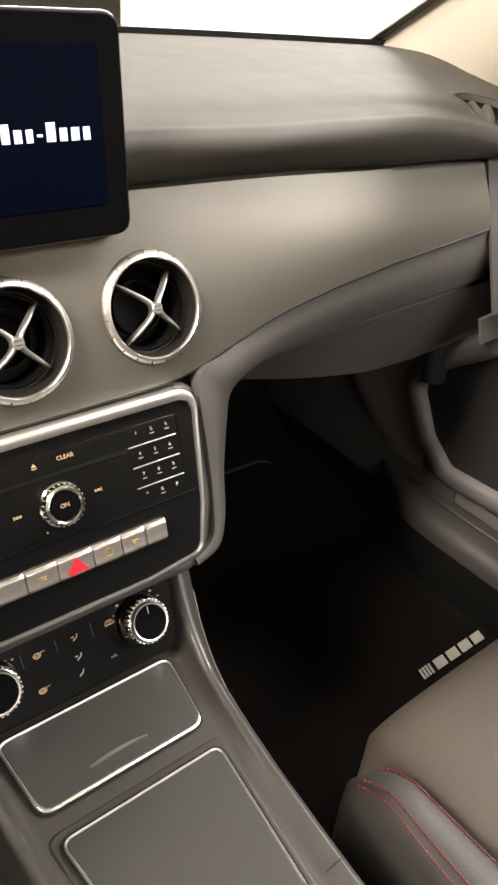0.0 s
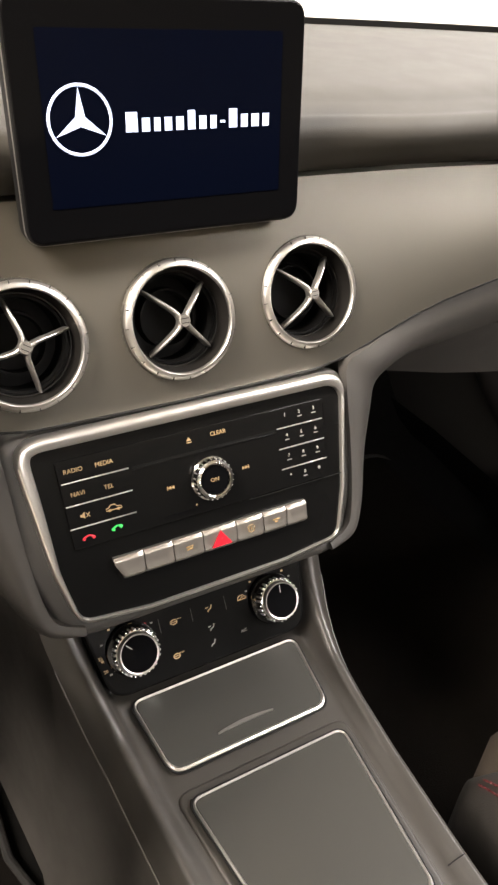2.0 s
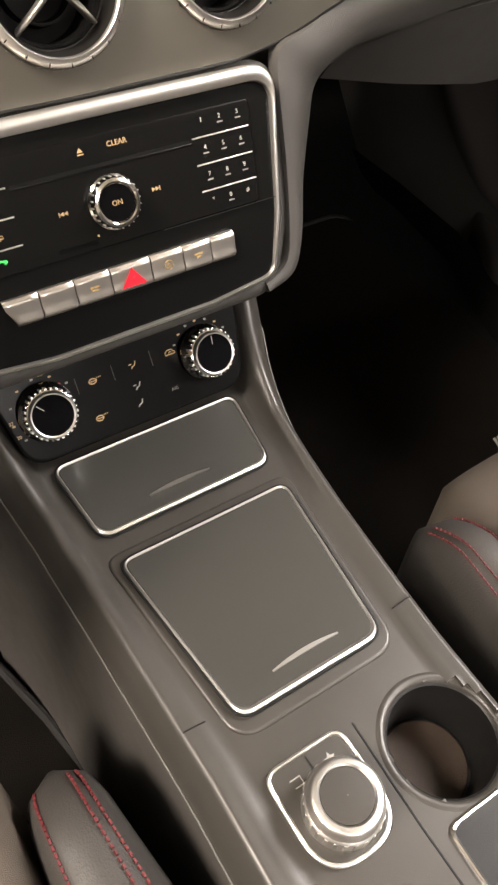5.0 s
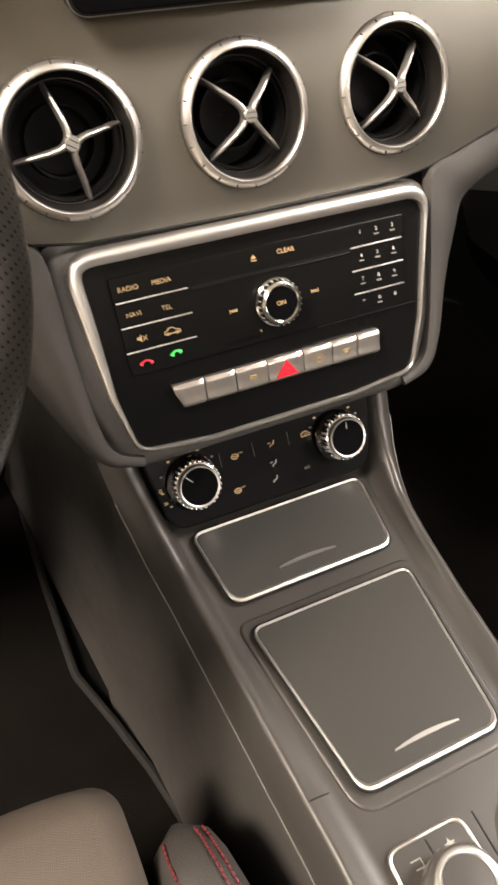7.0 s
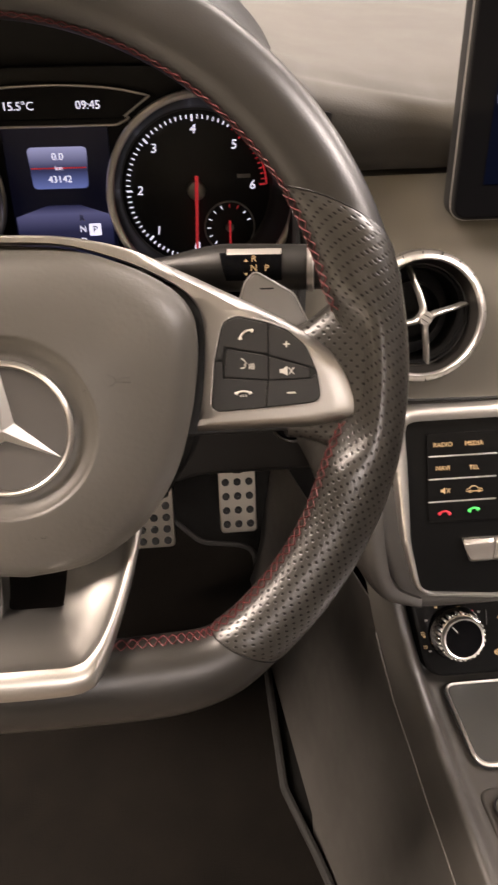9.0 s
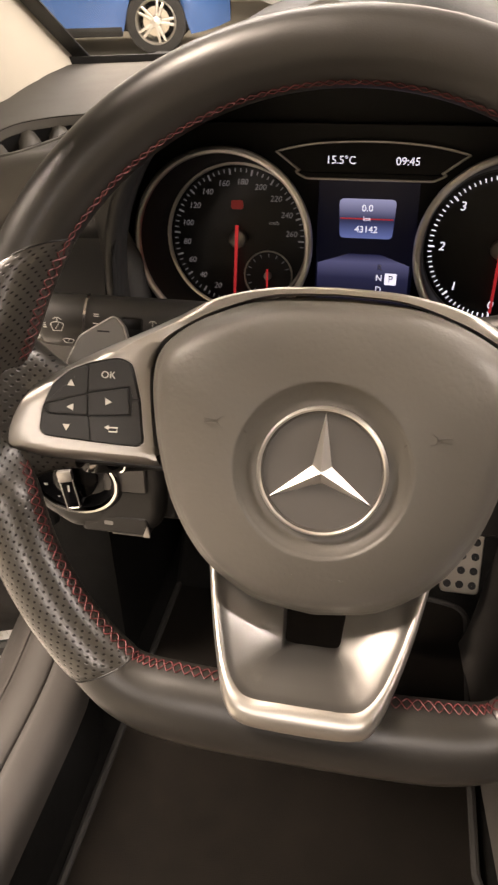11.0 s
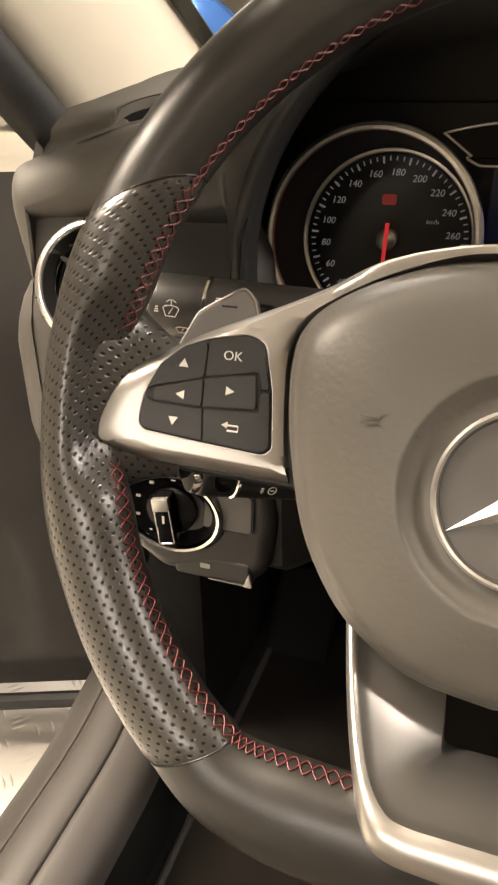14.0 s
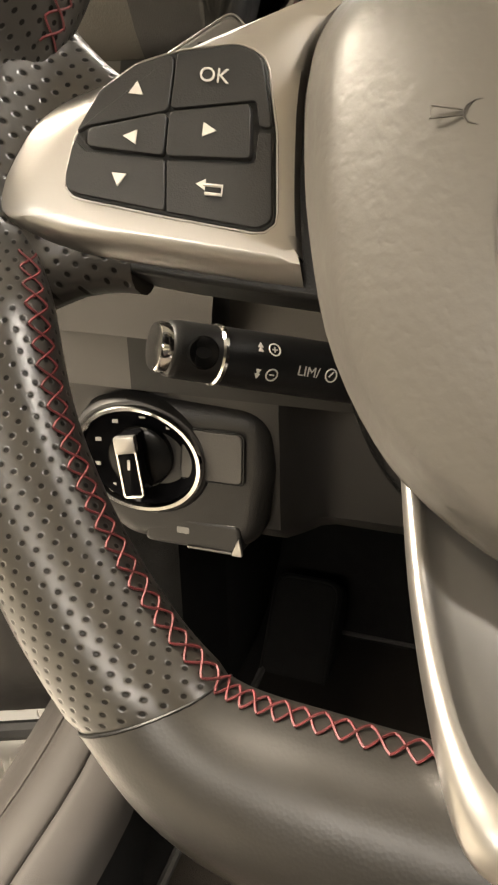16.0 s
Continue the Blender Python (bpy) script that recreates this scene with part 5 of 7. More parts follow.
DECK_Z = ((-0.62, 0.509), (-0.16, 0.509), (-0.13, 0.511), (-0.08, 0.516), (-0.065, 0.519), (0.06, 0.520))


def console():
    con = thing("centre_console", pose(0, -0.25, 0.20), "dark grey centre console with two lidded bins", "console")
    low = Matrix.Translation((0, 0.25, -0.20))
    rows = []
    for y in np.linspace(-0.62, 0.06, 170):
        xr, zr, xi, z0 = interp(y, RIDGE_X), interp(y, RIDGE_Z), interp(y, INNER_X), interp(y, DECK_Z)
        half = [(xi * k / 12, z0) for k in range(12)] + [(xi - 0.003, z0), (xi + 0.001, z0 + 0.001), (xi + (xr - xi) * 0.45, z0 + (zr - z0) * 0.7), (xr - 0.006, zr - 0.0018), (xr - 0.0025, zr - 0.0003), (xr, zr - 0.0008), (xr + 0.0025, zr - 0.0035), (xr + 0.009, zr - 0.016), (xr + 0.0135, zr - 0.0285)]
        rows.append([(-x, y, z) for x, z in reversed(half)] + [(x, y, z) for x, z in half[1:]])
    bm = grid(rows)
    cup = [f for f in bm.faces if ((f.calc_center_median().x - 0.047) / 0.0385) ** 2 + ((f.calc_center_median().y + 0.372) / 0.0385) ** 2 < 1]
    bmesh.ops.delete(bm, geom=cup, context="FACES")
    part("top", moved(solid(bm, 0.003), low), CONSOLE, con, "dark grey moulded top with raised shoulders", auto=60)
    for s in (-1, 1):
        rows, edge = [], []
        for y in np.linspace(-0.62, 0.34, 50):
            xr, zr = interp(y, RIDGE_X), interp(y, RIDGE_Z)
            zt = zr - 0.028
            if y > -0.02:
                xr, zt = 0.1125 + 0.12 * (y + 0.02), 0.562 - 0.25 * (y + 0.02)
            rows.append([(s * (xr + 0.0135 + d), y, zt + (0.20 - zt) * t) for t, d in ((0, 0), (0.04, 0.003), (0.2, 0.007), (0.4, 0.013), (0.6, 0.018), (0.8, 0.026), (0.93, 0.036), (1, 0.050))])
            edge.append((s * (xr + 0.0140), y, zt - 0.0005))
        side = part("side", moved(grid(rows), low), SIDEWALL, con, "near-black side wall")
        part("side_line", moved(sweep(edge, circle(0.0007, 6)), low), EDGEGREY, side, "thin pale edge line")
        joint = [(s * x, -0.2872, z) for x, z in ((0.0745, 0.5112), (0.080, 0.5128), (0.086, 0.5142), (0.0900, 0.5142))]
        part("shoulder_joint", moved(sweep(joint, circle(0.0005, 5), up=(0, 1, 0)), low), BLACK, con)
    # bins
    for name, corners, h, hy, hx, label in (("ashtray_lid", [(-0.0725, -0.1365), (0.0725, -0.1365), (0.0800, -0.0665), (-0.0800, -0.0665)], (0.513, 0.521), -0.1215, 0.0, "satin charcoal bin lid with a thin chrome rim"),
                                            ("stowage_lid", [(-0.0555, -0.2985), (0.0555, -0.2985), (0.0705, -0.1605), (-0.0705, -0.1605)], (0.5135, 0.5125), -0.2835, 0.004, "satin charcoal roller lid with a chrome rim")):
        o = rounded(corners, [0.013, 0.013, 0.009, 0.009], 7)
        y0, y1 = corners[0][1], corners[2][1]
        rise = lambda u, v: h[0] + (h[1] - h[0]) * (v - y0) / (y1 - y0)
        lid = part(name, moved(plate(offset(anticlockwise(o), 0.0016), -0.012, 0.0012, 0.001, lift=rise), low), LID, con, label)
        oo = anticlockwise(o)
        rows = []
        for i, p in enumerate(oo):
            t = (oo[(i + 1) % len(oo)] - oo[i - 1]).normalized()
            nr = Vector((-t.y, t.x))
            w = 0.0016 + 0.0020 * smoothstep(y0 + 0.014, y0 + 0.002, p.y)
            z = rise(0, p.y)
            rows.append([(*(p - nr * 0.0006), z - 0.008), (*(p - nr * 0.0004), z + 0.0012), (*(p + nr * w * 0.4), z + 0.0024), (*(p + nr * w), z + 0.0013), (*(p + nr * w), z - 0.002)])
        part("rim", moved(grid(rows, close_u=True), low), FRAME, lid, "bright rim")
        wide = 0.026
        bow = [Vector((hx + wide * s, hy + 0.0016 * (1 - s * s), rise(0, hy) + 0.0016)) for s in np.linspace(-1, 1, 15)]
        part("pull", moved(sweep(bow, lambda t: [(0.0016 * math.sin(math.pi * (0.12 + 0.76 * t)) * c, 0.0009 * d) for c, d in ((-1, -1), (1, -1), (1, 1), (-1, 1))]), low), SATIN, lid, "slim curved pull")
        ring = [Vector((p.x, p.y, rise(0, p.y) + 0.0002)) for p in offset(oo, -0.0014)]
        part("gap", moved(sweep(ring, circle(0.0009, 6), True), low), BLACK, lid)
        if name == "stowage_lid":
            band = rounded([(-0.064, -0.3105), (0.064, -0.3105), (0.0795, -0.150), (-0.0795, -0.150)], [0.022, 0.022, 0.012, 0.012], 7)
            part("surround", moved(plate(band, 0.500, 0.5108, 0.0030, steps=3), low), CONSOLE, lid)
    # rotary controller
    o = rounded([(-0.0615, -0.398), (-0.0065, -0.398), (-0.0065, -0.3335), (-0.0615, -0.3335)], [0.026, 0.026, 0.009, 0.009], 8)
    ct = part("rotary_controller", moved(plate(o, 0.500, 0.512, 0.002), low), CONSOLE, con, "rotary controller with a knurled chrome knob")
    part("trim_ring", moved(sweep([(p.x, p.y, 0.5118) for p in even(o, 0.003)], circle(0.0014, 8), True), low), FRAME, ct)
    part("key_joint", moved(box(0.0009, 0.016, 0.0006, (-0.034, -0.345, 0.5122)), low), BLACK, ct)
    star = []
    for k in range(10):
        a, r = radians(90 + 36 * k), (0.0042 if k % 2 == 0 else 0.0019)
        star.append((-0.0215 + r * math.cos(a), -0.3455 + r * math.sin(a)))
    part("star_icon", moved(plate(star, 0.5119, 0.5123, 0.0001), low), GREYPRINT, ct, smooth=False)
    part("return_icon", moved(sweep([(-0.049, -0.349, 0.5121), (-0.043, -0.349, 0.5121), (-0.043, -0.344, 0.5121), (-0.050, -0.344, 0.5121)], circle(0.0005, 5)), low), GREYPRINT, ct)
    kb = part("knob", lathe([(0.0235, 0.0), (0.0235, 0.014), (0.0222, 0.0155), (0.0200, 0.0165), (0.0160, 0.0170), (0.0150, 0.0225), (0.0002, 0.0228)], 60), RINGMETAL, ct, "knurled chrome knob", low @ pose(-0.032, -0.3705, 0.5115))
    part("top_ring", lathe([(0.0224, 0.0150), (0.0221, 0.0205), (0.0210, 0.0232), (0.0192, 0.0243), (0.0168, 0.0243), (0.0156, 0.0232), (0.0154, 0.0215)], 60), RINGMETAL, kb, "bright satin top ring")
    part("cap", lathe([(0.0157, 0.0220), (0.0152, 0.0236), (0.0002, 0.0240)], 40), CONSOLE, kb, "charcoal cap")
    for i in range(26):
        part("rib", moved(box(0.0016, 0.0022, 0.0105, (0.0232, 0, 0.0085), 0.0005), Matrix.Rotation(2 * math.pi * i / 26, 4, "Z")), FRAME if i % 2 else SATIN, kb)
    # cup holder well and the small tray behind it
    part("cup_holder", moved(lathe([(0.0365, 0.5075), (0.0345, 0.506), (0.0325, 0.490), (0.0315, 0.456), (0.0002, 0.455)], 56), low @ pose(0.047, -0.372, 0)), BLACK, con, "deep black cup holder")
    part("cup_liner", moved(lathe([(0.0300, 0.4555), (0.0290, 0.4580), (0.0002, 0.4585)], 40), low @ pose(0.047, -0.372, 0)), CUPRUBBER, con, "brown rubber liner in the cup holder")
    part("cup_holder_lip", moved(lathe([(0.0430, 0.5086), (0.0410, 0.5098), (0.0385, 0.5098), (0.0365, 0.5085), (0.0352, 0.5055)], 56), low @ pose(0.047, -0.372, 0)), CONSOLE, con)
    o = rounded([(0.012, -0.470), (0.070, -0.470), (0.070, -0.412), (0.014, -0.412)], 0.008)
    tr = part("tray", moved(plate(o, 0.498, 0.5095, 0.001), low), BLACK, con, "small tray with a chrome rim")
    part("rim", moved(sweep([(p.x, p.y, 0.5095) for p in o], circle(0.0018, 8), True), low), CHROME, tr)
    part("groove", moved(sweep([(0.004, -0.335, 0.5085), (0.002, -0.40, 0.5085), (0.002, -0.60, 0.5085)], circle(0.0011, 6)), low), BLACK, con)


console()

# --- steering wheel ---
WHEEL = frame_at((-0.361, -0.145, 0.835), 26)
RIM_C, RIM_R = 0.038, 0.1735


def rim_point(a):
    """The middle of the rim at angle a (0 at the passenger's side, 90 at the top); the foot is flattened."""
    u, v = RIM_R * math.cos(a), RIM_C + RIM_R * math.sin(a)
    floor_v = -0.1155
    d = floor_v + 0.012 - v
    if d > 0:
        v = floor_v + 0.012 * math.exp(-d / 0.012)
    return Vector((u, v, -0.003))


def steering_wheel():
    sw = thing("steering_wheel", WHEEL, "flat-bottomed black leather steering wheel with silver spokes", "steering wheel")
    seams = [radians(a) for a in (25.0, 155.2, 232.6, 307.4)]
    skews = [radians(a) for a in (-7.0, 7.0, -2.7, 2.7)]

    def section(a, thick):
        """Half width and half depth of the rim at an angle, and how far the spoke pinches it."""
        deg = math.degrees(a) % 360
        low_side = (deg + 180) % 360 - 180 if deg < 90 or deg > 270 else 180 - deg
        foot = smoothstep(228, 250, deg) * (1 - smoothstep(290, 312, deg))
        rw, rd = (0.0174 + 0.0040 * foot) * thick, (0.0149 + 0.0015 * foot) * thick
        if thick > 1:
            bulge = 0.0010 * smoothstep(11, 2, abs(abs(low_side) - 17))
            rw, rd = rw + bulge * 0.5, rd + bulge
        return rw, rd, smoothstep(16, 6, abs(low_side + 2.0))

    def on_rim(a, ph, thick, lift=0.0):
        p, q, r = rim_point(a), rim_point(a - 0.004), rim_point(a + 0.004)
        t = (r - q).normalized()
        nrm = Vector((t.y, -t.x, 0))
        rw, rd, pinch = section(a, thick)
        c_, s_ = math.cos(ph), math.sin(ph)
        inner_ = smoothstep(0.15, -0.9, c_) * pinch
        return p + nrm * ((rw + lift) * c_ + 0.0058 * inner_) + Vector((0, 0, (rd + lift) * s_ * (1 - 0.32 * inner_) - 0.0055 * inner_))

    def rim_seg(name, a0, a1, mat, label, thick=1.0, n=60, skew=(0.0, 0.0)):
        rows, lens = [], 0.0
        m = 28
        bm = bmesh.new()
        lay = bm.loops.layers.uv.new("grain")
        vs, us, last = [], [], None
        for i in range(n + 1):
            a = a0 + (a1 - a0) * i / n
            p = rim_point(a)
            if last is not None:
                lens += (p - last).length
            last = p
            vs.append([bm.verts.new(on_rim(a + math.cos(2 * math.pi * k / m) * (skew[0] + (skew[1] - skew[0]) * i / n), 2 * math.pi * k / m, thick, -0.0010 if thick > 1 and i in (0, n) else 0.0)) for k in range(m)])
            us.append(lens)
        for i in range(n):
            for k in range(m):
                f = bm.faces.new((vs[i][k], vs[i][(k + 1) % m], vs[i + 1][(k + 1) % m], vs[i + 1][k]))
                for l, (ii, kk) in zip(f.loops, ((i, k), (i, k + 1), (i + 1, k + 1), (i + 1, k))):
                    l[lay].uv = (us[ii] / 0.0054, kk / m * 24)
        return part(name, bm, mat, sw, label, auto=80)

    rim_seg("rim_top", seams[0], seams[1], LEATHER, "smooth black leather upper rim", n=80, skew=(skews[0], skews[1]))
    rim_seg("rim_foot", seams[2], seams[3], LEATHER, "smooth black leather flat foot of the rim", n=60, skew=(skews[2], skews[3]))
    rim_seg("rim_grip", seams[1], seams[2], PERF, "perforated black leather grip", 1.03, n=50, skew=(skews[1], skews[2]))
    rim_seg("rim_grip", seams[3] - 2 * math.pi, seams[0], PERF, "perforated black leather grip", 1.03, n=50, skew=(skews[3], skews[0]))
    for a, sk in zip(seams, skews):
        ring = [on_rim(a + sk * math.cos(2 * math.pi * k / 40), 2 * math.pi * k / 40, 1.0, -0.0002) for k in range(40)]
        q, r = rim_point(a - 0.004), rim_point(a + 0.004)
        part("seam", sweep(ring, circle(0.0004, 6), True, up=(r - q).normalized()), BLACK, sw)
    # red lacing round the inner edge
    strands = [[], [], []]
    n = 188
    for k in range(n):
        a0, a1 = 2 * math.pi * k / n, 2 * math.pi * (k + 1) / n
        deg = math.degrees(a0)
        if deg > 350 or deg < 9 or 171 < deg < 190 or 257 < deg < 283:
            continue
        top = 29.5 < deg < 150.5
        thick = 1.0 if top or 234 < deg < 306 else 1.03
        lo_, hi_ = (radians(169), radians(158)) if top else (radians(176), radians(153))
        for s in (0, 1):
            x, y = (lo_, hi_) if (k + s) % 2 else (hi_, lo_)
            line = [on_rim(a0 + (a1 - a0) * t, x + (y - x) * (0.35 * t + 0.65 * smoothstep(0, 1, t)), thick, 0.0004 if s else 0.0006) for t in (0, 0.2, 0.4, 0.6, 0.8, 1.0)]
            strands[0 if top else (1 if deg < 270 and deg > 90 else 2)].append(sweep(line, circle(0.00034, 5)))
    for st in strands:
        tagged(part("lacing", join(*st), STITCH, sw, "red cross stitching"), kind="stuff")
    # airbag cover: domed, with a dished ring round the emblem
    half = [(0, 0.1003), (0.032, 0.0982), (0.060, 0.0893), (0.0795, 0.0785), (0.0890, 0.067), (0.0912, 0.054), (0.0904, 0.040), (0.0868, 0.019), (0.0782, -0.009), (0.0645, -0.0315), (0.0500, -0.0450), (0.0290, -0.0562), (0, -0.0603)]
    right = spline([(u, v, 0) for u, v in half], 44)
    outl = [(p.x, p.y) for p in right] + [(-p.x, p.y) for p in reversed(right[1:-1])]
    outl = outl[::-1]
    c = Vector((0, 0.0171))

    def dome(r, s):
        h = 0.0065 - 0.0145 * s ** 3.2 - 0.006 * smoothstep(0.9, 1.0, s)
        return h - 0.0046 * smoothstep(0.0430, 0.0335, r) - 0.0012 * smoothstep(0.0432, 0.0420, r)

    rows = []
    for s in [1.0, 1.0, 0.985, 0.96, 0.93, 0.89] + [float(q) for q in np.linspace(0.85, 0.40, 60)] + [0.36, 0.28, 0.15, 0.02]:
        row = []
        for u, v in outl:
            p = c + (Vector((u, v)) - c) * s
            row.append((p.x, p.y, dome((p - c).length, s)))
        rows.append(row)
    rows[0] = [(u, v, -0.030) for u, v in outl]
    part("airbag_cover", grid(rows, close_v=True), AIRBAG, sw, "grained grey airbag cover", auto=60)
    # emblem: chrome ring and a three-armed relief
    em = part("emblem", lathe([(0.0315, 0.000), (0.0314, 0.0040), (0.0302, 0.0052), (0.0288, 0.0046), (0.0284, 0.0030), (0.0002, 0.0030)], 60), EMBLEM, sw, "chrome ringed emblem", pose(0, 0.0171, -0.001))
    part("emblem_ring", lathe([(0.0316, 0.0010), (0.0315, 0.0042), (0.0304, 0.0054), (0.0293, 0.0048), (0.0290, 0.0030)], 60), FRAME, em)
    for k in range(3):
        a = radians(90 + 120 * k)
        bm = bmesh.new()
        tip, base = Vector((0.0288, 0, 0.0036)), 0.0052
        l, r_, t_ = bm.verts.new((base * 0.5, base * 0.9, 0.0030)), bm.verts.new((base * 0.5, -base * 0.9, 0.0030)), bm.verts.new(tip)
        top, back = bm.verts.new((0, 0, 0.0080)), bm.verts.new((-base, 0, 0.0030))
        for f in ((l, t_, top), (t_, r_, top), (top, back, l), (r_, back, top)):
            bm.faces.new(f)
        part("emblem_arm", moved(bm, Matrix.Rotation(a, 4, "Z")), FRAME, em, smooth=False)
    for s in (-1, 1):
        on = lambda x, y: Vector((s * 0.0487 + 1.7 * x, 0.0372 + 1.7 * y, dome((Vector((s * 0.0487, 0.0372)) - c).length, 0.58) + 0.0004))
        for stroke in ([(0.0022 * math.cos(a), 0.0016 * math.sin(a)) for a in np.linspace(0, 6.0, 10)], [(0.0022, 0.0004), (0.0050, 0.0010), (0.0066, 0.0026)], [(0.0022, -0.0004), (0.0050, -0.0010), (0.0066, -0.0026)], [(-0.0022, 0.0003), (-0.0060, 0.0008), (-0.0060, -0.0008), (-0.0022, -0.0004)]):
            part("horn_mark", sweep([on(-s * x, y) for x, y in stroke], circle(0.00020, 5)), EMBLEM, sw)
    x0 = -0.0128
    for k in range(6):
        lettering("AIRBAG"[k], 0.0058, EMBLEM, sw, (x0 + k * 0.0051, -0.0345, dome(0.0516, 0.74) + 0.0005), "airbag_letter", depth=0.0005)
    # silver spokes: one moulding a side, joined by a slim arch over the cover
    SLOPE = ((0.0, -0.0095), (0.03, -0.0105), (0.06, -0.0160), (0.080, -0.0205), (0.090, -0.0195), (0.165, 0.0), (0.2, 0.009))
    slope = lambda u, v: interp(abs(u), SLOPE)
    for s in (-1, 1):
        inner = [(0.0, 0.1016), (0.032, 0.0996), (0.0605, 0.0908), (0.0815, 0.0800), (0.0905, 0.0715), (0.0945, 0.0625), (0.0950, 0.0525), (0.0943, 0.0420), (0.0932, 0.0310), (0.0920, 0.0220), (0.0910, 0.0165), (0.0900, 0.0130)]
        edge = [(0.0, 0.1050), (0.032, 0.1034), (0.060, 0.0975), (0.083, 0.0872), (0.110, 0.0738), (0.134, 0.0608), (0.152, 0.0480), (0.1615, 0.0320), (0.1645, 0.0160), (0.152, 0.0092), (0.125, 0.0080), (0.0890, 0.0066)]
        inner, edge = (spline([(s * u, v, 0) for u, v in line], 90) for line in (inner, edge))
        rows = []
        for k, (a, b) in enumerate(zip(inner, edge)):
            t = (edge[min(k + 1, 90)] - edge[max(k - 1, 0)]).normalized()
            at = k / 90 * 11
            low_edge = smoothstep(8.0, 8.9, at)
            sink = 0.010 * smoothstep(2.0, 4.0, at) * (1 - smoothstep(5.2, 6.8, at))
            c = 0.0010 + 0.0042 * low_edge
            into = (a - b).normalized().lerp(Vector((0, 1, 0)), smoothstep(8.0, 8.8, at)).normalized()
            row = []
            top = b + into * min(c, 0.6 * (a - b).length)
            for p, h in ((a, -0.016), (a, -0.0012), (a.lerp(top, 0.05), 0), (a.lerp(top, 0.35), 0), (a.lerp(top, 0.65), 0), (a.lerp(top, 0.85), -0.35 * sink), (top, -0.8 * sink), (b + into * min(c * 0.6, 0.5 * (a - b).length), -0.25 * c - 0.9 * sink), (b, -1.15 * c - sink), (b - into * 0.0006, -0.0105 - sink)):
                row.append((p.x, p.y, slope(p.x, 0) + h))
            rows.append(row)
        sp = part("spoke", grid(rows), SILVER, sw, "satin silver spoke running into a slim arch", auto=50)
        back = [(s * u, v) for u, v in ((0.080, 0.0035), (0.105, 0.0045), (0.122, 0.0050), (0.140, 0.0062), (0.158, 0.0090), (0.160, 0.045), (0.135, 0.060), (0.110, 0.072), (0.080, 0.085))]
        part("spoke_back", plate(rounded(back, 0.003, 3), -0.026, -0.0085, 0.0015, lift=slope, steps=3), BLACK, sw, "black spoke backing")
        tongue = []
        for f in np.linspace(0, 1, 9):
            x = 0.176 - 0.042 * f
            low_v, high_v = 0.0015 - 0.030 * (1 - f) ** 2.4, 0.055 + 0.035 * (1 - f) ** 1.6
            deep = 0.0120 - 0.0020 * f
            mid_v, half_v = (low_v + high_v) / 2, (high_v - low_v) / 2
            zc = slope(x, 0) * f - 0.0125 * smoothstep(0, 0.5, f) - 0.004
            tongue.append([(s * x, mid_v + half_v * math.copysign(abs(math.cos(g)) ** 0.55, math.cos(g)), zc + deep * math.copysign(abs(math.sin(g)) ** 0.7, math.sin(g))) for g in np.linspace(0, 2 * math.pi, 25)[:-1]])
        web = grid(tongue, close_v=True, cap=True)
        lay = web.loops.layers.uv.new("grain")
        for f in web.faces:
            for l in f.loops:
                l[lay].uv = (l.vert.co.y / 0.0054, l.vert.co.x / 0.0046)
        part("leather_tongue", web, PERF, sw, "perforated black leather running behind the spoke", auto=60)
        # switch cluster: a dark base and six keys
        shape = [(0.1490, 0.0212), (0.1474, 0.0360), (0.1425, 0.0484), (0.1345, 0.0560), (0.1250, 0.0602), (0.1108, 0.0637), (0.1036, 0.0615), (0.0988, 0.0425), (0.0960, 0.0195), (0.0995, 0.0172), (0.1223, 0.0188)]
        part("switch_base", plate([(s * u, v) for u, v in rounded(shape, [0.005, 0.01, 0.01, 0.01, 0.02, 0.006, 0.006, 0.02, 0.004, 0.003, 0.02], 4)], -0.004, 0.0006, 0.0004, lift=slope), BLACK, sp)
        bezel = even(anticlockwise(rounded([(s * u, v) for u, v in shape], [0.005, 0.01, 0.01, 0.01, 0.02, 0.006, 0.006, 0.02, 0.004, 0.003, 0.02], 4)), 0.003)
        part("key_bezel", sweep([(p.x, p.y, slope(p.x, p.y) + 0.0001) for p in offset(bezel, -0.0004)], circle(0.00032, 6), True), SATIN, sp, "thin bright bezel round the keys")
        split = {(2, 1): ([(0.1251, 0.0594), (0.1250, 0.0446), (0.1440, 0.0388), (0.1470, 0.0364), (0.1422, 0.0480), (0.1343, 0.0553)], 0.0022),
                 (0, 1): ([(0.1484, 0.0218), (0.1471, 0.0354), (0.1440, 0.0324), (0.1243, 0.0323), (0.1228, 0.0196)], [0.0045, 0.002, 0.001, 0.001, 0.001]),
                 (2, 0): ([(0.1245, 0.0594), (0.1108, 0.0630), (0.1041, 0.0609), (0.0994, 0.0430), (0.1024, 0.0430), (0.1040, 0.0495), (0.1244, 0.0452)], [0.001, 0.005, 0.005, 0.001, 0.001, 0.0014, 0.001]),
                 (0, 0): ([(0.1237, 0.0323), (0.1024, 0.0338), (0.1026, 0.0418), (0.0992, 0.0418), (0.0966, 0.0200), (0.1000, 0.0179), (0.1222, 0.0194)], [0.001, 0.0014, 0.001, 0.001, 0.003, 0.003, 0.001]),
                 (1, 1): ([(0.1434, 0.0378), (0.1434, 0.0334), (0.1245, 0.0331), (0.1249, 0.0440)], 0.0014),
                 (1, 0): ([(0.1243, 0.0441), (0.1050, 0.0482), (0.1034, 0.0347), (0.1239, 0.0331)], 0.0014)}
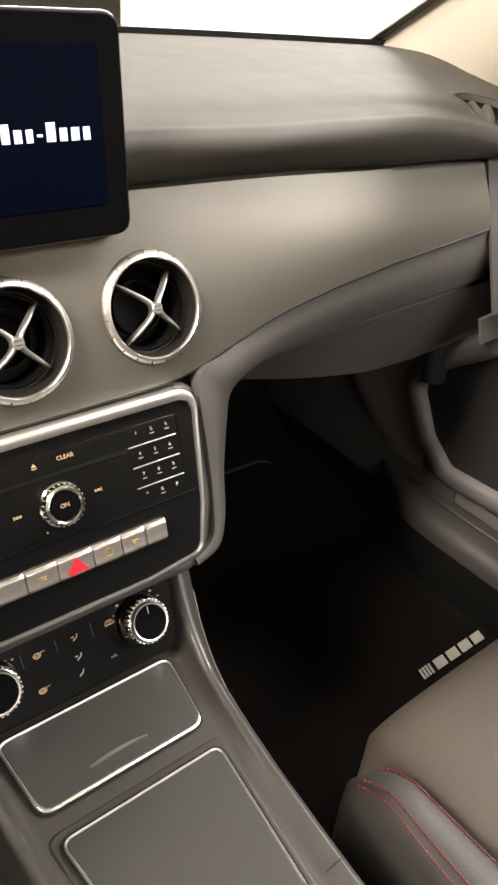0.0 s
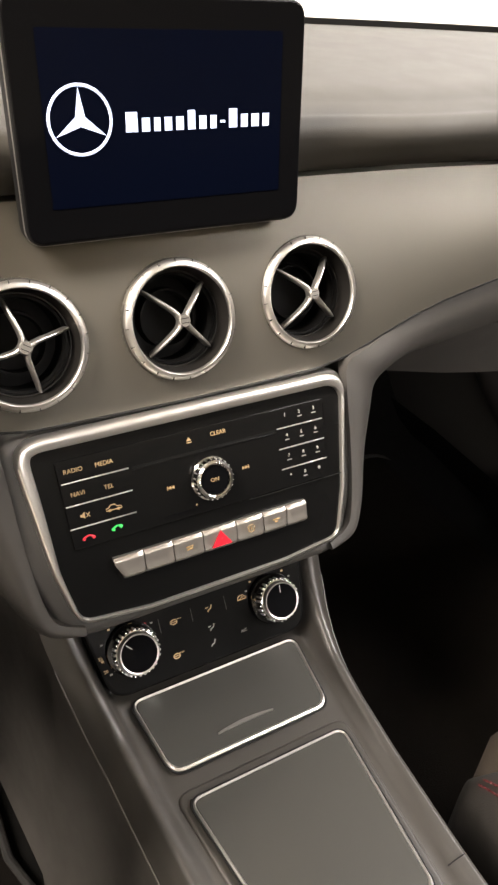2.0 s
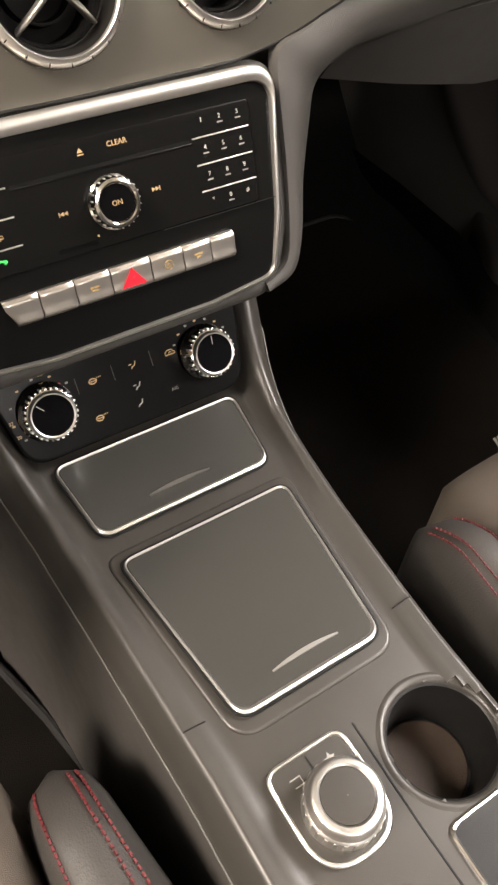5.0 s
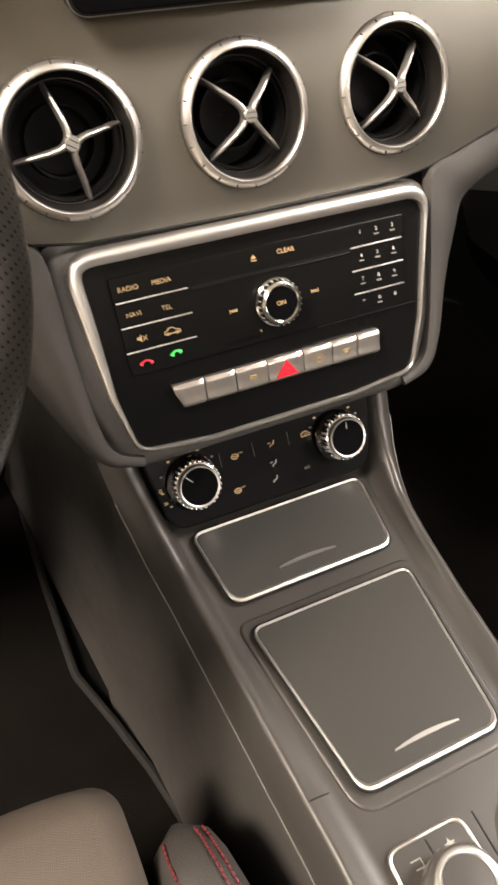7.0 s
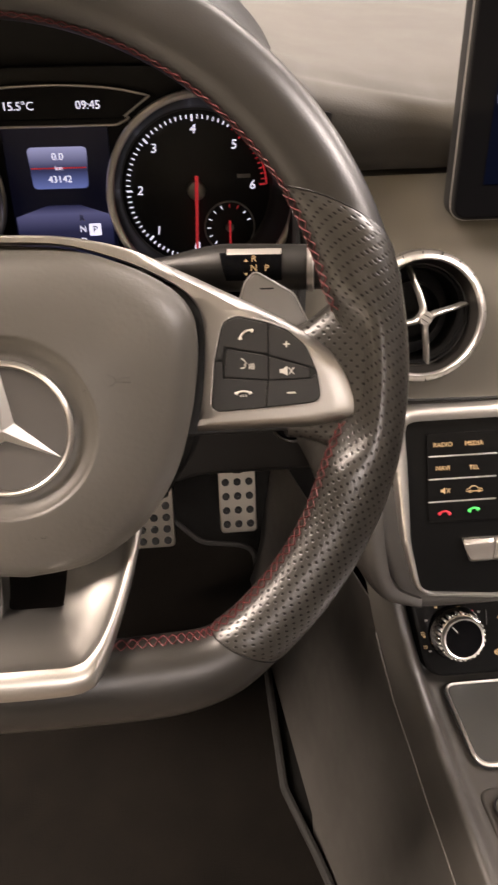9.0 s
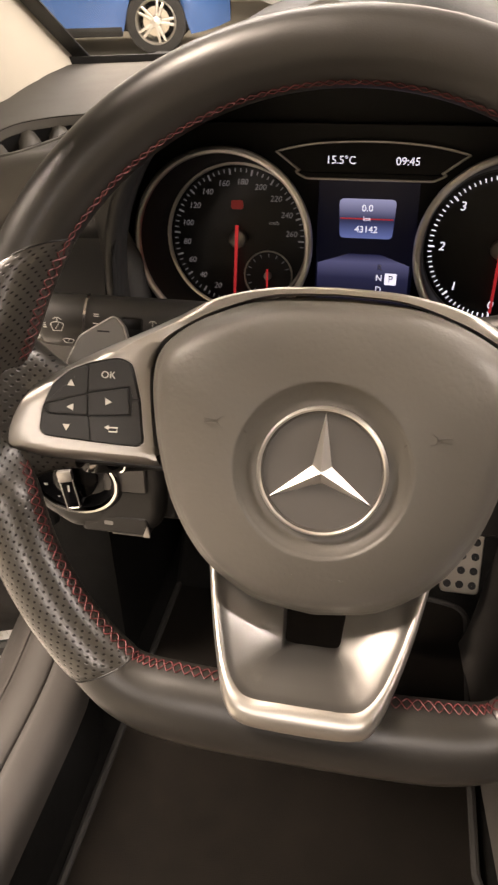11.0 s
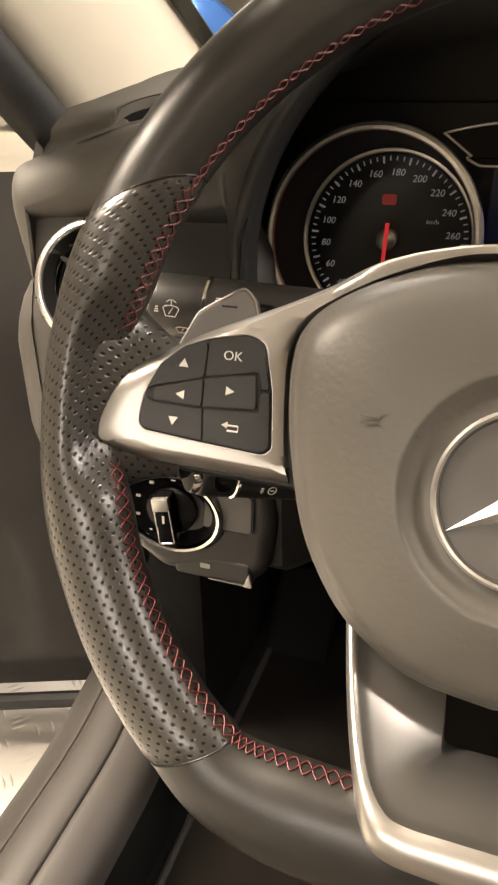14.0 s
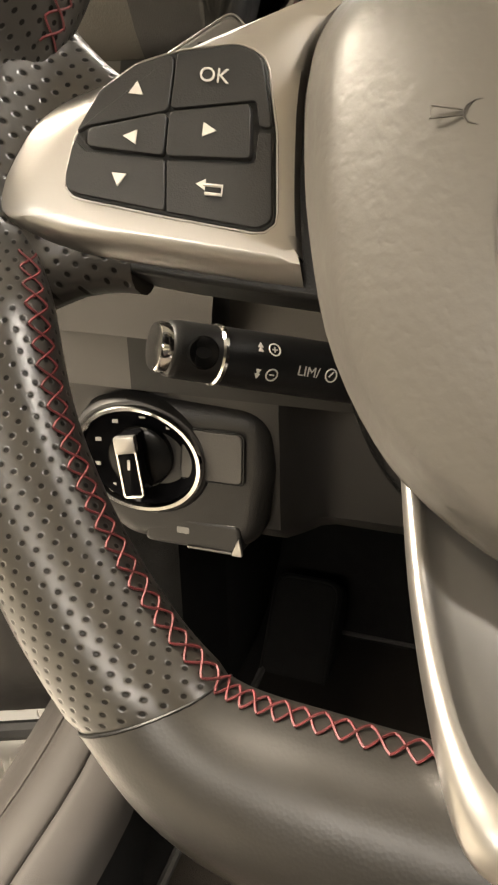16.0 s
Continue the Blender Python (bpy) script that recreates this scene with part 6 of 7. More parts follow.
        names = {(2, 1): (0.1332, 0.0492), (2, 0): (0.1148, 0.0543), (1, 1): (0.1328, 0.0368), (1, 0): (0.1142, 0.0405), (0, 1): (0.1348, 0.0262), (0, 0): (0.1120, 0.0262)}
        cells = []
        for (row, col), (o2, r2) in split.items():
            proud = 0.0007 if row == 1 else 0.0
            key = part("key", plate([(s * u, v) for u, v in rounded(o2, r2, 4)], -0.002, 0.0018 + proud, 0.0003, lift=slope, steps=2), KEY, sp, "black rubber key")
            cells.append((row, 1 - col if s < 0 else col, key, Vector((s * names[(row, col)][0], names[(row, col)][1]))))
        for row, col, key, mid in cells:
            base = slope(mid.x, mid.y)
            z = base + 0.0020 + (0.0007 if row == 1 else 0)
            on_key = lambda u, v, h: Vector((u, v, slope(u, v) + h))
            if s < 0:
                if (row, col) == (2, 1):
                    lettering("OK", 0.0052, MARK, key, (mid.x, mid.y, z), lean=15)
                elif (row, col) == (0, 1):
                    part("return_icon", sweep([on_key(mid.x + a, mid.y + b, z - base) for a, b in ((-0.002, 0.0009), (0.0026, 0.0009), (0.0026, -0.0013), (-0.0015, -0.0013))], circle(0.00045, 5)), MARK, key)
                    part("return_head", plate([(mid.x - 0.0039, mid.y + 0.0009), (mid.x - 0.0016, mid.y - 0.0005), (mid.x - 0.0016, mid.y + 0.0023)], z - base - 0.0004, z - base + 0.0001, 0.0001, lift=slope), MARK, key, smooth=False)
                else:
                    turn = {(2, 0): 90, (1, 0): 180, (1, 1): 0, (0, 0): 270}[(row, col)]
                    tri = [(Vector((mid.x, mid.y)) + Matrix.Rotation(radians(turn), 2) @ Vector(p)) for p in ((-0.0014, -0.0018), (0.0019, 0), (-0.0014, 0.0018))]
                    part("arrow", plate(tri, z - base - 0.0006, z - base + 0.0001, 0.0001, lift=slope), MARK, key, smooth=False)
            else:
                if (row, col) == (2, 1):
                    lettering("+", 0.0066, MARK, key, (mid.x, mid.y, z), lean=-15)
                elif (row, col) == (0, 1):
                    part("minus", moved(box(0.0042, 0.0008, 0.0005), pose(mid.x, mid.y, z, 0, -13, 0)), MARK, key)
                elif (row, col) == (1, 1):
                    flat = lambda corners: plate([(mid.x + a, mid.y + b) for a, b in corners], z - base - 0.0006, z - base + 0.0001, 0.0001, lift=slope)
                    part("mute_icon", flat([(-0.0032, -0.0010), (-0.0018, -0.0010), (0.0004, -0.0024), (0.0004, 0.0024), (-0.0018, 0.0010), (-0.0032, 0.0010)]), MARK, key, smooth=False)
                    for turn in (-1, 1):
                        part("mute_stroke", sweep([on_key(mid.x + a, mid.y + b * turn, z - base) for a, b in ((0.0010, -0.0016), (0.0034, 0.0016))], circle(0.00028, 5)), MARK, key)
                elif (row, col) == (1, 0):
                    stroke = lambda pts: part("voice_icon", sweep([on_key(mid.x + a, mid.y + b, z - base) for a, b in pts], circle(0.00034, 5)), MARK, key)
                    stroke([(-0.0026, 0.0030), (-0.0012, 0.0020), (-0.0002, 0.0006), (-0.0010, 0.0000), (-0.0006, -0.0010), (-0.0016, -0.0018), (-0.0030, -0.0018)])
                    for w in (0.0010, 0.0020, 0.0030):
                        stroke([(w, -0.0020 - 0.2 * w), (w + 0.0004, -0.0010), (w, 0.2 * w)])
                else:
                    lean_, sag = (radians(32), 0.0024) if row else (0.0, 0.0016)
                    bow = [Matrix.Rotation(lean_, 2) @ Vector((0.0036 * math.cos(a), sag * math.sin(a) - 0.0004)) for a in np.linspace(0.15, 2.99, 11)]
                    part("phone_icon", sweep([on_key(mid.x + p.x, mid.y + p.y, z - base) for p in bow], lambda t: circle(0.0005 + 0.0005 * (abs(t - 0.5) > 0.34), 6)), MARK, key)
                    if not row:
                        for k in (-1, 0, 1):
                            part("phone_bar", box(0.0006, 0.0012, 0.0004, (mid.x + 0.0013 * k, mid.y - 0.0010, z)), MARK, key)
    # lower spoke: a U-shaped silver moulding
    stn = [((-0.0585, -0.038), (-0.0525, -0.040), (-0.0185, -0.046), -0.024, -0.024, -0.034), ((-0.0520, -0.064), (-0.0465, -0.064), (-0.0170, -0.062), -0.010, -0.008, -0.030), ((-0.0440, -0.086), (-0.0385, -0.083), (-0.0155, -0.076), 0.006, 0.009, -0.022), ((-0.0365, -0.1015), (-0.0305, -0.0920), (-0.0145, -0.0815), 0.0165, 0.0165, -0.014), ((-0.0285, -0.1075), (-0.0225, -0.0945), (-0.010, -0.0828), 0.0185, 0.0180, -0.013), ((-0.0130, -0.1090), (-0.0100, -0.0945), (-0.004, -0.0828), 0.0190, 0.0185, -0.013)]
    stn = stn + [tuple((-a[0], a[1]) if isinstance(a, tuple) else a for a in st) for st in reversed(stn)]
    rows, inner_rows = [], []
    curves = [spline([(*st[k], st[k + 3]) for st in stn], 48) for k in range(3)]
    for a, b, c2 in zip(*curves):
        arc = [a.lerp(b, f) + Vector((0, 0, 0.0032 * math.sin(math.pi * f) ** 0.8)) for f in (0.0, 0.08, 0.2, 0.38, 0.58, 0.78, 0.92, 1.0)]
        rows.append([a + Vector((0, 0, -0.022)), a + Vector((0, 0, -0.008)), a + Vector((0, 0, -0.002))] + arc)
        inner_rows.append([b, b.lerp(c2, 0.04) + Vector((0, 0, -0.0012)), b.lerp(c2, 0.12) + Vector((0, 0, -0.0022)), b.lerp(c2, 0.35) + Vector((0, 0, -0.0008)), b.lerp(c2, 0.65), c2, c2 + Vector((0, 0, -0.015))])
    ls_ = part("lower_spoke", grid(rows), SILVER, sw, "satin silver lower spoke", auto=45)
    part("inner_face", grid(inner_rows), LOWSPOKE, ls_, "darker satin inner face", auto=45)
    part("hub_back", moved(lathe([(0.075, -0.030), (0.070, -0.045), (0.050, -0.055), (0.0002, -0.055)], 40), pose(0, 0.015, 0)), BLACK, sw)
    # shift paddles behind the spokes
    for s in (-1, 1):
        o = rounded([(s * 0.100, 0.058), (s * 0.147, 0.040), (s * 0.1490, 0.0585), (s * 0.1420, 0.0735), (s * 0.1222, 0.0857), (s * 0.1168, 0.0800), (s * 0.112, 0.066)], [0.005, 0.003, 0.005, 0.010, 0.004, 0.004, 0.005], 5)
        pd = part("shift_paddle", plate(o, -0.040, -0.035, 0.0015), PADDLE, sw, "dark satin metal shift paddle")
        part("paddle_edge", sweep([(p[0], p[1], -0.0354) for p in o], circle(0.0004, 5), True), SATIN, pd, "thin bright edge")
        part("paddle_mark", box(0.007, 0.0008, 0.0003, (s * 0.128, 0.0765, -0.0348)), BLACK, pd)
    return sw


steering_wheel()


def column():
    """The steering column's shroud and its stalks."""
    sh = thing("column_shroud", WHEEL, "dark grey steering column shroud", "steering column")
    part("collar", lathe([(0.055, -0.040), (0.060, -0.048), (0.058, -0.056)], 40), BLACK, sh)
    part("shell", moved(lathe([(0.0002, -0.048), (0.062, -0.050), (0.072, -0.065), (0.080, -0.14), (0.086, -0.26)], 48), Matrix.Diagonal((1.18, 0.95, 1, 1))), PIANO, sh, m=pose(0, 0.004, 0))

    def stalk(name, label, a, b, r, ring_at, tip_mat, skin_mat, ring_wide=0.0026, root=1.0):
        """A column stalk from a to b: sleeve, chrome ring, end knob and cap."""
        a, b = Vector(a), Vector(b)
        length = (b - a).length
        m = Matrix.Translation(a) @ (b - a).to_track_quat("Z", "X").to_matrix().to_4x4()
        st = thing(name, m, label, "stalk", "column stalks")
        sleeve = [(r * (1.12 - 0.14 * t) * (root + (1 - root) * smoothstep(0.0, 0.55, t)), ring_at * t) for t in np.linspace(0, 1, 14)]
        part("arm", lathe([(0.0002, 0)] + sleeve + [(r * 0.95, ring_at + 0.0002)], 36), skin_mat, st)
        part("ring", lathe([(r * 0.95, ring_at - 0.0002), (r * 1.03, ring_at + 0.0004), (r * 1.03, ring_at + ring_wide - 0.0008), (r * 0.95, ring_at + ring_wide)], 36), FRAME if root < 1 else CHROME, st)
        part("end_knob", lathe([(r * 0.96, ring_at + ring_wide - 0.0004), (r * 0.95, length - 0.006), (r * 0.90, length - 0.003), (r * 0.84, length - 0.0022), (r * 0.8, length - 0.002), (0.0002, length - 0.002)], 36), skin_mat, st)
        part("tip", lathe([(r * 0.82, length - 0.0022), (r * 0.83, length + 0.001), (r * 0.76, length + 0.0022), (r * 0.66, length + 0.0020), (0.0002, length + 0.0018)], 36), tip_mat, st)
        return st

    st = stalk("speed_limit_stalk", "black speed limiter stalk with a chrome ring", (-0.412, 0.030, 0.751), (-0.5180, -0.0664, 0.7920), 0.0115, 0.1255, CHROME, BLACK)
    st2 = stalk("turn_signal_stalk", "black turn signal and wiper stalk with printed symbols", (-0.400, 0.004, 0.8520), (-0.5570, -0.0208, 0.8662), 0.0176, 0.127, CHROME, STALK)
    st3 = stalk("gear_stalk", "black gear selector stalk with lit letters", (-0.300, 0.0, 0.868), (-0.1838, -0.0247, 0.8748), 0.0134, 0.1005, BLACK, STALK, 0.0042, 0.35)

    def on_stalk(ob, r, toward, along, up=0.0, tip_right=False, lift=0.0004):
        """A pose on the stalk's skin that faces a direction: print runs along the stalk, up moves it round the girth."""
        n = ob.matrix_world.to_3x3().inverted() @ Vector(toward)
        n = Vector((n.x, n.y, 0)).normalized()
        x = Vector((0, 0, 1 if tip_right else -1))
        y = n.cross(x)
        n2 = (n * math.cos(up / r) + y * math.sin(up / r)).normalized()
        y2 = n2.cross(x)
        p = n2 * (r + lift) + Vector((0, 0, along))
        return Matrix(((x.x, y2.x, n2.x, p.x), (x.y, y2.y, n2.y, p.y), (x.z, y2.z, n2.z, p.z), (0, 0, 0, 1)))

    def symbol(ob, shape, m, mat=MARK, parent=None):
        return part("stalk_symbol", shape, mat, parent or ob, m=m, smooth=False)

    def ring_mark(r):
        return sweep([(r * math.cos(a), r * math.sin(a), 0) for a in np.linspace(0, 2 * math.pi, 15)[:-1]], circle(0.00032, 5), True)

    def print_on(ob, text, size, mat, m):
        lettering(text, size, mat, ob, (0, 0, 0), "stalk_print", depth=0.0001).matrix_local = m

    # speed limiter: plus, minus, text and a dial sign
    see = (0.07, -0.27, 0.10)
    skin = lambda a: 0.0115 * (1.12 - 0.14 * a / 0.1255)
    print_on(st, "LIM/", 0.0056, MARK, on_stalk(st, skin(0.092), see, 0.0915, -0.0016))
    symbol(st, ring_mark(0.0026), on_stalk(st, skin(0.081), see, 0.0812, -0.0016))
    symbol(st, box(0.0005, 0.003, 0.0003), on_stalk(st, skin(0.081), see, 0.0812, -0.0012) @ pose(0, 0, 0, 0, 0, -40))
    for up, wide in ((0.0050, True), (-0.0046, False)):
        symbol(st, ring_mark(0.0024), on_stalk(st, skin(0.107), see, 0.1070, up))
        symbol(st, box(0.0022, 0.0005, 0.0003), on_stalk(st, skin(0.107), see, 0.1070, up))
        if wide:
            symbol(st, box(0.0005, 0.0022, 0.0003), on_stalk(st, skin(0.107), see, 0.1070, up))
        symbol(st, plate([(-0.001, -0.0016), (0.001, -0.0016), (0.0003, 0.0002), (0.0012, 0.0002), (0, 0.0022), (-0.0012, 0.0002), (-0.0003, 0.0002)] if wide else [(-0.001, 0.0016), (0.001, 0.0016), (0.0003, -0.0002), (0.0012, -0.0002), (0, -0.0022), (-0.0012, -0.0002), (-0.0003, -0.0002)], -0.0002, 0.0002, 0.0001), on_stalk(st, skin(0.113), see, 0.1130, up))
    part("thumb_dish", lathe([(0.0062, 0.0002), (0.0056, 0.0007), (0.0040, 0.0001), (0.0002, -0.0006)], 24), PIANO, st, m=on_stalk(st, 0.0108, see, 0.136, 0.0, lift=0.0002))
    # turn signal: wiper sign and washer strokes
    see = (0.116, -0.33, 0.08)
    for k in range(3):
        symbol(st2, box(0.0020 - 0.0004 * k, 0.0006, 0.0003), on_stalk(st2, 0.0168, see, 0.1525, -0.0022 + 0.0012 * k, lift=0.0003))

    def screen(along, up, wide, high, jet):
        """A window outline with a blade in it and a jet above or beside."""
        at = on_stalk(st2, 0.0168, see, along, up, lift=0.0003)
        arc = [(wide * math.cos(a), high * (0.35 + math.sin(a) * 0.65), 0) for a in np.linspace(0.1, math.pi - 0.1, 8)]
        symbol(st2, sweep(arc + [(-wide * 0.6, -high, 0), (wide * 0.6, -high, 0)], circle(0.00028, 5), True), at)
        symbol(st2, box(0.0004, high * 1.5, 0.0003), at @ pose(0, 0, 0, 0, 0, -30))
        if jet:
            symbol(st2, sweep([(-0.0026, 0.0044, 0), (-0.001, 0.0056, 0), (0.001, 0.0056, 0), (0.0026, 0.0044, 0)], circle(0.00024, 5)), at)
            symbol(st2, box(0.0004, 0.0030, 0.0003, (0, 0.0042, 0)), at)
        else:
            symbol(st2, box(0.0016, 0.0005, 0.0003, (wide + 0.0018, 0, 0)), at)

    screen(0.1448, -0.0012, 0.0042, 0.0028, True)
    screen(0.1385, -0.0112, 0.0036, 0.0020, False)
    for up in (0.0082, 0.0070, 0.0026, -0.0036):
        symbol(st2, box(0.0032, 0.0005, 0.0003), on_stalk(st2, 0.0179, see, 0.1205, up))
    for k, (along, up) in enumerate(((0.0850, 0.0048), (0.0780, 0.0006), (0.0850, -0.0046))):
        at = on_stalk(st2, 0.0184, see, along, up)
        if k == 1:
            symbol(st2, sweep([(p.x, p.y, 0) for p in rounded([(-0.0030, -0.0020), (0.0030, -0.0020), (0.0024, 0.0022), (-0.0024, 0.0022)], 0.0006, 3)], circle(0.00028, 5), True), at)
            symbol(st2, box(0.0004, 0.0030, 0.0003), at @ pose(0, 0, 0, 0, 0, -40))
        else:
            symbol(st2, sweep([(-0.0022, 0.0008, 0), (-0.001, 0.0018, 0), (0.001, 0.0018, 0), (0.0022, 0.0008, 0)], circle(0.00026, 5)), at)
            symbol(st2, box(0.0004, 0.0034, 0.0003), at)
    slot = on_stalk(st2, 0.0179, see, 0.0980, 0.0010)
    part("slot_frame", moved(sweep([(p.x, p.y, 0) for p in rounded([(-0.0062, -0.0068), (0.0062, -0.0068), (0.0062, 0.0068), (-0.0062, 0.0068)], 0.0012, 3)], circle(0.0006, 5), True), slot), BLACK, st2)
    part("rocker", moved(box(0.0116, 0.0126, 0.0016, (0, 0, 0), 0.0006), slot), PIANO, st2, "small black rocker")
    part("rocker_dip", moved(box(0.0112, 0.0040, 0.0010, (0, -0.0022, 0.0006), 0.0004), slot), DARKHOLE, st2)
    # gear selector: a dark lit window with its letters
    see = (-0.045, -0.41, 0.18)
    rows = []
    for up in np.linspace(-0.0075, 0.0085, 9):
        lean = 0.004 * (0.0085 - up) / 0.016
        rows.append([on_stalk(st3, 0.0134 * 1.055, see, a, up, True, 0.0005).translation for a in np.linspace(0.050 + lean, 0.0865, 12)])
    part("lit_window", grid(rows), GLOSS, st3, "black lit selector window")
    rows = [[on_stalk(st3, 0.0134 * 1.055, see, a, up, True, 0.0007).translation for a in np.linspace(0.0545, 0.0860, 8)] for up in (0.0072, 0.0084, 0.0100, 0.0112)]
    part("window_edge", grid(rows), FRAME, st3, "bright upper edge of the window")
    for text, up in (("R", 0.0045), ("N", -0.0005), ("D", -0.0055)):
        print_on(st3, text, 0.0052, AMBER, on_stalk(st3, 0.0134 * 1.055, see, 0.0705, up, True, 0.0009))
    print_on(st3, "P", 0.0052, AMBER, on_stalk(st3, 0.0134 * 1.055, see, 0.0780, -0.0005, True, 0.0009))
    for k in (-1, 1):
        symbol(st3, plate([(-0.0011, 0), (0.0011, 0), (0, 0.0016 * k)], -0.0002, 0.0002, 0.0001), on_stalk(st3, 0.0134 * 1.055, see, 0.0660, 0.0030 * k, True, 0.0009), AMBER)


column()

# --- instruments ---


def instruments():
    ic = thing("instrument_cluster", frame_at((-0.361, 0.137, 0.871), 8), "twin round dials with a lit display between them", "instrument cluster")
    part("backing", plate(rounded([(-0.185, -0.07), (0.185, -0.07), (0.185, 0.085), (-0.185, 0.085)], 0.03), -0.014, -0.006, 0.001), BLACK, ic)
    for s, name, label in ((-1, "speedometer", "unlit black speedometer dial with a red needle"), (1, "rev_counter", "lit black rev counter dial with a red needle")):
        g = part(name, lathe([(0.0575, -0.004), (0.0565, -0.003), (0.0560, -0.0028), (0.0002, -0.0028)], 60), DIAL, ic, label, pose(s * 0.100, 0, 0))
        # cone between dial and the outer ring, which sits proud and further out
        rows = []
        for t, r in ((0, 0.0555), (0.05, 0.0570), (0.4, 0.0585), (0.9, 0.0630), (1.0, 0.0645)):
            rows.append([(s * 0.0042 * t + r * math.cos(a), 0.003 * t + r * math.sin(a), -0.002 + 0.040 * t) for a in np.linspace(0, 2 * math.pi, 61)[:-1]])
        part("cone", grid(rows, close_v=True), CONE, g)
        part("outer_ring", sweep([(s * 0.0042 + 0.0655 * math.cos(a), 0.003 + 0.0655 * math.sin(a), 0.038) for a in np.linspace(0, 2 * math.pi, 73)[:-1]], circle(0.0028, 8), True), FRAME, g, "satin silver ring")
        part("inner_ring", sweep([(0.0570 * math.cos(a), 0.0570 * math.sin(a), -0.001) for a in np.linspace(0, 2 * math.pi, 61)[:-1]], circle(0.0012 if s > 0 else 0.0022, 8), True), FRAME if s < 0 else PLASTIC, g)
        ink = SPEEDPRINT if s < 0 else WHITELIT
        count = 60 if s > 0 else 53
        for k in range(count + 1):
            t = k / count
            deg = (268 - 265 * t) if s > 0 else (256 - 262 * t)
            long_ = (k % 10 == 0) if s > 0 else (k % 4 == 0)
            a = radians(deg)
            r1, r0 = 0.0525, 0.0525 - (0.0045 if long_ else 0.0028)
            part("tick", moved(box(r1 - r0, 0.0013 if long_ else 0.0008, 0.0003, ((r0 + r1) / 2, 0, -0.0024)), Matrix.Rotation(a, 4, "Z")), NEEDLE if (s > 0 and k > 47) else ink, g)
        if s > 0:
            for k in range(7):
                a = radians(268 - 265 * k / 6)
                lettering(str(k), 0.0092, ink, g, (0.0425 * math.cos(a), 0.0425 * math.sin(a), -0.0024), "numeral", shear=0.15)
            part("red_zone", sweep([(0.0535 * math.cos(radians(d)), 0.0535 * math.sin(radians(d)), -0.0023) for d in np.linspace(58, 3, 14)], circle(0.0007, 5)), NEEDLE, g)
            part("unit_print", box(0.010, 0.0028, 0.0003, (0.036, 0.009, -0.0024)), GREYPRINT, g)
        else:
            for k in range(13):
                a = radians(246 - 20.0 * k)
                lettering(str(20 + 20 * k), 0.0062, ink, g, (0.0425 * math.cos(a), 0.0425 * math.sin(a), -0.0024), "numeral", shear=0.15)
            lettering("km/h", 0.0040, ink, g, (0.0285, 0.0125, -0.0024), "numeral")
        part("needle", moved(plate([(-0.011, -0.0014), (0.047, -0.0009), (0.047, 0.0009), (-0.011, 0.0014)], 0.0, 0.0012, 0.0003), pose(0, 0, 0.0044, 0, 0, -92 if s > 0 else -92)), NEEDLE, g, "red needle", smooth=False)
        part("needle_hub", lathe([(0.0072, -0.002), (0.0068, 0.0035), (0.0055, 0.0045), (0.0002, 0.0047)], 24), SILVER, g)
        sub = part("small_dial", lathe([(0.0200, -0.0024), (0.0196, -0.0012), (0.0190, -0.0012), (0.0186, -0.0024)], 36), SATIN, g, "small dial", pose(0.0245, -0.0285, 0))
        for k in range(11):
            a = radians(250 - 23 * k)
            part("tick", moved(box(0.0026, 0.0006, 0.0003, (0.0160, 0, -0.0022)), Matrix.Rotation(a, 4, "Z")), NEEDLE if (s > 0 and k > 6 and k < 9) else ink, sub)
        part("needle", moved(box(0.021, 0.0015, 0.0006, (0.0045, 0, 0.0026)), Matrix.Rotation(radians(-90), 4, "Z")), NEEDLE, sub)
        part("needle_hub", lathe([(0.0032, -0.002), (0.003, 0.002), (0.0002, 0.0022)], 16), SILVER, sub)
    # middle display
    d = part("middle_display", plate([(-0.0375, -0.052), (0.0375, -0.052), (0.0375, 0.049), (-0.0375, 0.049)], -0.006, -0.002, 0.0005), CLUSTERDARK, ic, "lit blue display")
    part("horizon", plate([(-0.0360, -0.050), (0.0350, -0.050), (0.0350, -0.016), (0.012, -0.008), (-0.012, -0.008), (-0.0360, -0.016)], -0.002, -0.0016, 0.0001), CLUSTERBLUE, d, smooth=False)
    part("trip_box", plate(rounded([(-0.020, 0.004), (0.020, 0.004), (0.0215, 0.033), (-0.0215, 0.033)], 0.004), -0.0018, -0.0013, 0.0001), CLUSTERBOX, d, smooth=False)
    part("trip_line", box(0.040, 0.0010, 0.0003, (0, 0.0185, -0.0012)), NEEDLE, d)
    lettering("0.0", 0.0070, WHITELIT, d, (0, 0.0262, -0.0012))
    lettering("km", 0.0045, WHITELIT, d, (0, 0.0185, -0.0009))
    lettering("43142", 0.0070, WHITELIT, d, (0, 0.0105, -0.0012))
    for text, v in (("R", -0.018), ("N", -0.026), ("D", -0.035)):
        lettering(text, 0.0066, WHITELIT if text != "R" else GREYPRINT, d, (0.0125, v, -0.0012))
    part("gear_box", plate(rounded([(0.017, -0.031), (0.026, -0.031), (0.026, -0.022), (0.017, -0.022)], 0.001), -0.0014, -0.0011, 0.0001), WHITELIT, d, smooth=False)
    lettering("P", 0.0075, CLUSTERDARK, d, (0.0215, -0.0265, -0.0009))
    win = spline([(-0.0690, 0.0662, 0), (-0.040, 0.0718, 0), (0.0, 0.0738, 0), (0.040, 0.0718, 0), (0.0700, 0.0662, 0)], 24)
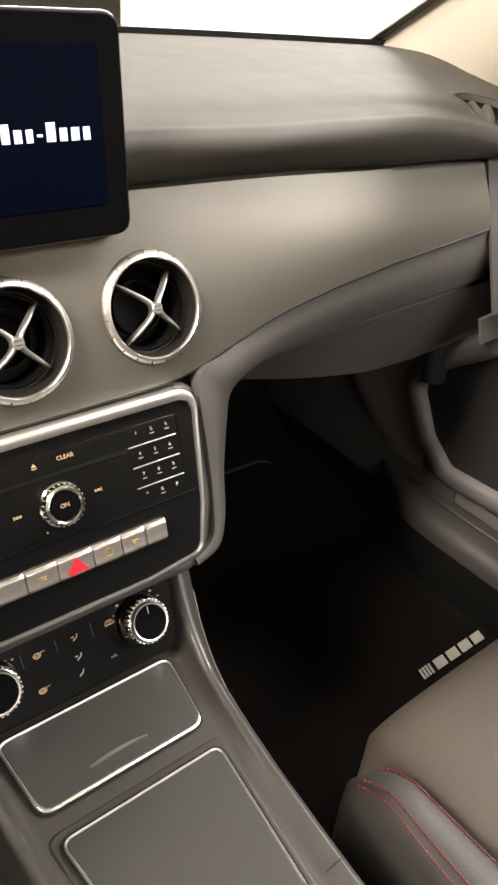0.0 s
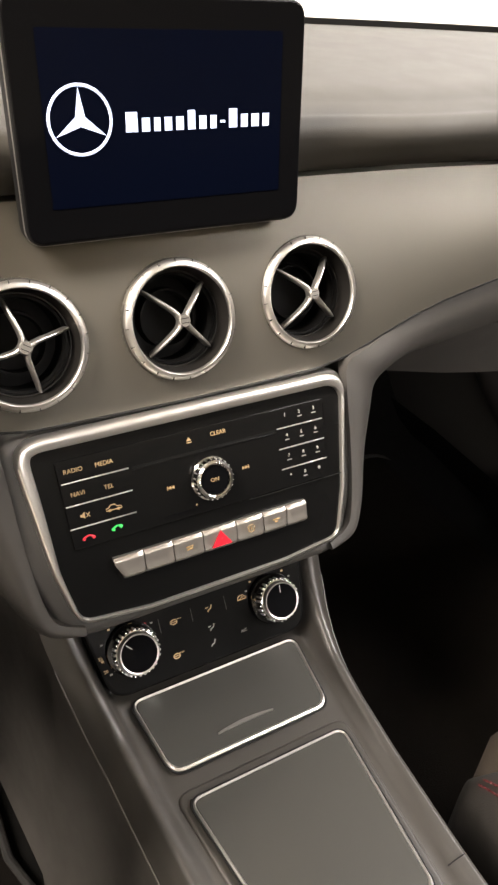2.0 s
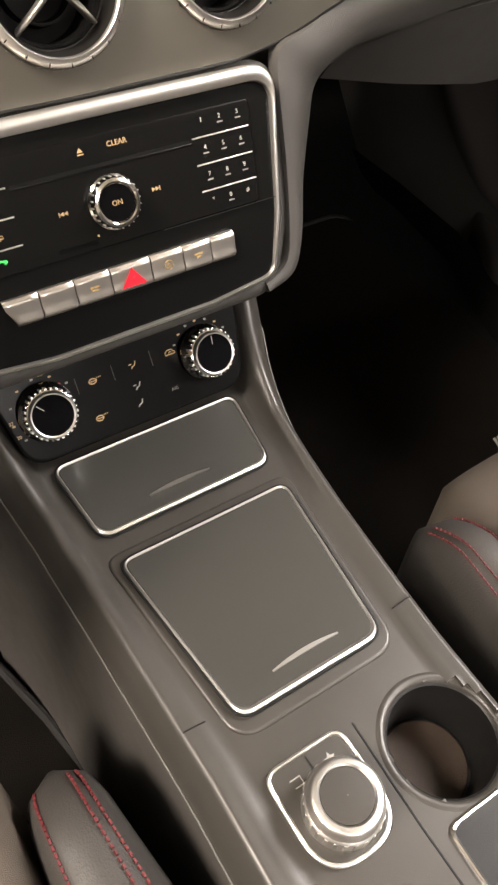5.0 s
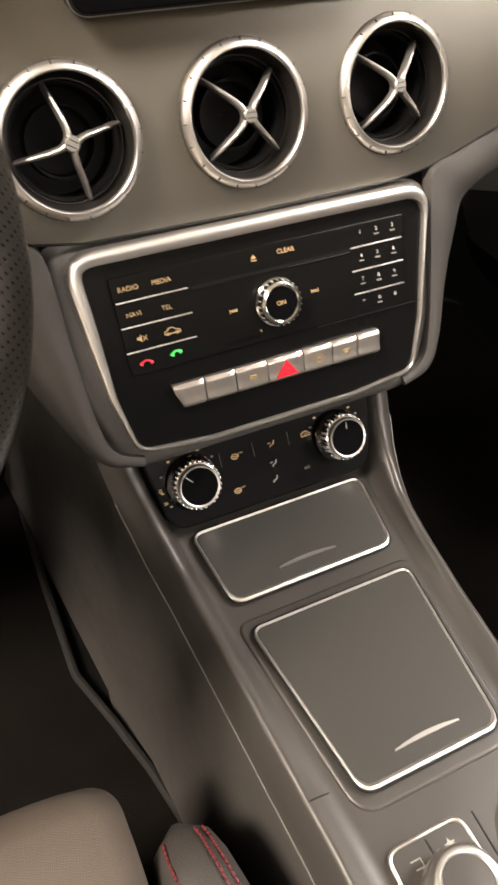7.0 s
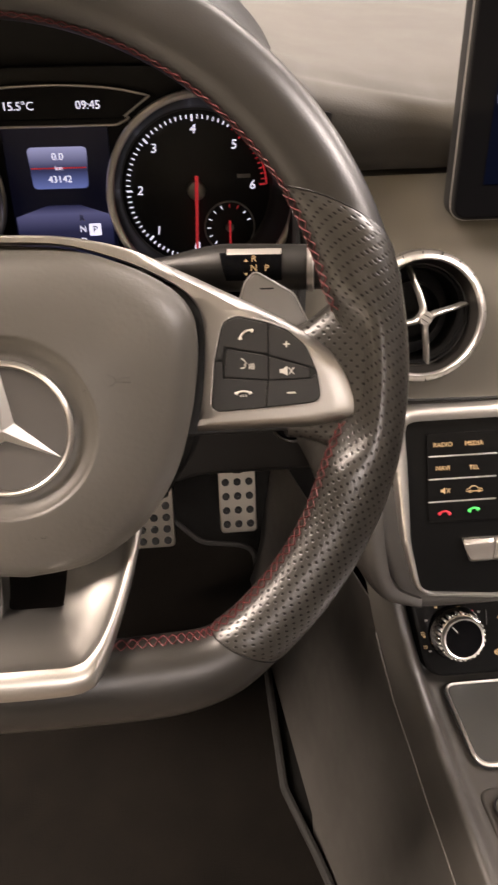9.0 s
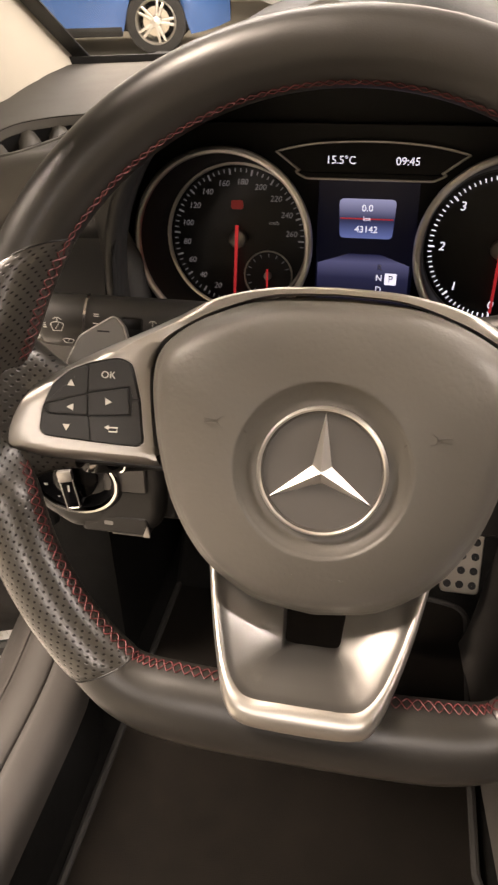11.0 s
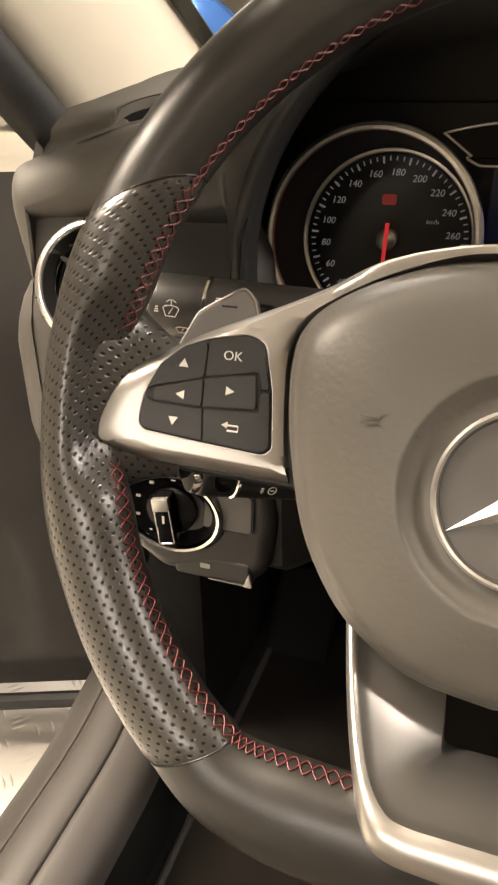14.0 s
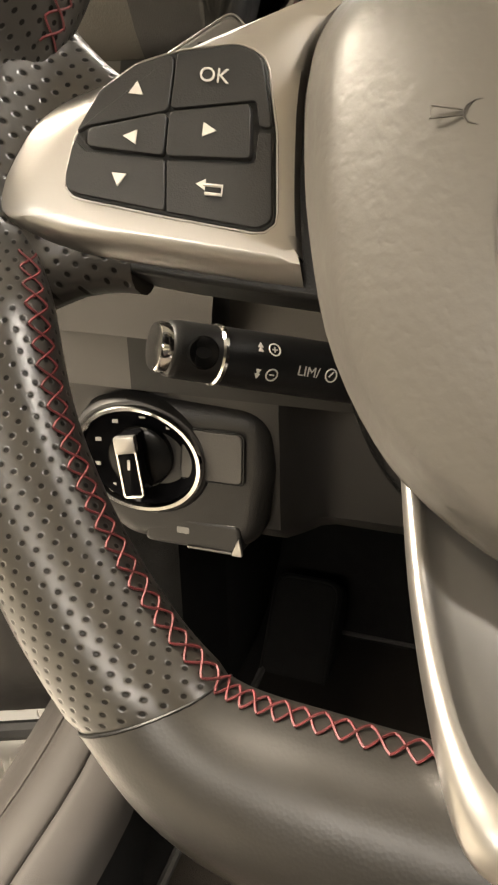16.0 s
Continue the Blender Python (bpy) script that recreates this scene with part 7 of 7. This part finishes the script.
    win = [(p.x, p.y) for p in win] + [(p.x, p.y) for p in rounded([(0.0575, 0.0530), (0.046, 0.0478), (-0.046, 0.0478), (-0.0565, 0.0530)], 0.008, 4)]
    t = part("top_display", plate(win, 0.004, 0.010, 0.001), GLOSS, ic, "slim dark status window")
    part("frame", sweep([(x, y, 0.0105) for x, y in anticlockwise([Vector(p) for p in win])], circle(0.0009, 6), True), SATIN, t)
    lettering("15.5\u00b0C", 0.0078, WHITELIT, t, (-0.021, 0.0608, 0.0103))
    lettering("09:45", 0.0078, WHITELIT, t, (0.027, 0.0608, 0.0103))
    lamp = part("brake_lamp", plate(rounded([(-0.0048, -0.0034), (0.0048, -0.0034), (0.0048, 0.0034), (-0.0048, 0.0034)], 0.002), -0.0026, -0.0022, 0.0001), WARNLAMP, ic, "dim red warning lamp", pose(-0.101, 0.0255, 0), smooth=False)


instruments()


def light_switch():
    ls = thing("light_switch", frame_at((-0.589, 0.0430, 0.687), 6, 8), "round chrome-ringed headlamp switch", "switch")
    oval = Matrix.Rotation(radians(-16), 4, "Z") @ Matrix.Diagonal((1.02, 0.82, 1, 1))
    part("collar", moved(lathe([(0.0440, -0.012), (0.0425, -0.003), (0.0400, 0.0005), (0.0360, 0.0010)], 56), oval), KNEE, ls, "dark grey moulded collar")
    part("ring", moved(lathe([(0.0385, 0.000), (0.0384, 0.0040), (0.0370, 0.0056), (0.0348, 0.0052), (0.0338, 0.0030), (0.0330, -0.001)], 56), oval), CHROME, ls, "bright chrome ring")
    part("dish", moved(lathe([(0.0338, 0.0012), (0.026, -0.003), (0.020, -0.005), (0.0002, -0.005)], 48), oval), GLOSS, ls, "glossy black dish")
    part("dial", lathe([(0.0195, -0.006), (0.0190, 0.001), (0.0165, 0.0026), (0.0002, 0.003)], 36), PIANO, ls)
    g = part("grip", moved(box(0.0125, 0.036, 0.018, (0, 0, 0.010), 0.0026), pose(0, 0, 0, 0, 0, 8)), GLOSS, ls, "black turning grip")
    part("grip_edge", moved(sweep([(p.x, p.y, 0.0188) for p in rounded([(-0.0055, -0.0172), (0.0055, -0.0172), (0.0055, 0.0172), (-0.0055, 0.0172)], 0.002)], circle(0.0009, 6), True), pose(0, 0, 0, 0, 0, 8)), CHROME, g, "chrome edge")
    part("grip_top", moved(box(0.0125, 0.010, 0.006, (0, 0.0135, 0.0175), 0.0016), pose(0, 0, 0, 0, 0, 8)), SATIN, g)
    part("grip_mark", box(0.0016, 0.006, 0.0003, (0, 0.002, 0.0192)), MARK, g)
    for k in range(6):
        a = radians(50 + 36 * k)
        part("symbol", box(0.0034, 0.0022, 0.0004, (0.0275 * math.cos(a), 0.0245 * math.sin(a), -0.0012)), MARK, ls)
    pod = rounded([(-0.062, -0.030), (-0.030, -0.052), (0.052, -0.052), (0.060, 0.0), (0.057, 0.036), (-0.02, 0.040), (-0.060, 0.036)], 0.024, 8)
    part("pod", moved(plate(pod, -0.026, -0.0035, 0.011, steps=7), pose(0.018, -0.004, 0, 0, -6, 0)), KNEE, ls, "smooth dark grey moulded pod", auto=80)
    cb = thing("blank_cover", frame_at((-0.546, 0.0495, 0.690), 6), "dark grey blank cover beside the headlamp switch", "cover")
    part("cover", plate(rounded([(-0.020, -0.0145), (0.018, -0.0145), (0.018, 0.0150), (-0.018, 0.0150)], [0.001, 0.004, 0.004, 0.001]), -0.006, 0.0014, 0.0008), PLASTIC, cb)
    part("joint", sweep([(p.x, p.y, 0.0004) for p in rounded([(-0.020, -0.0152), (0.0187, -0.0152), (0.0187, 0.0157), (-0.018, 0.0157)], 0.004)], circle(0.0006, 5), True), BLACK, cb)
    pb = thing("parking_brake_handle", frame_at((-0.553, 0.0480, 0.6400), 8), "black parking brake handle with a silver edge", "handle")
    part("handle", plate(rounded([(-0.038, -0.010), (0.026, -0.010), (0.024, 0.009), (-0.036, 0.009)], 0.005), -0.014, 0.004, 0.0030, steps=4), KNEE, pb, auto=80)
    part("edge", box(0.030, 0.0016, 0.0016, (0.006, -0.0088, 0.0042), 0.0005), PADDLE, pb)
    part("corner", plate(rounded([(0.019, -0.0100), (0.0262, -0.0100), (0.0238, 0.0030)], 0.0012, 3), 0.003, 0.0052, 0.0006), SATIN, pb, smooth=False)
    part("mark", plate(rounded([(-0.016, -0.001), (-0.008, -0.001), (-0.008, 0.003), (-0.016, 0.003)], 0.001, 3), 0.004, 0.0043, 0.0001), GREYPRINT, pb, smooth=False)


light_switch()
ig = thing("ignition_switch", frame_at((-0.198, 0.028, 0.732), 10), "round black ignition switch with a bright ring", "switch")
part("ring", lathe([(0.0185, -0.004), (0.0184, 0.003), (0.0172, 0.0042), (0.0160, 0.003), (0.0155, -0.002)], 40), CHROME, ig, "bright ring")
part("barrel", lathe([(0.0157, -0.004), (0.0155, 0.001), (0.0120, 0.0018), (0.0002, 0.0018)], 32), GLOSS, ig)
part("slot", box(0.0022, 0.012, 0.0006, (0, 0, 0.0019), 0.0002), DARKHOLE, ig)

# --- footwell ---


def pedal(name, m, w, h, cols, rows, label):
    p = thing(name, m, label, "pedal", "pedals")
    part("plate", plate(rounded([(-w / 2, -h / 2), (w / 2, -h / 2), (w / 2, h / 2), (-w / 2, h / 2)], 0.008), -0.006, 0.0, 0.0015), STEEL, p, "brushed steel plate")
    part("lever", moved(box(0.014, 0.02, 0.22, (0, h * 0.3, -0.10), 0.004), pose(0, 0, 0, 12, 0, 0)), BLACK, p)
    stud = None
    for i in range(cols):
        for j in range(rows):
            u, v = (i - (cols - 1) / 2) * w / cols * 0.95, (j - (rows - 1) / 2) * h / rows * 0.95
            if stud is None:
                stud = part("stud", lathe([(0.0052, -0.001), (0.0050, 0.0018), (0.0040, 0.0028), (0.0002, 0.0028)], 14), RUBBER, p, "black rubber stud", pose(u, v, 0))
            else:
                c = new("stud", stud.data)
                c.parent = p
                c.matrix_local = pose(u, v, 0)


pedal("throttle_pedal", frame_at((-0.219, 0.335, 0.411), 22), 0.050, 0.125, 3, 6, "steel accelerator pedal with black rubber studs")
pedal("brake_pedal", frame_at((-0.347, 0.300, 0.400), 20), 0.085, 0.085, 5, 5, "steel brake pedal with black rubber studs")
rest = thing("foot_rest", frame_at((-0.590, 0.40, 0.250), 40), "black carpeted foot rest", "foot rest")
rim = rounded([(-0.045, -0.11), (0.045, -0.11), (0.045, 0.10), (-0.045, 0.10)], 0.022)
part("pad", plate(rim, -0.05, 0.0, 0.01, steps=3), CARPET, rest)
part("edge", sweep([(p.x * 0.9, p.y * 0.95, 0.001) for p in rim], circle(0.0016, 6), True), CARPET, rest)


def floor_mat(m, outline, name_bars, label):
    mt = thing("floor_mat", m, label, "floor mat", "floor mats")
    o = rounded(outline, 0.035, 6)
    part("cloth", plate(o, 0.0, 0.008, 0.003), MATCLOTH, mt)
    part("binding", sweep([(p.x, p.y, 0.007) for p in o], circle(0.0052, 8), True), PIPING, mt, "stitched edge binding")
    if name_bars:
        for k in range(8):
            w = 0.004 if k < 4 else 0.022
            u = 0.015 * k * 0.42 if k < 4 else 0.030 + (k - 4) * 0.028
            part("badge_bar", plate([(u, -0.008), (u + w, -0.008), (u + w + 0.005, 0.008), (u + 0.005, 0.008)], 0.0085, 0.0092, 0.0003), GREYPRINT, mt, "pale badge bar", pose(*name_bars, 0, 0, 0), smooth=False)


floor_mat(pose(-0.40, 0.10, 0.222), [(-0.229, -0.55), (0.262, -0.55), (0.262, -0.29), (0.247, -0.217), (0.229, -0.155), (0.206, -0.085), (0.205, 0.06), (0.212, 0.31), (0.13, 0.325), (0.085, 0.385), (-0.229, 0.385)], None, "black velour driver's floor mat with bound edge")
floor_mat(pose(0.42, 0.10, 0.222), [(-0.22, -0.55), (0.262, -0.55), (0.262, 0.0), (0.255, 0.14), (0.22, 0.36), (-0.21, 0.36)], (0.075, -0.182, 0), "black velour passenger floor mat with a pale badge")

# --- seats ---


def seat(s):
    st = thing("front_seat", pose(s * 0.37, -0.19, 0.20), "front seat with a brown-grey cushion and red-stitched black bolsters", "seat", "front seats")
    low = Matrix.Translation((-s * 0.37, 0.19, -0.20))
    rows = []
    for t in [0.06 * (k / 10) ** 2 for k in range(10)] + list(np.linspace(0.06, 1, 22)):
        y = -0.196 - 0.60 * t
        front = math.sqrt(max(0, 1 - (1 - min(1, t / (0.10 if s < 0 else 0.19))) ** 2))
        corner = 0.034 * (1 - math.sqrt(max(0.0, 1 - (1 - min(1, t / 0.06)) ** 2)))
        ring = []
        for k in range(21):
            a = -1 + 2 * k / 20
            edge = 1 - 0.14 * abs(a) ** 8
            ring.append((s * 0.37 + a * (0.173 - 0.008 * (1 - front) - corner), y, 0.401 + (0.104 + 0.010 * math.cos(a * 1.3)) * (0.55 - 0.15 * (s > 0) + (0.45 + 0.15 * (s > 0)) * front) * edge - 0.05 * t))
        rows.append([(s * 0.37 - 0.172 + corner, y, 0.24)] + ring + [(s * 0.37 + 0.172 - corner, y, 0.24)])
    rows.insert(0, [(x, y + 0.001, 0.24) for x, y, z in rows[0]])
    part("cushion", moved(grid(rows), low), SEATCLOTH, st, "brown-grey suede-like cushion", auto=80)
    for e in (-1, 1):
        def bolster(t):
            grow = smoothstep(0.0, 0.28, t)
            return s * 0.37 + e * ((0.203 if s < 0 else 0.195) + 0.008 * grow), (-0.244 if s < 0 else -0.222) - 0.58 * t, 0.027 + 0.010 * grow, 0.082 + 0.026 * smoothstep(0, 0.10, t), 0.397 + 0.014 * smoothstep(0.05, 0.5, t)
        rows = []
        for t in np.linspace(0, 1, 36):
            cx, y, w, h, zc = bolster(t)
            nose = math.sqrt(max(0.05, 1 - (1 - min(1, t / 0.05)) ** 2))
            rows.append([(cx + w * nose * math.copysign(abs(math.cos(a)) ** 0.6, math.cos(a)), y, zc + h * (0.55 + 0.45 * nose) * math.copysign(abs(math.sin(a)) ** 0.7, math.sin(a))) for a in np.linspace(0, 2 * math.pi, 29)[:-1]])
        b = part("bolster", moved(grid(rows, close_v=True, cap=True), low), SEATLEATHER, st, "black leather bolster", auto=80)
        for off in (-0.55, 0.35, 0.55):
            line = []
            for t in np.linspace(0.03, 0.9, 60):
                cx, y, w, h, zc = bolster(t)
                nose = math.sqrt(max(0.05, 1 - (1 - min(1, t / 0.05)) ** 2))
                a = math.acos(math.copysign(abs(off) ** (1 / 0.6), off))
                line.append(Vector((cx + e * w * nose * off, y, zc + h * (0.55 + 0.45 * nose) * math.sin(a) ** 0.7 + 0.0006)))
            dashes = []
            for k in range(50):
                for q in (0.0, 0.5):
                    dashes.append(sweep([line[k].lerp(line[k + 1], q), line[k].lerp(line[k + 1], q + 0.34)], circle(0.0010, 5)))
            tagged(part("stitching", moved(join(*dashes), low), STITCH, b, "red stitching"), kind="stuff")
    part("base", moved(box(0.42, 0.50, 0.10, (s * 0.37, -0.50, 0.27), 0.02), low), BLACK, st)


seat(-1)
seat(1)
